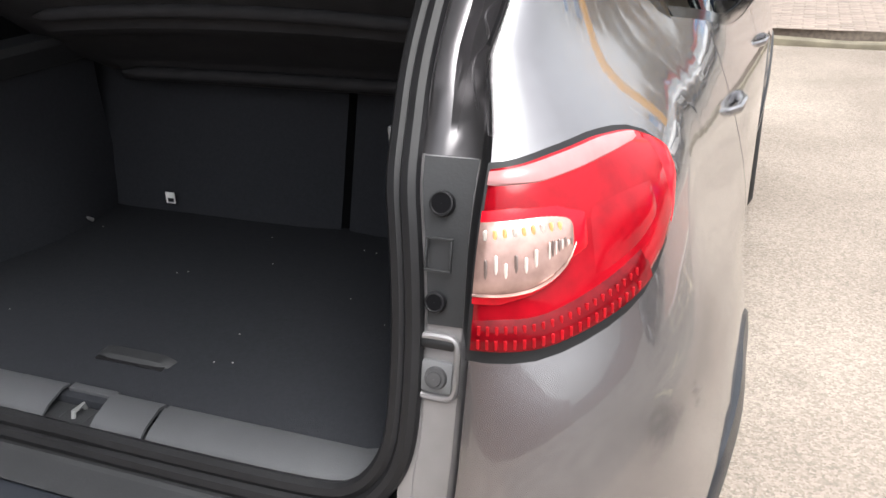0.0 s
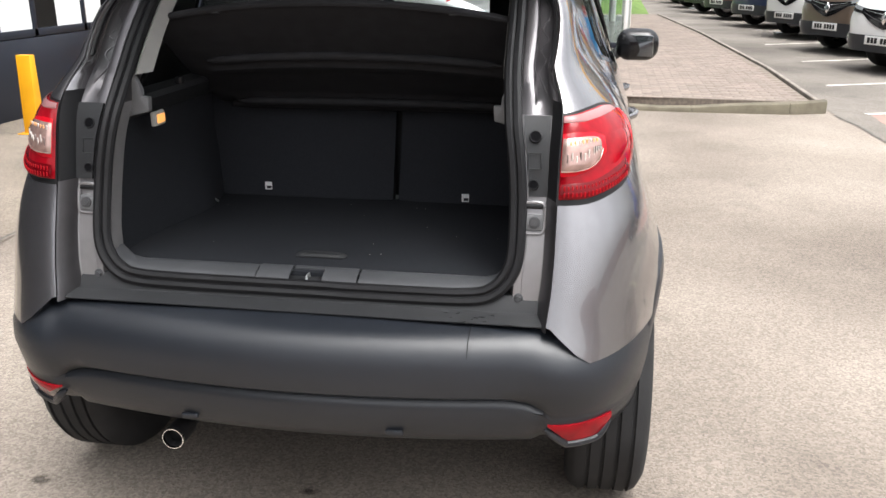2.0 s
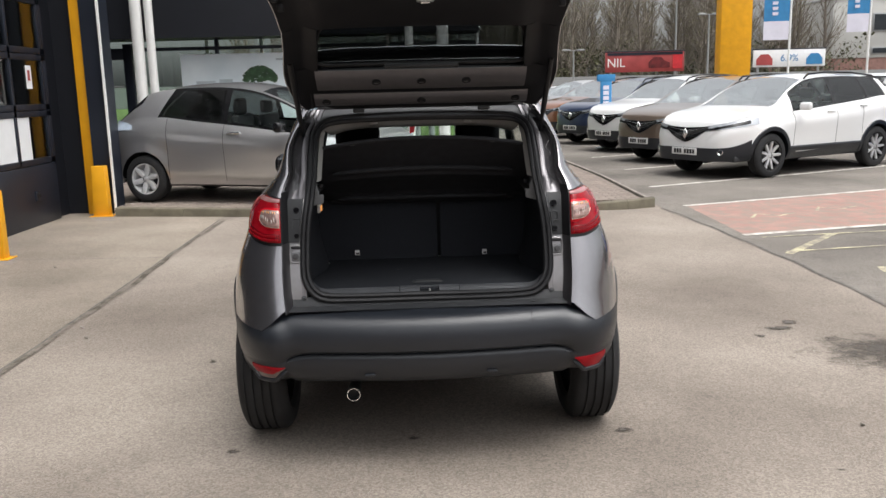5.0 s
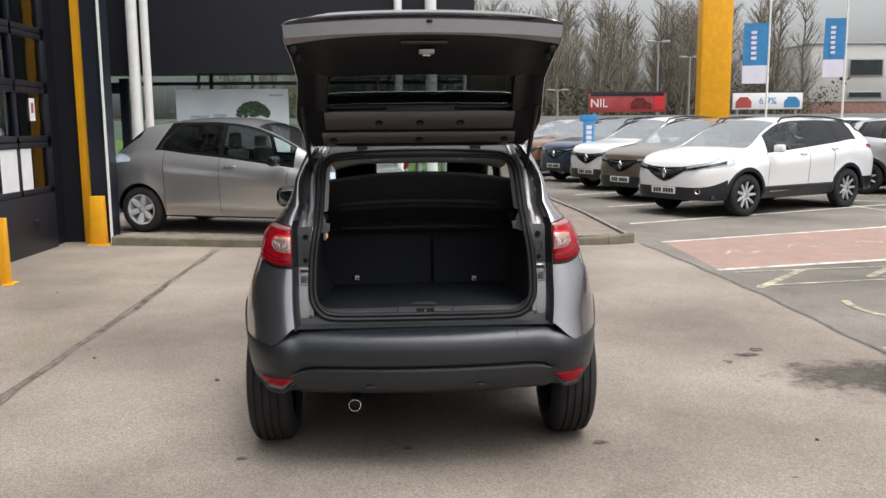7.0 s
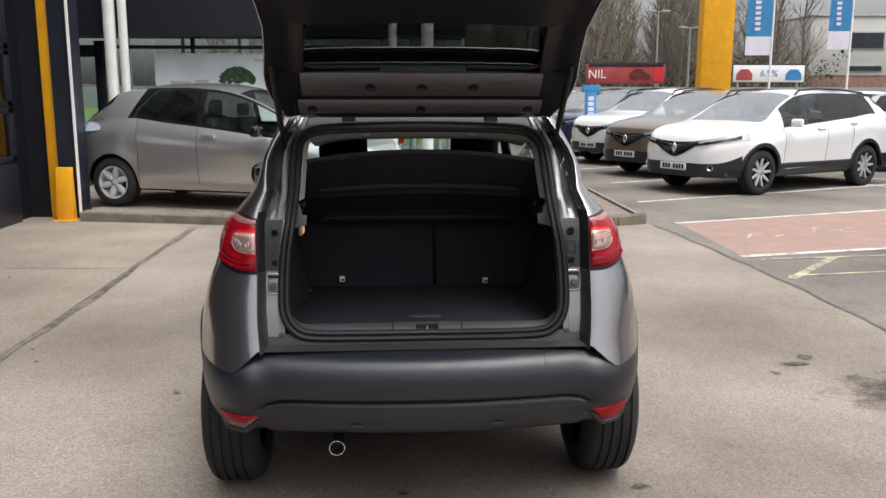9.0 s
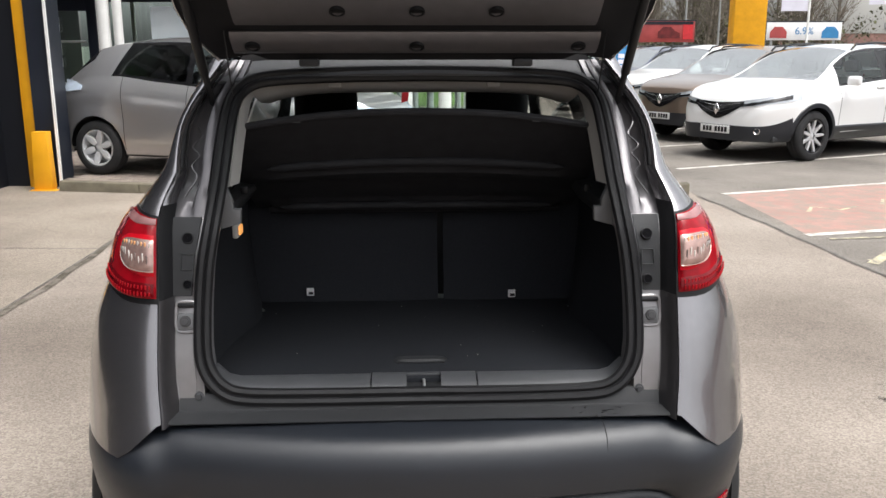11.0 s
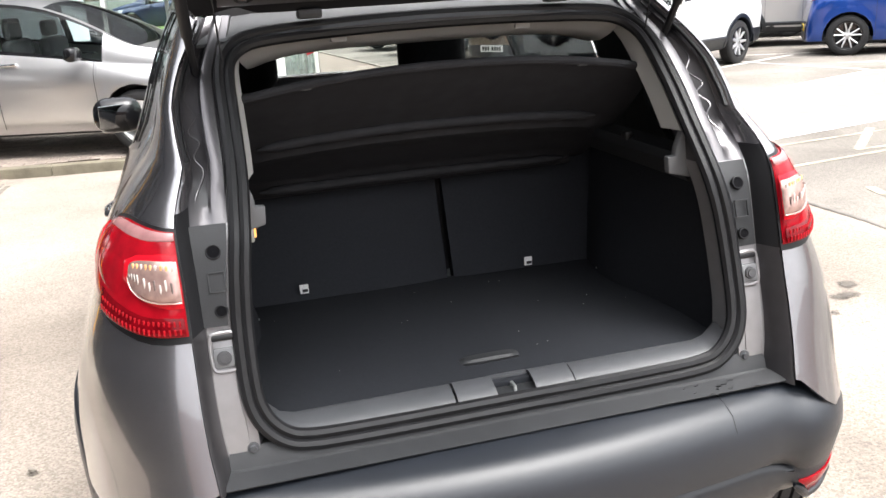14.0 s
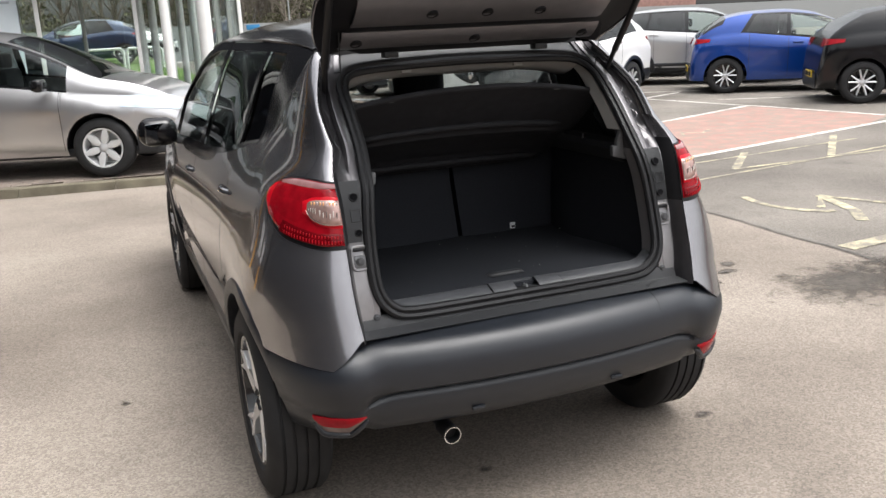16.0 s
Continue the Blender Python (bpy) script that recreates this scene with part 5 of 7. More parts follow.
LINES = (((3.10, 7.27), (6.4, 8.42), (8.35, 9.2)), ((3.08, 5.16), (5.0, 5.62), (8.0, 6.38), (10.5, 7.0)), ((3.19, 9.30), (5.7, 10.42), (9.0, 12.0)), ((3.4, 11.9), (6.4, 13.4)), ((3.3, 14.6), (6.0, 16.0)),
         ((8.35, 9.2), (8.8, 6.8), (9.2, 4.5)), ((8.3, 9.25), (7.4, 13.2)), ((8.6, 10.3), (12.5, 8.4)), ((8.3, 12.6), (12.5, 10.5)))
for k, l in enumerate(LINES):
    strip("bay_line", l, 0.09, 0.007 + 0.0003 * k, WHITE_LINE, "worn white parking bay line")
YEL = (((3.13, 4.18), (3.96, 5.12)), ((3.15, 4.28), (5.7, 4.72), (7.5, 5.1)), ((4.4, 4.66), (6.4, 4.72)), ((3.2, 5.0), (6.8, 5.5)), ((4.42, 4.66), (5.16, 5.42)), ((5.72, 4.77), (6.86, 5.90)))
for k, l in enumerate(YEL):
    strip("yellow_line", l, (0.08, 0.045, 0.045, 0.04, 0.08, 0.08)[k], 0.0075 + 0.0003 * k, YELLOW_LINE, "worn yellow hatching line")
arc = [(3.72 + 0.16 - 0.30 * math.cos(a), 3.30 - 0.48 * math.sin(a)) for a in lin(-0.6, 1.5, 12)]
strip("yellow_symbol", arc, 0.07, 0.0078, YELLOW_LINE, "worn yellow painted bay symbol")
strip("yellow_symbol", ((4.5, 2.55), (4.16, 3.29), (3.85, 2.95)), 0.07, 0.0081, YELLOW_LINE, "worn yellow painted bay symbol")
strip("yellow_symbol", ((4.16, 3.29), (3.98, 2.75), (3.78, 2.48)), 0.09, 0.0084, YELLOW_LINE, "worn yellow painted bay symbol")
strip("yellow_symbol", ((3.12, 1.98), (3.7, 2.05), (4.2, 1.9)), 0.13, 0.0087, YELLOW_LINE, "worn yellow painted bay symbol")
for x, y in ((3.7, 6.2), (4.6, 6.6), (5.6, 6.9)):
    strip("bay_letter", ((x - 0.15, y), (x, y + 0.28), (x + 0.2, y + 0.1), (x + 0.45, y + 0.3)), 0.04, 0.008, YELLOW_LINE, "worn yellow letter on the red bay")

# raised block paving in front of the showroom
pave_z = 0.10
bed = flat([(-4.05, 7.72), (2.62, 7.34), (2.60, 10.2), (2.27, 16.0), (1.72, 21.9), (-12, 21.9), (-12, 8.9), (-4.05, 8.4)], pave_z - 0.012, SAND, "pavement", "brown block paving behind a low kerb", "pavement", thick=0.2)
kerb_line = [(-4.03, 7.60), (-2.3, 7.30), (0.0, 7.13), (1.4, 7.08), (2.4, 7.12), (2.74, 7.26)]
kx = [p[0] for p in kerb_line]
kerb_y = lambda x: float(np.interp(x, kx, [p[1] for p in kerb_line]))
kerb_top = lambda x: float(np.interp(x, [-4.1, 0.2, 1.3, 1.9, 2.74], [0.115, 0.075, 0.035, 0.085, 0.12]))
kerb = thing("kerb", pose(0, 0, 0), "mossy concrete kerb edging the block paving", "kerb", kind="structure")


def kerb_block(x0, x1, inset=0.003):
    rows = []
    for x in lin(x0 + inset, x1 - inset, 4):
        y, t = kerb_y(x), kerb_top(x)
        rows.append([(x, y, -0.05), (x, y, t - 0.02), (x, y + 0.006, t - 0.006), (x, y + 0.02, t), (x, y + 0.125, t), (x, y + 0.13, -0.05)])
    bm = bmesh.new()
    vs = sheet(bm, rows)
    bm.faces.new([vs[0][j] for j in range(6)])
    bm.faces.new([vs[-1][j] for j in range(5, -1, -1)])
    bmesh.ops.recalc_face_normals(bm, faces=bm.faces)
    part("kerbstone", bm, KERB, kerb)


x = -4.03
while x < 2.7:
    kerb_block(x, min(x + 0.915, 2.74))
    x += 0.915
edge_kerb = thing("edging", pose(0, 0, 0), "pale concrete edging along the block paving", "kerb", kind="structure")
ek = [(2.69, 7.40), (2.66, 10.2), (2.33, 16.0), (1.78, 21.9)]
for i in range(3):
    a, b = Vector(ek[i]), Vector(ek[i + 1])
    n = int((b - a).length / 0.915)
    for k in range(n):
        p, q = a.lerp(b, k / n), a.lerp(b, (k + 1) / n)
        part("edging_stone", box_bm(((q - p).length - 0.008, 0.05, 0.18), (0, 0, 0), 0.008, pose(*((p + q) / 2), 0.015, 0, 0, math.degrees(math.atan2((q - p).y, (q - p).x))), seg=1), EDGING, edge_kerb)


# ---- workshop on the near side ----
def wallbox(name, x0, x1, y0, y1, z0, z1, material, label, cat="wall", parent=None, bevel=0.0, kind="structure"):
    ob = part(name, box_bm((x1 - x0, y1 - y0, z1 - z0), ((x0 + x1) / 2, (y0 + y1) / 2, (z0 + z1) / 2), bevel), material, parent, label, smooth=False, kind="" if parent else kind)
    if not parent:
        ob["category"] = cat
    return ob


WX = -4.78
wallbox("wall_workshop", WX - 0.3, WX, 7.62, 8.25, 0, 7, CLAD, "black clad workshop wall")
wallbox("wall_workshop_near", WX - 0.3, WX + 0.42, 4.25, 4.72, 0, 7, CLAD, "black clad workshop pier")
wallbox("wall_workshop_over_door", WX - 0.3, WX, 4.72, 7.62, 3.9, 7, CLAD, "black clad wall over the workshop door")
wallbox("wall_workshop_south", WX - 0.3, WX, -12, 4.25, 0, 7, CLAD, "black clad workshop wall")
wallbox("wall_workshop_west", -12.3, -12, -12, 12, 0, 7, CLAD, "plain far wall of the workshop")
wallbox("wall_workshop_end", -12, WX - 0.3, 8.0, 8.25, 0, 7, CLAD, "plain end wall of the workshop")
wallbox("roof_workshop", -12.3, WX, -12, 8.25, 7, 7.2, CLAD, "flat workshop roof", "roof")
# sectional door
door = thing("door_1", pose(0, 0, 0), "dark sectional workshop door with glazed panels", "garage door", kind="structure")
zs = [0.0, 0.72, 1.36, 2.02, 2.68, 3.3, 3.9]
ysd = [4.74, 5.1, 5.9, 6.70, 7.52, 7.58]
DX = -4.63
for i in range(6):
    z0, z1 = zs[i] + 0.004, zs[i + 1] - 0.004
    if i == 0:
        pan = part("panel", box_bm((0.05, 2.86, z1 - z0), (DX - 0.10, 6.17, (z0 + z1) / 2), 0.006), CLAD_IN, door)
        part("vent", box_bm((0.02, 0.13, 0.12), (DX - 0.07, 7.02, 0.36), 0.004), CLAD_IN, pan)
        part("vent_slot", box_bm((0.012, 0.09, 0.05), (DX - 0.062, 7.02, 0.36), 0.0), RUBBER, pan)
        continue
    bm = box_bm((0.05, 2.86, 0.07), (DX - 0.10, 6.17, z0 + 0.035), 0.004)
    box_bm((0.05, 2.86, 0.07), (DX - 0.10, 6.17, z1 - 0.035), 0.004, bm=bm)
    for y in ysd:
        box_bm((0.05, 0.06, z1 - z0), (DX - 0.10, y, (z0 + z1) / 2), 0.004, bm=bm)
    pan = part("panel", bm, CLAD_IN, door)
    for a, b in zip(ysd[:-2], ysd[1:-1]):
        pn = part("pane", box_bm((0.006, b - a - 0.05, z1 - z0 - 0.13), (DX - 0.10, (a + b) / 2, (z0 + z1) / 2), 0), SHOP_GLASS, pan)
    part("blank", box_bm((0.012, 0.05, z1 - z0 - 0.13), (DX - 0.10, 7.55, (z0 + z1) / 2), 0), CLAD_IN, pan)
for y0, y1, z0, z1 in ((6.25, 6.66, 0.79, 1.30), (6.74, 7.03, 0.79, 1.30), (5.42, 5.86, 0.79, 1.30)):
    tagged(part("paper_sheet", box_bm((0.004, y1 - y0, z1 - z0), (DX - 0.088, (y0 + y1) / 2, (z0 + z1) / 2), 0), PAPER, None, "blank white paper sheet taped inside the door pane"), "", "notice", "papers on the door")
nt = tagged(part("notice", box_bm((0.004, 0.14, 0.27), (DX - 0.088, 7.15, 1.75), 0), PAPER, None, "white notice with a red mark on the door"), "", "notice")
part("print", box_bm((0.003, 0.06, 0.12), (DX - 0.0855, 7.15, 1.77), 0), RED_SIGN, nt)
wallbox("floor_workshop", -12, WX - 0.16, -12, 8.0, 0.0, 0.012, CONCRETE, "grey workshop floor", "floor")
# yellow portal edge and steel column
tagged(part("portal_trim", box_bm((0.13, 0.14, 7), (-4.425, 7.99, 3.5), 0.006), YELLOW, None, "tall yellow portal trim on the building corner"), "", "trim", kind="structure")
wallbox("column_corner", -4.352, -4.13, 7.88, 8.25, 0, 7, CLAD_IN, "dark steel corner column", "column")
wallbox("column_flange", -4.129, -4.114, 7.83, 8.2, 0, 7, CLAD_IN, "dark steel flange of the column", "column")
wallbox("column_edge", -4.113, -4.088, 7.82, 7.85, 0, 7, WHITE, "thin white edge of the column", "column")
wallbox("wall_corner_fill", WX, -4.352, 8.02, 8.25, 0, 7, CLAD, "black clad wall behind the portal")


def guard(x, y, w, h, turn):
    g = thing("bollard", pose(x, y, 0, 0, 0, turn), "yellow painted steel corner guard bolted to the ground", "bollard", "yellow corner guards")
    part("post", prism_bm([(-w / 2, 0), (w / 2, 0), (w / 2 - 0.012, h), (-w / 2 + 0.03, h)], 0.13, None, 0.006), YELLOW, g)
    part("foot_plate", box_bm((w + 0.09, 0.22, 0.012), (0.01, 0.065, 0.006), 0.003), YELLOW, g)
    for bx in (-0.03, 0.04):
        part("bolt", lathe_bm([(0.0005, 0.02), (0.012, 0.018), (0.012, 0.0)], 8, pose(bx + w / 2 * (1 if bx > 0 else -1), 0.05, 0.012, 0, -90, 0)), STEEL, g)


guard(-4.23, 7.66, 0.20, 0.64, 0)
guard(-4.07, 4.90, 0.11, 0.66, 90)

# ---- showroom ----
SY = 12.5
wallbox("fascia", -9.0, 0.86, SY - 0.5, SY + 0.3, 2.46, 7.0, CLAD, "deep black clad showroom fascia", "wall")
wallbox("fascia_side", 0.86, 1.0, SY - 0.48, 21, 3.1, 7.0, CLAD, "black clad showroom flank", "wall")
wallbox("roof_showroom", -9, 1.0, SY, 21, 6.9, 7.1, CLAD, "flat showroom roof", "roof")
wallbox("ceiling_showroom", -9, 0.9, SY + 0.3, 21, 3.1, 3.2, INTERIOR_WALL, "grey showroom ceiling", "ceiling")
wallbox("wall_showroom_back_top", -9, 1.0, 21, 21.2, 3.1, 7, CLAD, "black clad wall over the rear glazing")
# two added walls out of view, which darken what the car reflects
wallbox("wall_unseen_south", -14, 46, -20.3, -20, 0, 4.4, BUILD_BRICK, "unseen brick wall added to dim the car's reflections")
wallbox("wall_unseen_east", 46, 46.3, -20, 40, 0, 3.0, BUILD_BRICK, "unseen brick wall added east of the car park")
wallbox("wall_showroom_west", -9.2, -9, 8.25, 21, 0, 7, CLAD, "black clad link wall")
wallbox("floor_showroom", -9, 0.95, SY + 0.05, 21, 0.08, 0.115, TILE, "pale tiled showroom floor", "floor")
win = thing("window_1", pose(0, 0, 0), "full-height showroom glazing in dark frames", "window", kind="structure")
xs = [-9.0, -7.6, -6.15, -5.15, -3.8, -2.15, -0.75, 0.85]
for a, b in zip(xs[:-1], xs[1:]):
    part("pane", box_bm((b - a - 0.06, 0.02, 2.34), ((a + b) / 2, SY, 1.29), 0), SHOP_GLASS, win)
for a in xs:
    part("mullion", box_bm((0.06, 0.09, 2.36), (a, SY, 1.28), 0.004), CLAD_IN if a < -2.5 else WHITE, win)
# entrance door in the glazing
part("door_stile", box_bm((0.15, 0.10, 2.30), (-5.37, SY - 0.055, 1.25), 0.006), CLAD_IN, win)
part("door_stile", box_bm((0.10, 0.10, 2.30), (-6.22, SY - 0.055, 1.25), 0.006), CLAD_IN, win)
part("door_head", box_bm((0.72, 0.08, 0.18), (-5.806, SY - 0.055, 2.22), 0.006), CLAD_IN, win)
part("push_bar", tube_bm([(-6.15, SY - 0.11, 1.66), (-5.46, SY - 0.11, 1.66)], 0.018, 8), STEEL, win, "steel push bar")
part("kick_panel", box_bm((0.72, 0.06, 0.86), (-5.806, SY - 0.055, 0.56), 0.006), CLAD_IN, win)
part("door_rail", box_bm((0.72, 0.07, 0.03), (-5.806, SY - 0.058, 1.006), 0.004), STEEL, win)
part("sill", box_bm((9.9, 0.10, 0.08), (-4.07, SY, 0.14), 0.006), CLAD_IN, win)
part("transom", box_bm((9.9, 0.08, 0.06), (-4.07, SY, 2.30), 0.006), CLAD_IN, win)
for a, b in ((-8.97, -7.66), (-7.6, -6.2), (-6.14, -4.7), (-4.64, -3.2), (-3.14, -1.8), (-1.74, -0.42), (-0.36, 0.86)):
    part("pane", box_bm((b - a, 0.02, 2.95), ((a + b) / 2, 21.05, 1.6), 0), SHOP_GLASS, win)
    part("mullion", box_bm((0.09, 0.09, 3.0), (b + 0.03, 21.05, 1.6), 0.004), WHITE, win)
for yy in (14.2, 16.2, 18.2, 20.2):
    part("flank_mullion", box_bm((0.10, 0.10, 3.0), (0.9, yy, 1.6), 0.004), WHITE, win)
for a, b in ((12.55, 14.2), (14.2, 16.2), (16.2, 18.2), (18.2, 20.2)):
    part("pane", box_bm((0.02, b - a - 0.06, 2.95), (0.9, (a + b) / 2, 1.6), 0), SHOP_GLASS, win)
for x0, r in ((-4.94, 0.095), (-4.725, 0.07), (0.22, 0.10), (-0.35, 0.07)):
    z1 = 7
    c = tagged(part("column", lathe_bm([(r, z1), (r, 0.02)], 24, pose(x0, SY - 0.75, 0.09, 0, -90, 0)), WHITE, None, "round white steel column before the showroom"), "", "column", "white columns", "structure")
# added columns stand in for pale sky reflections on the glass corner
for x0, y0 in ((-0.62, 15.6), (-0.34, 16.3), (-0.02, 17.0), (0.30, 17.8), (0.62, 18.6)):
    tagged(part("column", lathe_bm([(0.075, 3.0), (0.075, 0.02)], 20, pose(x0, y0, 0.09, 0, -90, 0)), WHITE, None, "slim white column added for sky reflected in the glazing"), "", "column", "white columns", "structure")
for z0, h in ((1.26, 0.16), (1.45, 0.20), (1.80, 0.24)):
    sheet_ob = tagged(part("door_notice", box_bm((0.21, 0.004, h), (-6.0, SY - 0.06, z0 + h / 2), 0), PAPER, None, "small white notice on the showroom glass"), "", "notice", "notices on the glass")
    part("print", box_bm((0.13, 0.003, h * 0.5), (-6.0, SY - 0.0635, z0 + h / 2), 0), NOTICE_GREEN, sheet_ob)
# poster hanging inside the glass
ps = tagged(part("poster", box_bm((2.05, 0.012, 1.15), (-3.42, SY - 0.06, 1.62), 0), POSTER, None, "large pale blue window poster with a dark green tree"), "", "poster")
bm = bmesh.new()
for k in range(420):
    v = rg.random() ** 0.8
    half = 0.30 * math.sqrt(max(0.02, 1 - v * v)) * rg.uniform(0.0, 1.08)
    x, z = -3.05 + half * rg.choice((-1, 1)), 1.69 + 0.27 * v + rg.uniform(-0.02, 0.01)
    bm.faces.new([bm.verts.new((x + 0.026 * rg.uniform(0.6, 1.2) * math.cos(q), SY - 0.0675 - 0.00001 * k, z + 0.019 * math.sin(q))) for q in lin(0, 6.2832, 8)[:-1]])
part("printed_tree", bm, POSTER_TREE, ps)
part("printed_trunk", box_bm((0.03, 0.003, 0.16), (-3.05, SY - 0.0675, 1.58), 0), POSTER_TREE, ps)
part("printed_bar", box_bm((0.34, 0.003, 0.05), (-4.02, SY - 0.0675, 1.70), 0), POSTER_INK, ps)
part("printed_bar", box_bm((0.24, 0.003, 0.10), (-3.66, SY - 0.0675, 1.70), 0), POSTER_INK, ps)
part("printed_bar", box_bm((0.26, 0.003, 0.035), (-2.62, SY - 0.0675, 2.08), 0), POSTER_INK, ps)

# ---- distance ----
bank = bmesh.new()
sheet(bank, [[(x, y, z if x < 1 else 0.004) for y, z in ((22.3, 0.01), (23.4, 0.30), (24.6, 0.52), (26.0, 0.62), (40, 0.66), (60, 0.7))] for x in (-60, -20, -6, 0.2, 1.6)])
bmesh.ops.recalc_face_normals(bank, faces=bank.faces)
tagged(part("lawn", bank, GRASS, None, "mown green grass bank", kind="structure"), "", "grass")
for x, y in ((-1.9, 25.5), (-0.8, 25.5), (-4.4, 25.4), (-6.2, 25.4)):
    hoop = tagged(part("hoop_rail", tube_bm([(x, y, 0.5), (x, y, 1.10), (x + 0.06, y, 1.18), (x + 0.94, y, 1.18), (x + 1.0, y, 1.10), (x + 1.0, y, 0.5)], 0.04, 8), WHITE, None, "white tubular hoop rail on the grass edge"), "", "rail", "hoop rails")
wallbox("fence", -30, 70, 49.5, 49.7, 0, 1.95, STEEL, "long grey boundary fence", "fence")


def billboard(x0, x1, y, z0, z1, material, label):
    w = x1 - x0
    b = thing("billboard", pose((x0 + x1) / 2, y, 0), label, "billboard", "roadside billboards")
    part("panel", box_bm((w, 0.08, z1 - z0), (0, 0, (z0 + z1) / 2), 0.01), material, b)
    for s in (-1, 1):
        part("post", box_bm((0.1, 0.1, z0 + 0.3), (s * w * 0.42, 0.1, (z0 + 0.3) / 2), 0.01), STEEL, b)
    part("rim", box_bm((w + 0.1, 0.10, 0.06), (0, 0, z1 + 0.03), 0.01), CLAD_IN, b)
    return b


b1 = billboard(9.0, 13.1, 42, 2.06, 3.07, RED_SIGN, "red billboard with white lettering and a red car shape")
part("lettering", text_bm("NIL", 0.62, pose(-1.5, -0.05, 2.52)), WHITE, b1)
part("strapline", box_bm((3.9, 0.02, 0.14), (0, -0.05, 2.98), 0), CLAD_IN, b1)
part("printed_car", prism_bm([(0.2, 2.25), (1.3, 2.25), (1.3, 2.5), (1.05, 2.6), (0.85, 2.8), (0.45, 2.8), (0.2, 2.55)], 0.02, pose(0, -0.07, 0)), RED_CAR_PRINT, b1)
part("printed_bar", box_bm((0.5, 0.02, 0.7), (1.7, -0.055, 2.55), 0), RED_CARD, b1)
b2 = billboard(16.7, 20.45, 42, 2.15, 3.02, PAPER, "pale billboard with blue figures between a red and a blue car")
part("lettering", text_bm("6.9%", 0.5, pose(0, -0.05, 2.58)), BLUE_FLAG, b2)
for s in (-1, 1):
    part("printed_car", prism_bm([(-0.42, 2.25), (0.42, 2.25), (0.42, 2.55), (0.2, 2.8), (-0.2, 2.8), (-0.42, 2.55)], 0.02, pose(s * 1.3, -0.07, 0)), RED_SIGN if s < 0 else BLUE_FLAG, b2)
tagged(part("totem", box_bm((1.42, 0.75, 13), (13.9, 37, 6.5), 0.03), YELLOW, None, "tall plain yellow totem pylon"), "", "pylon")


def banner(x, y, z0, z1, w, h):
    f = thing("flagpole", pose(x, y, 0), "white flagpole with a blue and pale banner", "flag", "banner flags")
    part("pole", lathe_bm([(0.05, 0), (0.035, h)], 10, pose(0, 0, 0, 0, -90, 0)), WHITE, f)
    rows = [[Vector((-0.06 - w * u, 0.05 * math.sin(4 * u + z), z)) for z in lin(z0 + (z1 - z0) * 0.3, z1, 8)] for u in lin(0, 1, 8)]
    part("banner", slab(rows, 0.006), BLUE_FLAG, f)
    rows = [[Vector((-0.06 - w * u, 0.05 * math.sin(4 * u + z), z)) for z in lin(z0, z0 + (z1 - z0) * 0.3, 5)] for u in lin(0, 1, 8)]
    part("banner_foot", slab(rows, 0.006), PINK_FLAG, f)
    for k in range(6):
        z = z0 + (z1 - z0) * (0.42 + 0.085 * k)
        part("printed_bar", box_bm((w * 0.36, 0.012, (z1 - z0) * 0.05), (-0.06 - w * 0.5, 0.05 * math.sin(2 + z) - 0.008, z), 0), PINK_FLAG, f)


banner(14.45, 32, 3.07, 5.51, 1.0, 8.5)
banner(17.66, 32, 3.31, 5.69, 0.85, 8.5)


def lamp_post(x, y, h):
    p = thing("street_lamp", pose(x, y, 0), "slim grey car park lamp post with two heads", "lamp post", "lamp posts")
    part("post", lathe_bm([(0.07, 0), (0.04, h)], 10, pose(0, 0, 0, 0, -90, 0)), STEEL, p)
    for s in (-1, 1):
        part("lamp_head", box_bm((0.45, 0.2, 0.1), (s * 0.4, 0, h), 0.03), STEEL, p)
    part("arm", box_bm((0.9, 0.05, 0.05), (0, 0, h - 0.02), 0.01), STEEL, p)


lamp_post(13.2, 44, 5.9)
lamp_post(15.6, 46, 5.2)
lamp_post(8.0, 46, 3.4)

# pale building far off
fb = thing("office_building", pose(29.0, 60, 0), "pale rendered flat-roofed building with a brick base", "building")
part("wall", box_bm((16, 12, 4.2), (8, 6, 5.0), 0.02), BUILD, fb)
part("base", box_bm((15.9, 11.9, 2.9), (8, 6, 1.45), 0.02), BUILD_BRICK, fb)
part("roof", box_bm((16.2, 12.2, 0.15), (8, 6, 7.15), 0.02), STEEL, fb)
for x, z in ((4.2, 5.4), (8.0, 5.4), (12.0, 5.4), (4.2, 3.4), (8.0, 3.4)):
    w = part("window", box_bm((2.6, 0.1, 1.3 if z > 5 else 0.5), (x, -0.02, z), 0.01), STEEL, fb)
    part("pane", box_bm((2.4, 0.06, 1.1 if z > 5 else 0.35), (x, -0.06, z), 0), DARK_PANE, w)


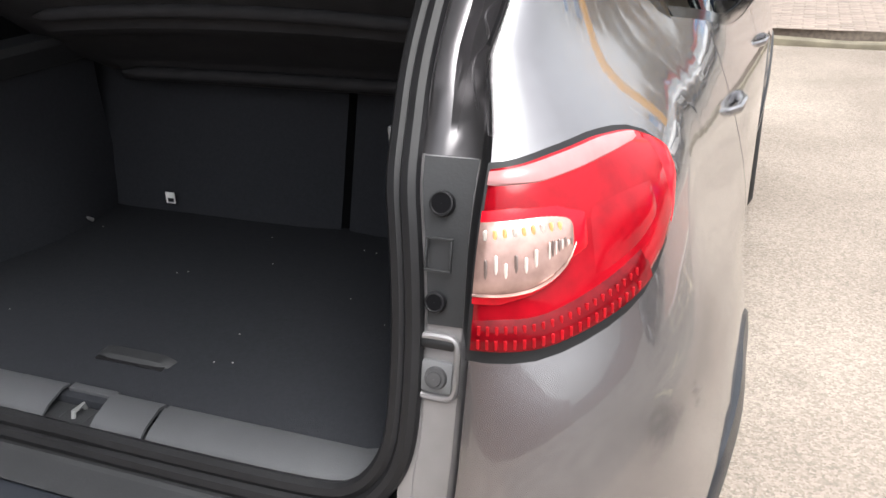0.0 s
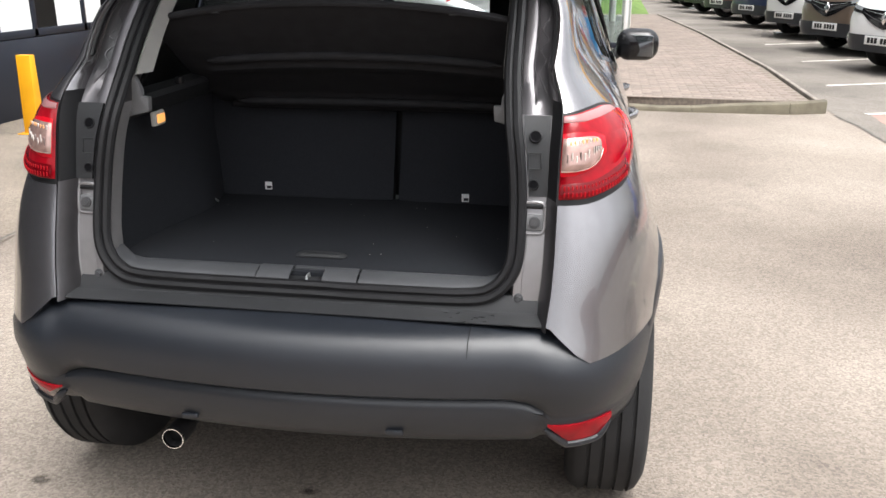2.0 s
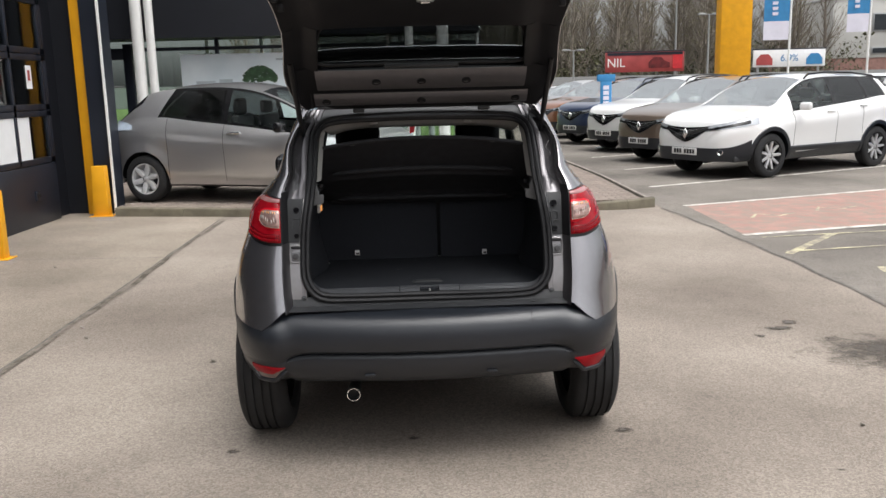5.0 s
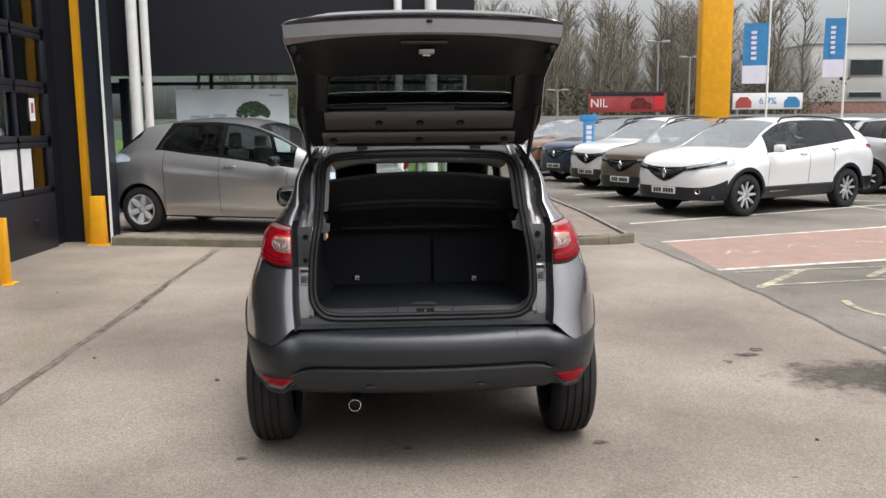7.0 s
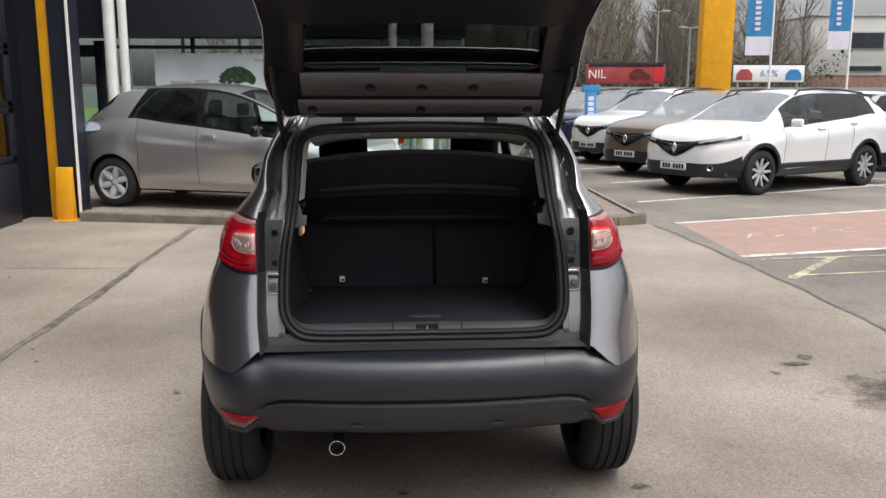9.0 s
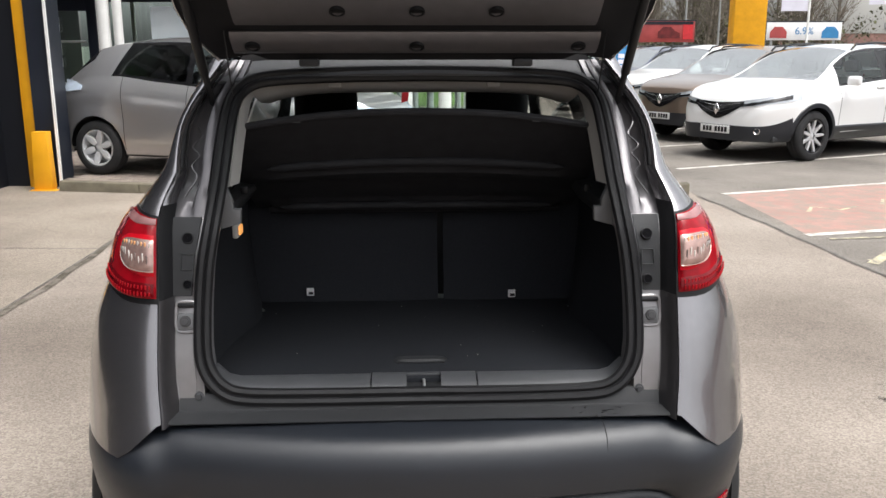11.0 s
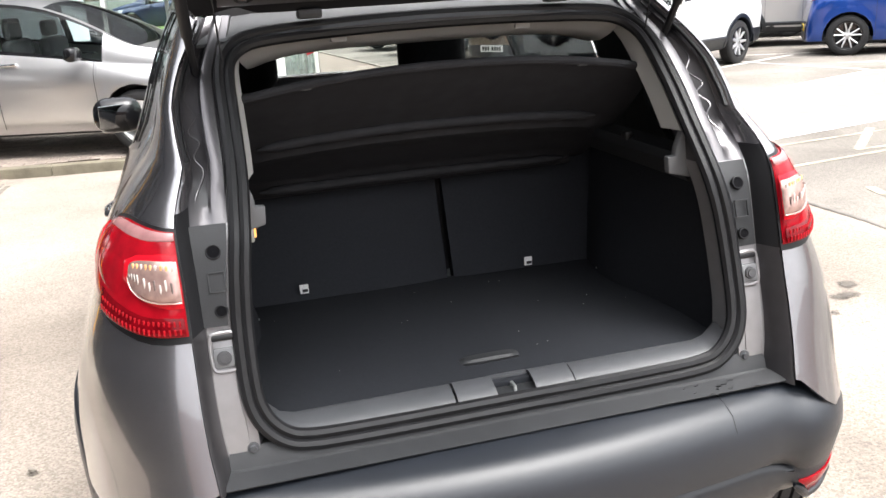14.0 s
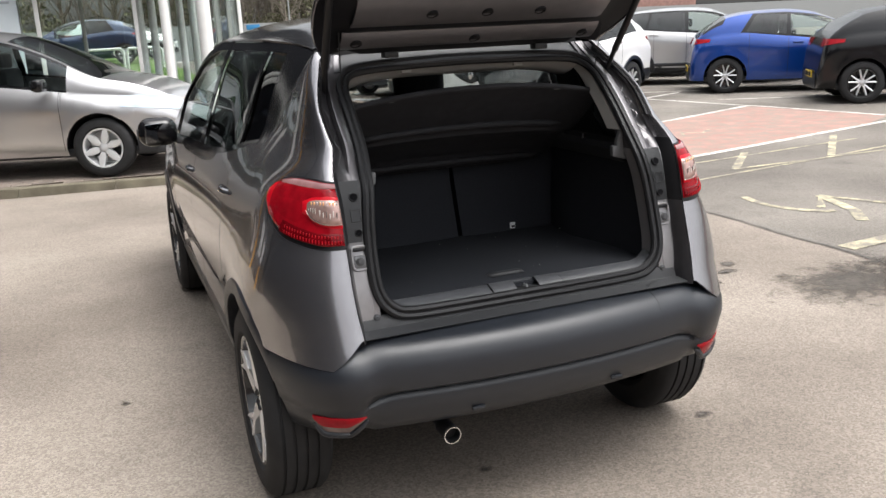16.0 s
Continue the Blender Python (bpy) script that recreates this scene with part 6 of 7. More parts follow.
# bare spring trees
def tree_mesh(seed, h):
    r = random.Random(seed)
    bm, buds = bmesh.new(), bmesh.new()
    t = thing("tree", pose(0, 0, 0), "tall bare tree with the first spring buds", "tree", "boundary trees")
    trunk = [Vector((0, 0, 0))]
    for k in range(9):
        trunk.append(trunk[-1] + Vector((r.uniform(-0.12, 0.12), r.uniform(-0.12, 0.12), h / 9)))
    tube_bm(trunk, [0.17 * (1 - 0.93 * k / 9) for k in range(10)], 6, bm=bm)
    tw = bmesh.new()
    for k in range(46):
        s = r.uniform(0.16, 0.97)
        i = int(s * 9)
        p = trunk[i].lerp(trunk[min(i + 1, 9)], s * 9 - i)
        a, up = r.uniform(0, 6.283), r.uniform(0.6, 1.7)
        ln = h * 0.26 * (1.12 - s) * r.uniform(0.7, 1.3) + 0.35
        d = Vector((math.cos(a), math.sin(a), up)).normalized()
        q = p + d * ln * 0.5 + Vector((0, 0, 0.05))
        e = q + (d + Vector((r.uniform(-0.3, 0.3), r.uniform(-0.3, 0.3), 0.35))).normalized() * ln * 0.5
        tube_bm([p, q, e], [0.045 * (1.1 - s) + 0.014, 0.024, 0.007], 4, bm=tw, caps=False)
        for m in range(6):
            f = r.uniform(0.25, 1)
            b = p.lerp(q, f * 2) if f < 0.5 else q.lerp(e, f * 2 - 1)
            dd = (d + Vector((r.uniform(-0.9, 0.9), r.uniform(-0.9, 0.9), r.uniform(0, 0.9)))).normalized()
            e2 = b + dd * r.uniform(0.35, 0.95)
            tube_bm([b, b.lerp(e2, 0.5) + Vector((0, 0, 0.03)), e2], [0.012, 0.009, 0.004], 3, bm=tw, caps=False)
            for g in range(2):
                c = b.lerp(e2, r.uniform(0.4, 1))
                sz = r.uniform(0.02, 0.06)
                o1, o2 = Vector((r.uniform(-1, 1), r.uniform(-1, 1), r.uniform(-1, 1))).normalized() * sz, Vector((r.uniform(-1, 1), r.uniform(-1, 1), r.uniform(-1, 1))).normalized() * sz
                buds.faces.new([buds.verts.new(c), buds.verts.new(c + o1), buds.verts.new(c + o1 + o2), buds.verts.new(c + o2)])
    part("trunk", bm, BARK, t)
    part("branch_work", tw, BARK, t, kind="stuff")
    part("crown", buds, BUDS, t, kind="stuff")
    return t


kinds = [tree_mesh(11, 8.6), tree_mesh(12, 9.4), tree_mesh(13, 7.6), tree_mesh(14, 10.2)]
spots = []
for k in range(84):
    spots.append((2.0 + 0.285 * k + rg.uniform(-0.4, 0.4), 56 + rg.uniform(-3, 8)))
for k in range(16):
    spots.append((-14 + 1.1 * k + rg.uniform(-0.3, 0.3), 58 + rg.uniform(-3, 6)))
for k, (x, y) in enumerate(spots):
    m = pose(x, y, 0, 0, 0, rg.uniform(0, 360))
    if k < 4:
        kinds[k].matrix_world = m
    else:
        copy_thing(kinds[k % 4], m)
# scrub below the trees
bm = bmesh.new()
for k in range(7000):
    x, y = rg.uniform(-16, 28), 52 + rg.uniform(0, 7)
    z = rg.uniform(0.1, 1) ** 1.4 * (3.2 + 0.9 * math.sin(x * 0.7) + 0.5 * math.sin(x * 2.1))
    sz = rg.uniform(0.05, 0.16)
    for q in range(5):
        o1 = Vector((rg.uniform(-1, 1), rg.uniform(-1, 1), rg.uniform(-1, 1))) * sz
        o2 = Vector((rg.uniform(-1, 1), rg.uniform(-1, 1), rg.uniform(-1, 1))) * sz
        c = Vector((x, y, z)) + Vector((rg.uniform(-1, 1), rg.uniform(-1, 1), rg.uniform(-1, 1))) * 0.35
        bm.faces.new([bm.verts.new(c), bm.verts.new(c + o1), bm.verts.new(c + o1 + o2), bm.verts.new(c + o2)])
tagged(part("hedge", bm, HEDGE, None, "scrubby green hedge under the trees", kind="stuff"), "", "hedge")


# ---- parked cars ----
def paint(name, color, metal=0.3):
    return mat(name, color, rough=0.28, metal=metal, var=0.03, scale=500, coat=1.0)


P_SILVER = paint("silver_taupe_paint", (0.54, 0.535, 0.54), 0.8)
P_WHITE = paint("white_car_paint", (0.74, 0.74, 0.735), 0.0)
P_BROWN = paint("brown_car_paint", (0.20, 0.15, 0.115), 0.6)
P_NAVY = paint("navy_car_paint", (0.02, 0.035, 0.085), 0.4)
P_COPPER = paint("copper_car_paint", (0.30, 0.13, 0.07), 0.6)
P_BLUE = paint("blue_car_paint", (0.003, 0.045, 0.26), 0.45)
P_BLACK = mat("black_car_paint", (0.004, 0.004, 0.005), rough=0.2, var=0.05, scale=500, spec=0.5)
P_GREY = paint("light_grey_car_paint", (0.42, 0.42, 0.42), 0.5)
HEADLAMP = mat("headlamp_lens", (0.40, 0.42, 0.44), rough=0.08, metal=0.5, var=0.12, scale=6, coat=1.0)
LENS_BLUE = mat("pale_blue_lens", (0.48, 0.56, 0.66), rough=0.1, var=0.15, scale=8, coat=1.0)
PLATE_W = mat("white_plate", (0.72, 0.72, 0.70), rough=0.35, var=0.03)
PLATE_Y = mat("yellow_plate", (0.70, 0.50, 0.05), rough=0.35, var=0.03)
HATCH = dict(L=4.08, W=0.865, H=1.56, roh=0.62, wb=2.588, r=0.31, sill=0.24, style="cover",
             roof=((0, 0.55), (0.03, 0.76), (0.10, 0.96), (0.22, 1.09), (0.36, 1.20), (0.52, 1.355), (0.66, 1.468), (0.80, 1.50), (1.2, 1.545), (1.6, 1.555), (2.0, 1.53), (2.3, 1.465), (2.7, 1.30), (3.2, 1.04), (3.45, 0.99), (3.8, 0.87), (4.0, 0.72), (4.08, 0.52)),
             belt=((0, 0.52), (0.10, 0.90), (0.30, 1.04), (0.55, 1.10), (0.9, 1.115), (1.4, 1.06), (1.9, 1.01), (3.0, 0.875), (3.7, 0.80), (4.0, 0.62), (4.08, 0.46)),
             lean=((0, 0), (0.45, 0.12), (0.87, 0.20), (1.4, 0.09), (1.85, 0), (4.08, 0)),
             glass=((0.87, 1.80), (1.88, 2.90)), screen=(2.28, 3.22), back=(0.18, 0.50), dark=1)
CLIO = dict(HATCH, L=4.06, W=0.86, H=1.48, wb=2.589, r=0.325, style="five",
            roof=((0, 0.55), (0.03, 0.80), (0.12, 1.02), (0.28, 1.17), (0.48, 1.32), (0.70, 1.42), (1.1, 1.475), (1.6, 1.49), (2.1, 1.44), (2.65, 1.24), (3.1, 1.00), (3.4, 0.94), (3.8, 0.82), (4.0, 0.68), (4.06, 0.5)),
            belt=((0, 0.50), (0.10, 0.94), (0.4, 1.06), (0.9, 1.09), (1.3, 1.05), (2.2, 0.95), (3.0, 0.87), (3.7, 0.76), (4.0, 0.58), (4.06, 0.44)),
            lean=((0, 0), (0.45, 0.14), (0.95, 0.22), (1.4, 0.10), (1.8, 0), (4.06, 0)), glass=((0.95, 1.66), (1.74, 2.7)), screen=(2.22, 3.05), back=(0.16, 0.46))
SUV = dict(HATCH, L=4.45, W=0.915, H=1.61, roh=0.87, wb=2.646, r=0.345, sill=0.30, style="star",
           roof=((0, 0.62), (0.03, 0.90), (0.10, 1.10), (0.25, 1.24), (0.45, 1.40), (0.68, 1.515), (1.1, 1.575), (1.7, 1.605), (2.1, 1.60), (2.5, 1.55), (2.9, 1.38), (3.35, 1.12), (3.6, 1.08), (4.0, 1.02), (4.25, 0.955), (4.38, 0.86), (4.45, 0.68)),
           belt=((0, 0.58), (0.10, 1.02), (0.35, 1.16), (0.7, 1.20), (1.2, 1.15), (1.9, 1.09), (2.6, 1.035), (3.3, 0.99), (4.0, 0.93), (4.27, 0.85), (4.39, 0.75), (4.45, 0.6)),
           lean=((0, 0), (0.4, 0.14), (0.8, 0.18), (1.3, 0.06), (1.8, 0), (4.45, 0)), glass=((0.70, 1.10), (1.16, 1.93), (2.0, 2.98)), screen=(2.5, 3.4), back=(0.14, 0.48))
DUSTER = dict(SUV, L=4.34, W=0.90, H=1.66, wb=2.67, roh=0.82, r=0.34, style="plain",
              roof=((0, 0.62), (0.03, 0.95), (0.10, 1.2), (0.3, 1.43), (0.55, 1.57), (1.2, 1.64), (1.9, 1.65), (2.35, 1.59), (2.7, 1.42), (3.1, 1.17), (3.35, 1.12), (3.9, 1.05), (4.16, 0.99), (4.28, 0.89), (4.34, 0.70)),
              belt=((0, 0.58), (0.10, 1.06), (0.5, 1.14), (1.4, 1.10), (2.4, 1.06), (3.2, 1.02), (3.9, 0.96), (4.18, 0.88), (4.28, 0.78), (4.34, 0.62)),
              lean=((0, 0), (0.4, 0.08), (0.9, 0.06), (1.5, 0), (4.34, 0)), glass=((0.45, 0.95), (1.02, 1.85), (1.92, 2.85)), screen=(2.38, 3.15), back=(0.12, 0.40))


def parked_car(name, spec, body, m, label, plate="front", clad=False, face=ALLOY, group="parked cars", rails=False):
    """A closed car: y forward from its tail, origin on the ground below the tail."""
    L, W, r, sill = spec["L"], spec["W"], spec["r"], spec["sill"]
    ax = (spec["roh"], spec["roh"] + spec["wb"])
    R = r + 0.055
    top, belt, lean = spline(*spec["roof"]), spline(*spec["belt"]), spline(*spec["lean"])
    pf = spline((0, 0.80), (0.04, 0.90), (0.15, 0.955), (0.5, 0.99), (1.0, 1), (L - 1.2, 1), (L - 0.6, 0.965), (L - 0.25, 0.86), (L - 0.06, 0.70), (L, 0.52))
    shape = spline((0, 0.905), (0.10, 0.95), (0.25, 0.968), (0.45, 0.980), (0.62, 0.993), (0.74, 1.0), (0.82, 0.99), (0.92, 0.955), (1.0, 0.912))

    def side(y, z):
        b = belt(y)
        f = clamp((z - sill) / max(b - sill, 0.05))
        out = 0.0
        for a in ax:
            d = math.hypot(y - a, z - r) - R
            out = max(out, math.exp(-(d / 0.09) ** 2))
        return W * pf(y) * shape(f) + 0.02 * out

    def arch(y):
        z = sill
        for a in ax:
            d = R * R - (y - a) ** 2
            if d > 0:
                z = max(z, r + math.sqrt(d))
        return z

    def rail(y):
        b, t = belt(y), top(y)
        return b + (t - b) * 0.87

    def rail_x(y):
        b, t = belt(y), top(y)
        return max(0.12, side(y, b) - 0.46 * (rail(y) - b) - 0.01)

    ys = sorted({round(v, 3) for v in [0, 0.03, 0.08, 0.15, 0.25, L - 0.03, L - 0.08, L - 0.15, L] + lin(0.35, L - 0.25, 22) + [a + R * c for a in ax for c in (-1.0, -0.995, -0.96, -0.85, -0.65, -0.35, 0, 0.35, 0.65, 0.85, 0.96, 0.995, 1.0)] + [v for g in spec["glass"] for v in g] + list(spec["screen"]) + list(spec["back"])})
    ys = [y for y in ys if 0 <= y <= L]
    car = thing(name, m, label, "car", group)
    lower = []
    for y in ys:
        z0, b = min(arch(y), belt(y) - 0.02), belt(y)
        lower.append([Vector((side(y, z), y, z)) for z in (z0 + (b - z0) * s for s in lin(0, 1, 10))])
    bm = bmesh.new()
    sheet(bm, lower)
    sheet(bm, mirror_x(lower))

    def inside(y, spans):
        return any(a - 0.001 <= y <= b + 0.001 for a, b in spans)

    up, roof = {}, {}
    for y in ys:
        y2 = y + lean(y)
        b, rz, sx, rx = belt(y), rail(y2), side(y, belt(y)), rail_x(y2)
        up[y] = [Vector((sx + (rx - sx) * t + 0.018 * math.sin(math.pi * t), y + (y2 - y) * t, b + (rz - b) * t)) for t in (0, 0.07, 0.35, 0.65, 0.93, 1.0)]
        roof[y] = [Vector((rx * u, y2, rz + (top(y2) - rz) * (1 - abs(u) ** 2.4))) for u in (1, 0.93, 0.75, 0.5, 0.25, 0, -0.25, -0.5, -0.75, -0.93, -1)]
    pill, pill2 = bmesh.new(), bmesh.new()
    for a, b in zip(ys[:-1], ys[1:]):
        mid = (a + b) / 2
        cabin = spec["glass"][0][0] - 0.05 < mid < spec["glass"][-1][1] + 0.02
        if inside(mid, spec["glass"]):
            for k in ((0, 1), (4, 5)):
                rows = [up[a][k[0]:k[1] + 1], up[b][k[0]:k[1] + 1]]
                sheet(pill, rows)
                sheet(pill2, mirror_x(rows))
        else:
            cut = 4 if inside(mid, (spec["back"],)) else 6
            sheet(pill if cabin else bm, [up[a][:cut], up[b][:cut]])
            sheet(pill2 if cabin else bm, mirror_x([up[a][:cut], up[b][:cut]]))
        if inside(mid, (spec["screen"], spec["back"])):
            rear = inside(mid, (spec["back"],))
            for sl in ((0, 2), (9, 11)):
                sheet((pill if sl[0] == 0 else pill2) if rear else bm, [roof[a][sl[0]:sl[1]], roof[b][sl[0]:sl[1]]])
            if rear:
                sheet(pill, [up[a][3:], up[b][3:]])
                sheet(pill2, mirror_x([up[a][3:], up[b][3:]]))
        else:
            sheet(bm, [roof[a], roof[b]])
    for y in (0, L):
        ring = lower[0 if y == 0 else -1] + up[y][1:] + roof[y][1:6]
        ring = ring + [Vector((-p.x, p.y, p.z)) for p in ring[-2::-1]]
        try:
            bm.faces.new([bm.verts.new(p) for p in ring])
        except ValueError:
            pass
    bmesh.ops.remove_doubles(bm, verts=bm.verts, dist=0.0005)
    bmesh.ops.recalc_face_normals(bm, faces=bm.faces)
    skin = BVHTree.FromBMesh(bm)
    part("body", bm, body, car)
    for pl in (pill, pill2):
        bmesh.ops.remove_doubles(pl, verts=pl.verts, dist=0.0005)
        bmesh.ops.recalc_face_normals(pl, faces=pl.faces)
        part("window_frame", pl, BLACK_GLOSS, car, "black window pillars and frames")
    for g0, g1 in spec["glass"]:
        rows = [[p - Vector((0.006, 0, 0)) for p in up[y][1:5]] for y in ys if g0 - 0.001 <= y <= g1 + 0.001]
        gm = GLASS_DARK if spec["dark"] and g1 < 2.0 else GLASS
        two_sides("side_window", rows, 0.003, gm, car)
    for nm, (a, b) in (("windscreen", spec["screen"]), ("rear_window", spec["back"])):
        rows = [roof[y][1:10] for y in ys if a - 0.001 <= y <= b + 0.001]
        part(nm, slab(rows, 0.004), GLASS_SCREEN if nm == "windscreen" else GLASS_DARK, car)
    def patch(p0, p1, ang, lo, hi, off, nu, nz):
        """A patch laid on the body: from p0 to p1 in plan, pressed on along the angle (0: from the front)."""
        d = Vector((math.sin(radians(ang)), math.cos(radians(ang)), 0))
        out = []
        for i in range(nu):
            q = i / (nu - 1)
            x, y = p0[0] + (p1[0] - p0[0]) * q, p0[1] + (p1[1] - p0[1]) * q
            row, last = [], None
            for z in lin(lo(q), hi(q), nz):
                hit = skin.ray_cast(Vector((x, y, z)) + d * 1.5, -d, 2.6)[0]
                last = (hit + d * off) if hit else Vector((x, y, z)) if last is None else Vector((last.x, last.y, z))
                row.append(last)
            out.append(row)
        return out

    part("floor_pan", box_bm((W * 1.7, L - 0.5, 0.10), (0, L / 2, sill + 0.02), 0.03), PLASTIC, car)
    part("interior", box_bm((W * 1.5, L * 0.62, 0.35), (0, L * 0.40, sill + 0.38), 0.08), SEAT, car)
    part("dashboard", box_bm((W * 1.5, 0.5, 0.2), (0, spec["screen"][1] - 0.25, belt(spec["screen"][1]) - 0.16), 0.06), PLASTIC, car)
    for s in (-1, 1):
        for y in (spec["screen"][0] - 0.42, 1.45):
            st = part("seat", box_bm((0.46, 0.14, 0.55), (s * 0.36, y, 0.85), 0.06), SEAT, car)
            part("headrest", box_bm((0.26, 0.09, 0.17), (s * 0.36, y - 0.03, belt(y) + 0.20), 0.04), SEAT, st)
        for a in ax:
            rows = [[Vector((s * x, a + (R + 0.01) * math.cos(q), r + (R + 0.01) * math.sin(q))) for x in (W - 0.32, W - 0.05)] for q in lin(0, math.pi, 14)]
            part("wheel_house", slab(rows, 0.004), RUBBER, car)
            wheel_parts(car, s * (W - 0.115), a, r, 0.205, s, spec["style"], face)
        if clad:
            for a in ax:
                rows = []
                for q in lin(-8, 188, 22):
                    c, sn = math.cos(radians(q)), math.sin(radians(q))
                    rows.append([Vector((s * (side(a + rad * c, max(sill, r + rad * sn)) + o), a + rad * c, r + rad * sn)) for rad, o in ((R - 0.01, -0.04), (R - 0.01, 0.008), (R + 0.045, 0.012), (R + 0.055, 0.0))])
                part("arch_cladding", slab(rows, 0.004), BUMPER, car)
            rows = [[Vector((s * (side(y, z) + o), y, z)) for z, o in ((sill - 0.04, -0.05), (sill, 0.008), (sill + 0.15, 0.010), (sill + 0.17, 0.0))] for y in lin(ax[0] + R, ax[1] - R, 10)]
            part("sill_cladding", slab(rows, 0.004), BUMPER, car)
        # lamps, laid on the body
        hz = belt(L - 0.45)
        rows = patch((s * W * 0.30, L), (s * W * 0.99, L - 0.62), 42 * s, lambda q: hz - 0.20 + 0.11 * q, lambda q: hz - 0.135 + 0.20 * q - 0.055 * q * q + (0.05 if spec is HATCH else 0.0) * math.sin(math.pi * q), 0.006, 12, 6)
        hlamp = part("headlamp", slab(rows, 0.006 * s), LENS_BLUE if spec is HATCH else HEADLAMP, car, "clear headlamp")
        rows = patch((s * W * 0.36, L), (s * W * 0.93, L - 0.50), 42 * s, lambda q: hz - 0.190 + 0.115 * q, lambda q: hz - 0.165 + 0.145 * q, 0.016, 10, 4)
        if spec is not HATCH:
            part("lamp_inner", slab(rows, 0.003 * s), BLACK_GLOSS, hlamp)
        tz = belt(0.45)
        rows = patch((s * W * 0.58, 0.0), (s * W * 0.99, 0.46 if spec is HATCH else 0.30), (180 - (60 if spec is HATCH else 48)) * s, lambda q: tz - 0.19 + 0.07 * q, lambda q: tz - 0.06 - 0.01 * q + (0.06 if spec is HATCH else 0.0) * math.sin(math.pi * q), 0.007, 10, 6)
        part("tail_lamp", slab(rows, -0.006 * s), LENS_RED if spec is not HATCH else LENS_BLUE, car, "red tail lamp" if spec is not HATCH else "pale blue clear tail lamp")
        mr = part("door_mirror", box_bm((0.19, 0.11, 0.13), (s * (W + 0.08), spec["screen"][1] - 0.52, belt(spec["screen"][1] - 0.5) + 0.07), 0.04, seg=3), body if body in (P_WHITE, P_BLUE) else BLACK_GLOSS, car)
        part("mirror_glass", box_bm((0.14, 0.005, 0.09), (s * (W + 0.08), spec["screen"][1] - 0.578, belt(spec["screen"][1] - 0.5) + 0.07), 0.01), DARK_PANE, mr)
        for y in (spec["glass"][-2][0] + 0.12, spec["glass"][-1][0] + 0.12) if spec["style"] in ("star", "plain") else (spec["glass"][-1][0] + 0.12,):
            z = belt(y) - 0.09
            part("door_handle", box_bm((0.035, 0.18, 0.03), (s * (side(y, z) + 0.012), y, z), 0.012, seg=2), body if spec is not HATCH else CHROME, car)
        if rails:
            part("roof_rail", tube_bm([(s * (rail_x(y) - 0.03), y, top(y) + (0.004 if 0.75 < y < 2.4 else -0.05)) for y in (0.70, 0.78, 1.3, 1.9, 2.35, 2.45)], 0.017, 8), BLACK_GLOSS if body != P_SILVER else STEEL, car)
        # shut lines of the doors
        for y in (spec["glass"][-2][0] - 0.03, spec["glass"][-1][0] - 0.04, spec["glass"][-1][1] + 0.02):
            y = max(y, ax[0] + R + 0.02)
            y = min(y, ax[1] - R - 0.02)
            line = [(s * (side(y, z) + 0.0005), y, z) for z in lin(sill + 0.06, belt(y), 9)]
            part("door_joint", tube_bm(line, 0.0035, 4), RUBBER, car)
        fd = Vector((s * math.sin(radians(30)), math.cos(radians(30)), 0))
        fh = skin.ray_cast(Vector((s * W * 0.66, L - 0.15, sill + 0.13)) + fd * 1.5, -fd, 2.6)[0]
        if fh:
            fm = Matrix.Translation(fh + fd * 0.014) @ Vector((1, 0, 0)).rotation_difference(fd).to_matrix().to_4x4()
            fog = part("fog_lamp", lathe_bm([(0.030, 0.004), (0.036, 0.010), (0.046, 0.008), (0.050, -0.02)], 18, fm), CHROME if clad else BLACK_GLOSS, car)
            part("fog_lens", lathe_bm([(0.0005, 0.006), (0.032, 0.004)], 16, fm), DARK_PANE, fog)
        if clad:
            rows = patch((s * W * 0.40, 0.0), (s * W, 0.45), (180 - 40) * s, lambda q: sill + 0.01, lambda q: sill + 0.24, 0.010, 12, 5)
            part("rear_bumper_corner", slab(rows, -0.006 * s), BUMPER, car)
    # front: grille, intake, emblem, plate
    gz = belt(L - 0.45) - 0.11
    rows = patch((-W * 0.47, L), (W * 0.47, L), 0, lambda q: gz - 0.05 - 0.20 * (1 - abs(2 * q - 1) ** 1.4), lambda q: gz - 0.005 - 0.02 * (1 - abs(2 * q - 1)), 0.006, 17, 6)
    if spec is not HATCH:
        gr = part("grille", slab(rows, 0.006), BLACK_GLOSS, car, "black grille")
        for k in (2, 4):
            part("grille_bar", tube_bm([r[k] + Vector((0, 0.006, 0)) for r in rows[1:-1]], 0.006, 6), CHROME if k == 4 else PLASTIC, gr)
        ec = rows[8][3]
        part("emblem", prism_bm([(0, -0.085), (0.058, 0), (0, 0.085), (-0.058, 0)], 0.02, pose(0, ec.y + 0.005, ec.z), 0.004), CHROME, gr)
    wrap, drop = [L - v for v in (0.52, 0.42, 0.32, 0.24, 0.17, 0.11, 0.06, 0.03, 0.0)], 0.19 if clad else 0.12
    right = [[Vector((side(y, z) + 0.010, y + 0.010, z)) for z in lin(sill - 0.015, sill + drop + 0.12 * ((L - y) / 0.52) ** 2, 5)] for y in wrap]
    rows = right + [[Vector((p.x * f, p.y, p.z)) for p in right[-1]] for f in (0.6, 0.2, -0.2, -0.6)] + mirror_x(right)[::-1]
    part("lower_bumper", slab(rows, 0.006), BUMPER, car, "black lower bumper")
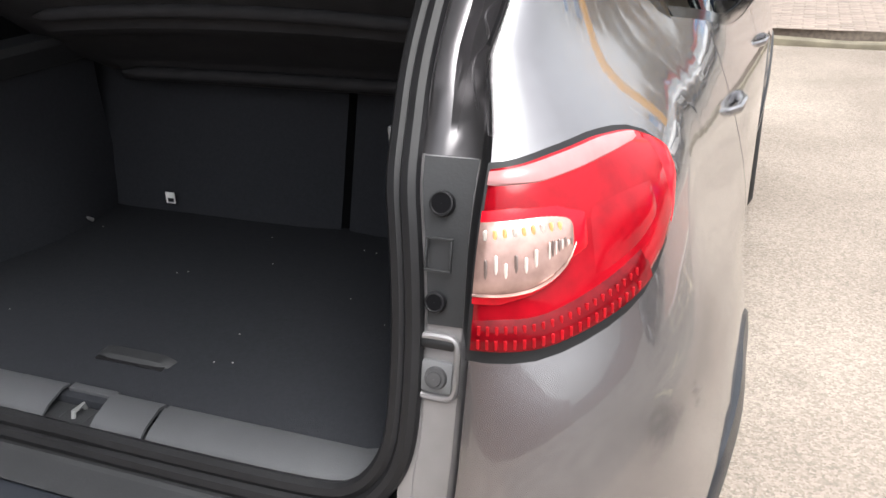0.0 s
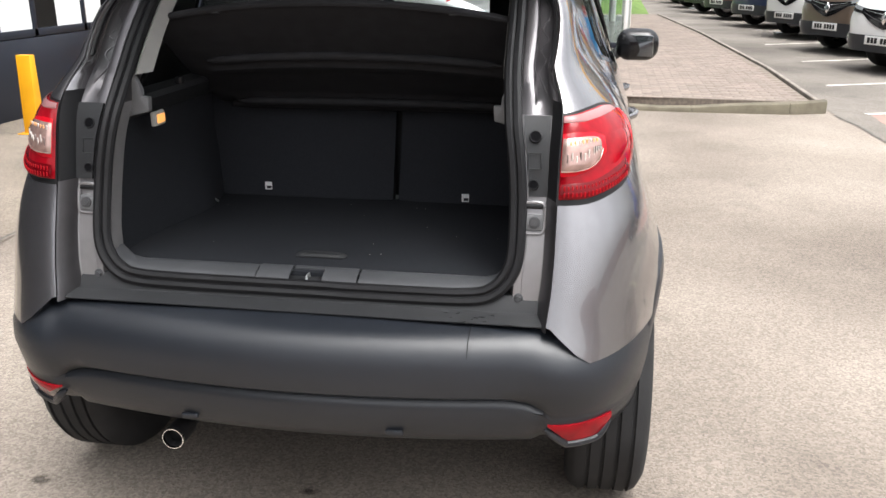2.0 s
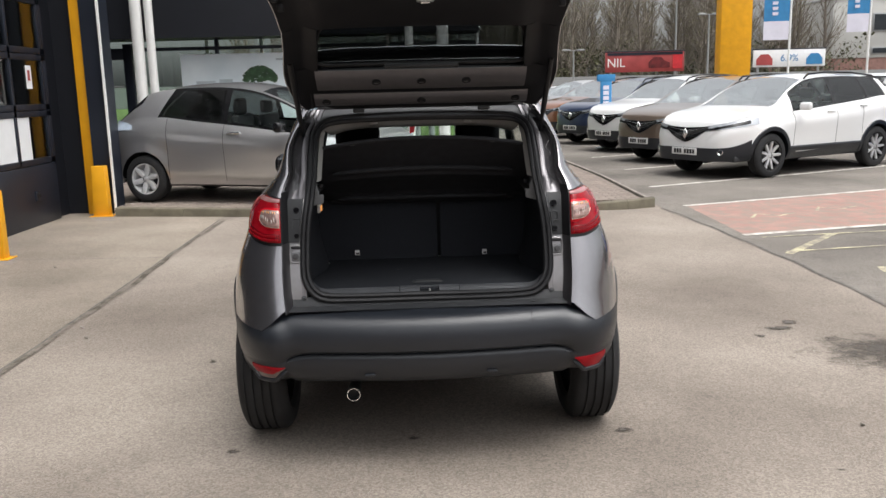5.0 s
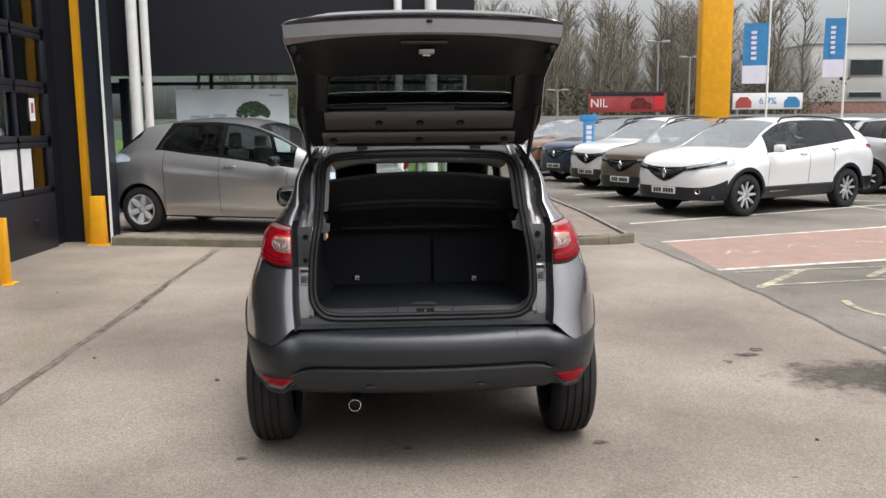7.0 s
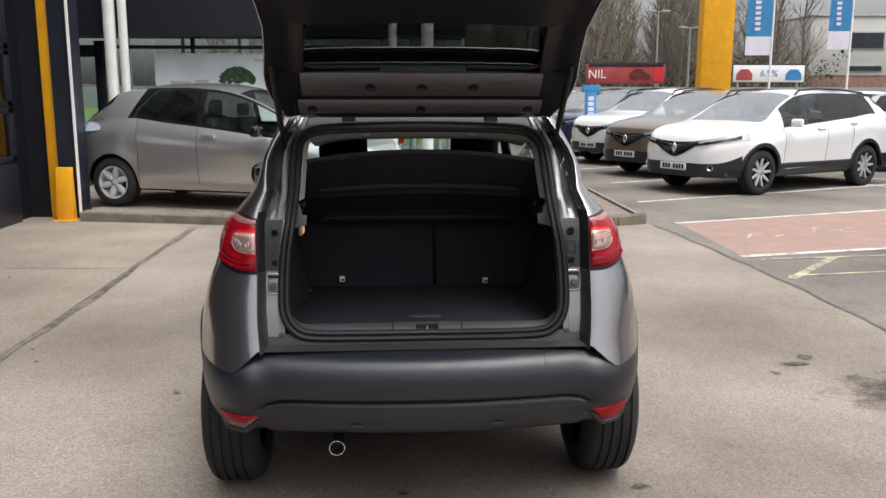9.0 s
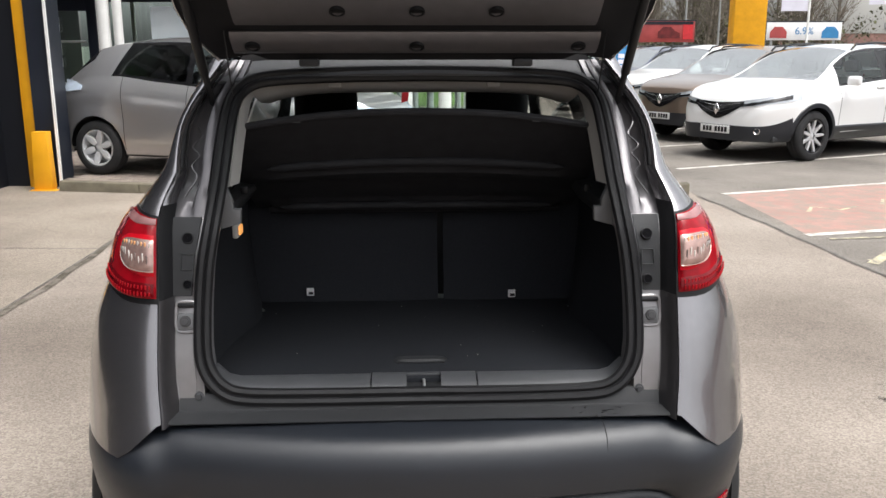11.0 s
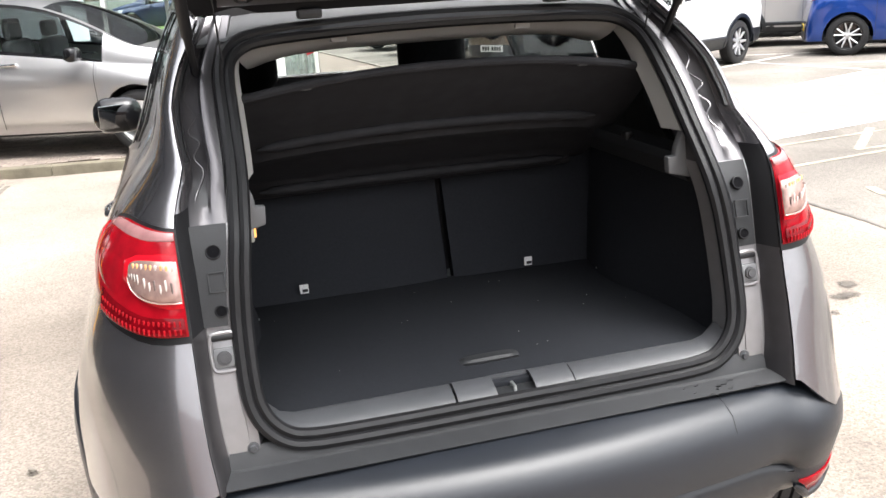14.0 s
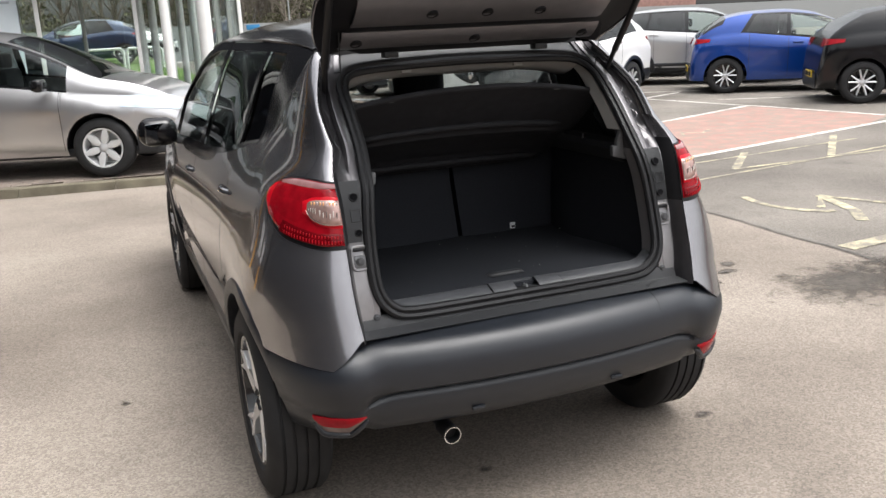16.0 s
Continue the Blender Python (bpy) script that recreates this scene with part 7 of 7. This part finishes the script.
    if plate == "front":
        py = max(p.y for r in rows for p in r) + 0.012
        np1 = part("number_plate", box_bm((0.52, 0.012, 0.111), (0, py, sill + 0.13), 0.003), PLATE_W, car, "white number plate")
        for k in range(7):
            part("plate_bar", box_bm((0.042, 0.004, 0.07), (-0.20 + 0.058 * k + (0.04 if k > 3 else 0), py + 0.008, sill + 0.13), 0), RUBBER, np1)
    rows = patch((-W * 0.60, 0), (W * 0.60, 0), 180, lambda q: sill - 0.02, lambda q: sill + 0.22, 0.010, 15, 5)
    part("rear_lower_bumper", slab(rows, -0.006), BUMPER, car)
    py = min(p.y for r in rows for p in r) - 0.012
    np2 = part("rear_plate", box_bm((0.52, 0.012, 0.111), (0, py, sill + 0.20), 0.003), PLATE_Y, car, "yellow number plate")
    for k in range(7):
        part("plate_bar", box_bm((0.042, 0.004, 0.07), (-0.20 + 0.058 * k + (0.04 if k > 3 else 0), py - 0.008, sill + 0.20), 0), RUBBER, np2)
    return car


def facing(x, y, heading):
    """Pose of a car whose tail centre stands at x, y, with its nose along heading (degrees from +x)."""
    return pose(x, y, 0.003, 0, 0, heading - 90)


def by_nose(x, y, heading, length):
    h = radians(heading)
    return facing(x - length * math.cos(h), y - length * math.sin(h), heading)


# the silver hatchback on the paving, tail towards the workshop
silver = parked_car("hatchback_car", HATCH, P_SILVER, pose(0, 0, 0), "silver grey electric hatchback parked on the block paving", clad=False, face=COVER, group="")
hx, hy = -3.78 + 0.75 * 0.28, 8.32 + 0.75 * 0.955
a = math.degrees(math.atan2(-0.78, 2.46))
u = Vector((math.cos(radians(a)), math.sin(radians(a))))
silver.matrix_world = pose(hx - 0.62 * u.x, hy - 0.62 * u.y, 0.10, 0, 0, a - 90)
# the angled row facing the yard
H = 209.4
parked_car("white_suv", SUV, P_WHITE, by_nose(4.02, 10.42, H, 4.45), "white crossover SUV with black lower cladding", clad=True, rails=True)
parked_car("brown_suv", SUV, P_BROWN, by_nose(3.92, 13.1, H, 4.45), "brown metallic crossover SUV", clad=True, rails=True)
parked_car("white_suv", DUSTER, P_WHITE, by_nose(3.80, 15.9, H, 4.34), "white boxy SUV with roof rails", clad=True, rails=True)
parked_car("navy_suv", DUSTER, P_NAVY, by_nose(3.50, 18.7, H, 4.34), "dark navy boxy SUV", clad=True, rails=True)
parked_car("copper_suv", DUSTER, P_COPPER, by_nose(3.15, 21.4, H, 4.34), "copper brown boxy SUV", clad=True)
parked_car("grey_suv", DUSTER, P_GREY, by_nose(2.85, 24.1, H, 4.34), "light grey boxy SUV", clad=True)
parked_car("white_hatchback", CLIO, P_WHITE, by_nose(2.6, 27.0, H, 4.06), "small white hatchback in the angled row")
parked_car("copper_hatchback", CLIO, P_COPPER, by_nose(2.4, 30.0, H, 4.06), "small copper hatchback in the angled row")
parked_car("grey_hatchback", CLIO, P_GREY, by_nose(2.2, 33.0, H, 4.06), "small grey hatchback in the angled row")
# the row beyond, tails towards the yard
parked_car("blue_hatchback", CLIO, P_BLUE, facing(9.35, 12.2, -33), "bright blue hatchback with black and silver alloys", face=ALLOY)
parked_car("black_hatchback", CLIO, P_BLACK, facing(9.6, 9.25, -33), "black hatchback with black and silver alloys", face=ALLOY)
parked_car("silver_crossover", SUV, P_GREY, facing(9.0, 15.2, -33), "pale silver crossover car in the far row", clad=True)
parked_car("white_crossover", SUV, P_WHITE, facing(9.0, 18.3, -33), "white crossover car in the far row", clad=True)
parked_car("grey_hatchback", CLIO, P_GREY, pose(-8.2, 28.5, 0.63, 0, 0, -90), "grey hatchback parked beyond the lawn edge")
parked_car("navy_hatchback", CLIO, P_NAVY, pose(-0.2, 29.5, 0.64, 0, 0, 90), "navy hatchback parked beyond the lawn edge")
parked_car("white_hatchback", CLIO, P_WHITE, pose(-2.9, 33.5, 0.65, 0, 0, -90), "white hatchback parked beyond the lawn")
parked_car("blue_grey_hatchback", CLIO, paint("blue_grey_car_paint", (0.10, 0.13, 0.17), 0.6), pose(-4.95, 15.2, 0.115, 0, 0, -93), "blue-grey hatchback displayed inside the showroom")
parked_car("red_hatchback", CLIO, P_COPPER, facing(9.2, 21.5, -33), "dark red hatchback in the far row")

# blue promotional stand between the cars
stand = thing("display_stand", pose(4.06, 17.0, 0), "tall blue promotional stand between the parked cars", "sign", "promotional stands")
part("panel", box_bm((0.26, 0.06, 1.25), (0, 0, 0.95), 0.01), BLUE_FLAG, stand)
part("head", box_bm((0.42, 0.07, 0.16), (0, 0, 1.64), 0.01), BLUE_FLAG, stand)
part("foot", box_bm((0.4, 0.35, 0.04), (0, 0, 0.02), 0.01), STEEL, stand)
for k in range(5):
    part("printed_bar", box_bm((0.13, 0.01, 0.09), (0, -0.035, 1.42 - 0.12 * k), 0), PINK_FLAG, stand)
copy_thing(stand, pose(3.1, 26.4, 0))


# ---- block pavers, nearest ones singly, the rest joined ----
PL, PW, PH = 0.2, 0.1, 0.016
def paver_mesh(bm, x, y, z, L, W, turn=0.0):
    c, s = math.cos(turn), math.sin(turn)
    b = 0.006
    vs = []
    for dx, dy, dz in ((-1, -1, 0), (1, -1, 0), (1, 1, 0), (-1, 1, 0)):
        for i in (0, 1):
            px, py = dx * (L / 2 - 0.003 - b * i), dy * (W / 2 - 0.003 - b * i)
            vs.append(bm.verts.new((x + px * c - py * s, y + px * s + py * c, z - (0.005 if i == 0 else 0))))
    bm.faces.new([vs[1], vs[3], vs[5], vs[7]])
    for k in range(4):
        a, b2 = 2 * k, 2 * ((k + 1) % 4)
        bm.faces.new([vs[a], vs[b2], vs[b2 + 1], vs[a + 1]])


pb = bmesh.new()
paver_mesh(pb, 0, 0, 0, PL, PW)
paver_data = bpy.data.meshes.new("paver")
pb.to_mesh(paver_data)
pb.free()
paver_data.materials.append(BRICK)
rp = random.Random(9)
near, rest = [], bmesh.new()
y, row = 7.46, 0
while y < 21.8:
    right = float(np.interp(y, [7.3, 10.2, 16.0, 21.9], [2.63, 2.60, 2.27, 1.72])) - 0.12
    x = right - (0.1 if row % 2 else 0.0)
    left = -4.0 if y < 8.4 else -9.0
    while x > left:
        if y > kerb_y(clamp(x, -4.0, 2.7)) + 0.20:
            z = 0.0915 + rp.uniform(-0.0015, 0.0015) + 0.002
            if x > 0.55 and y < 9.05 and len(near) < 290:
                near.append((x, y, z))
            else:
                paver_mesh(rest, x, y, z, PL, PW)
        x -= PL
    y += PW
    row += 1
tagged(part("far_pavers", rest, BRICK, bed, "", smooth=False, kind="stuff"))
for x, y, z in near:
    ob = new("paver", paver_data)
    ob.parent = bed
    ob.location = (x, y, z)
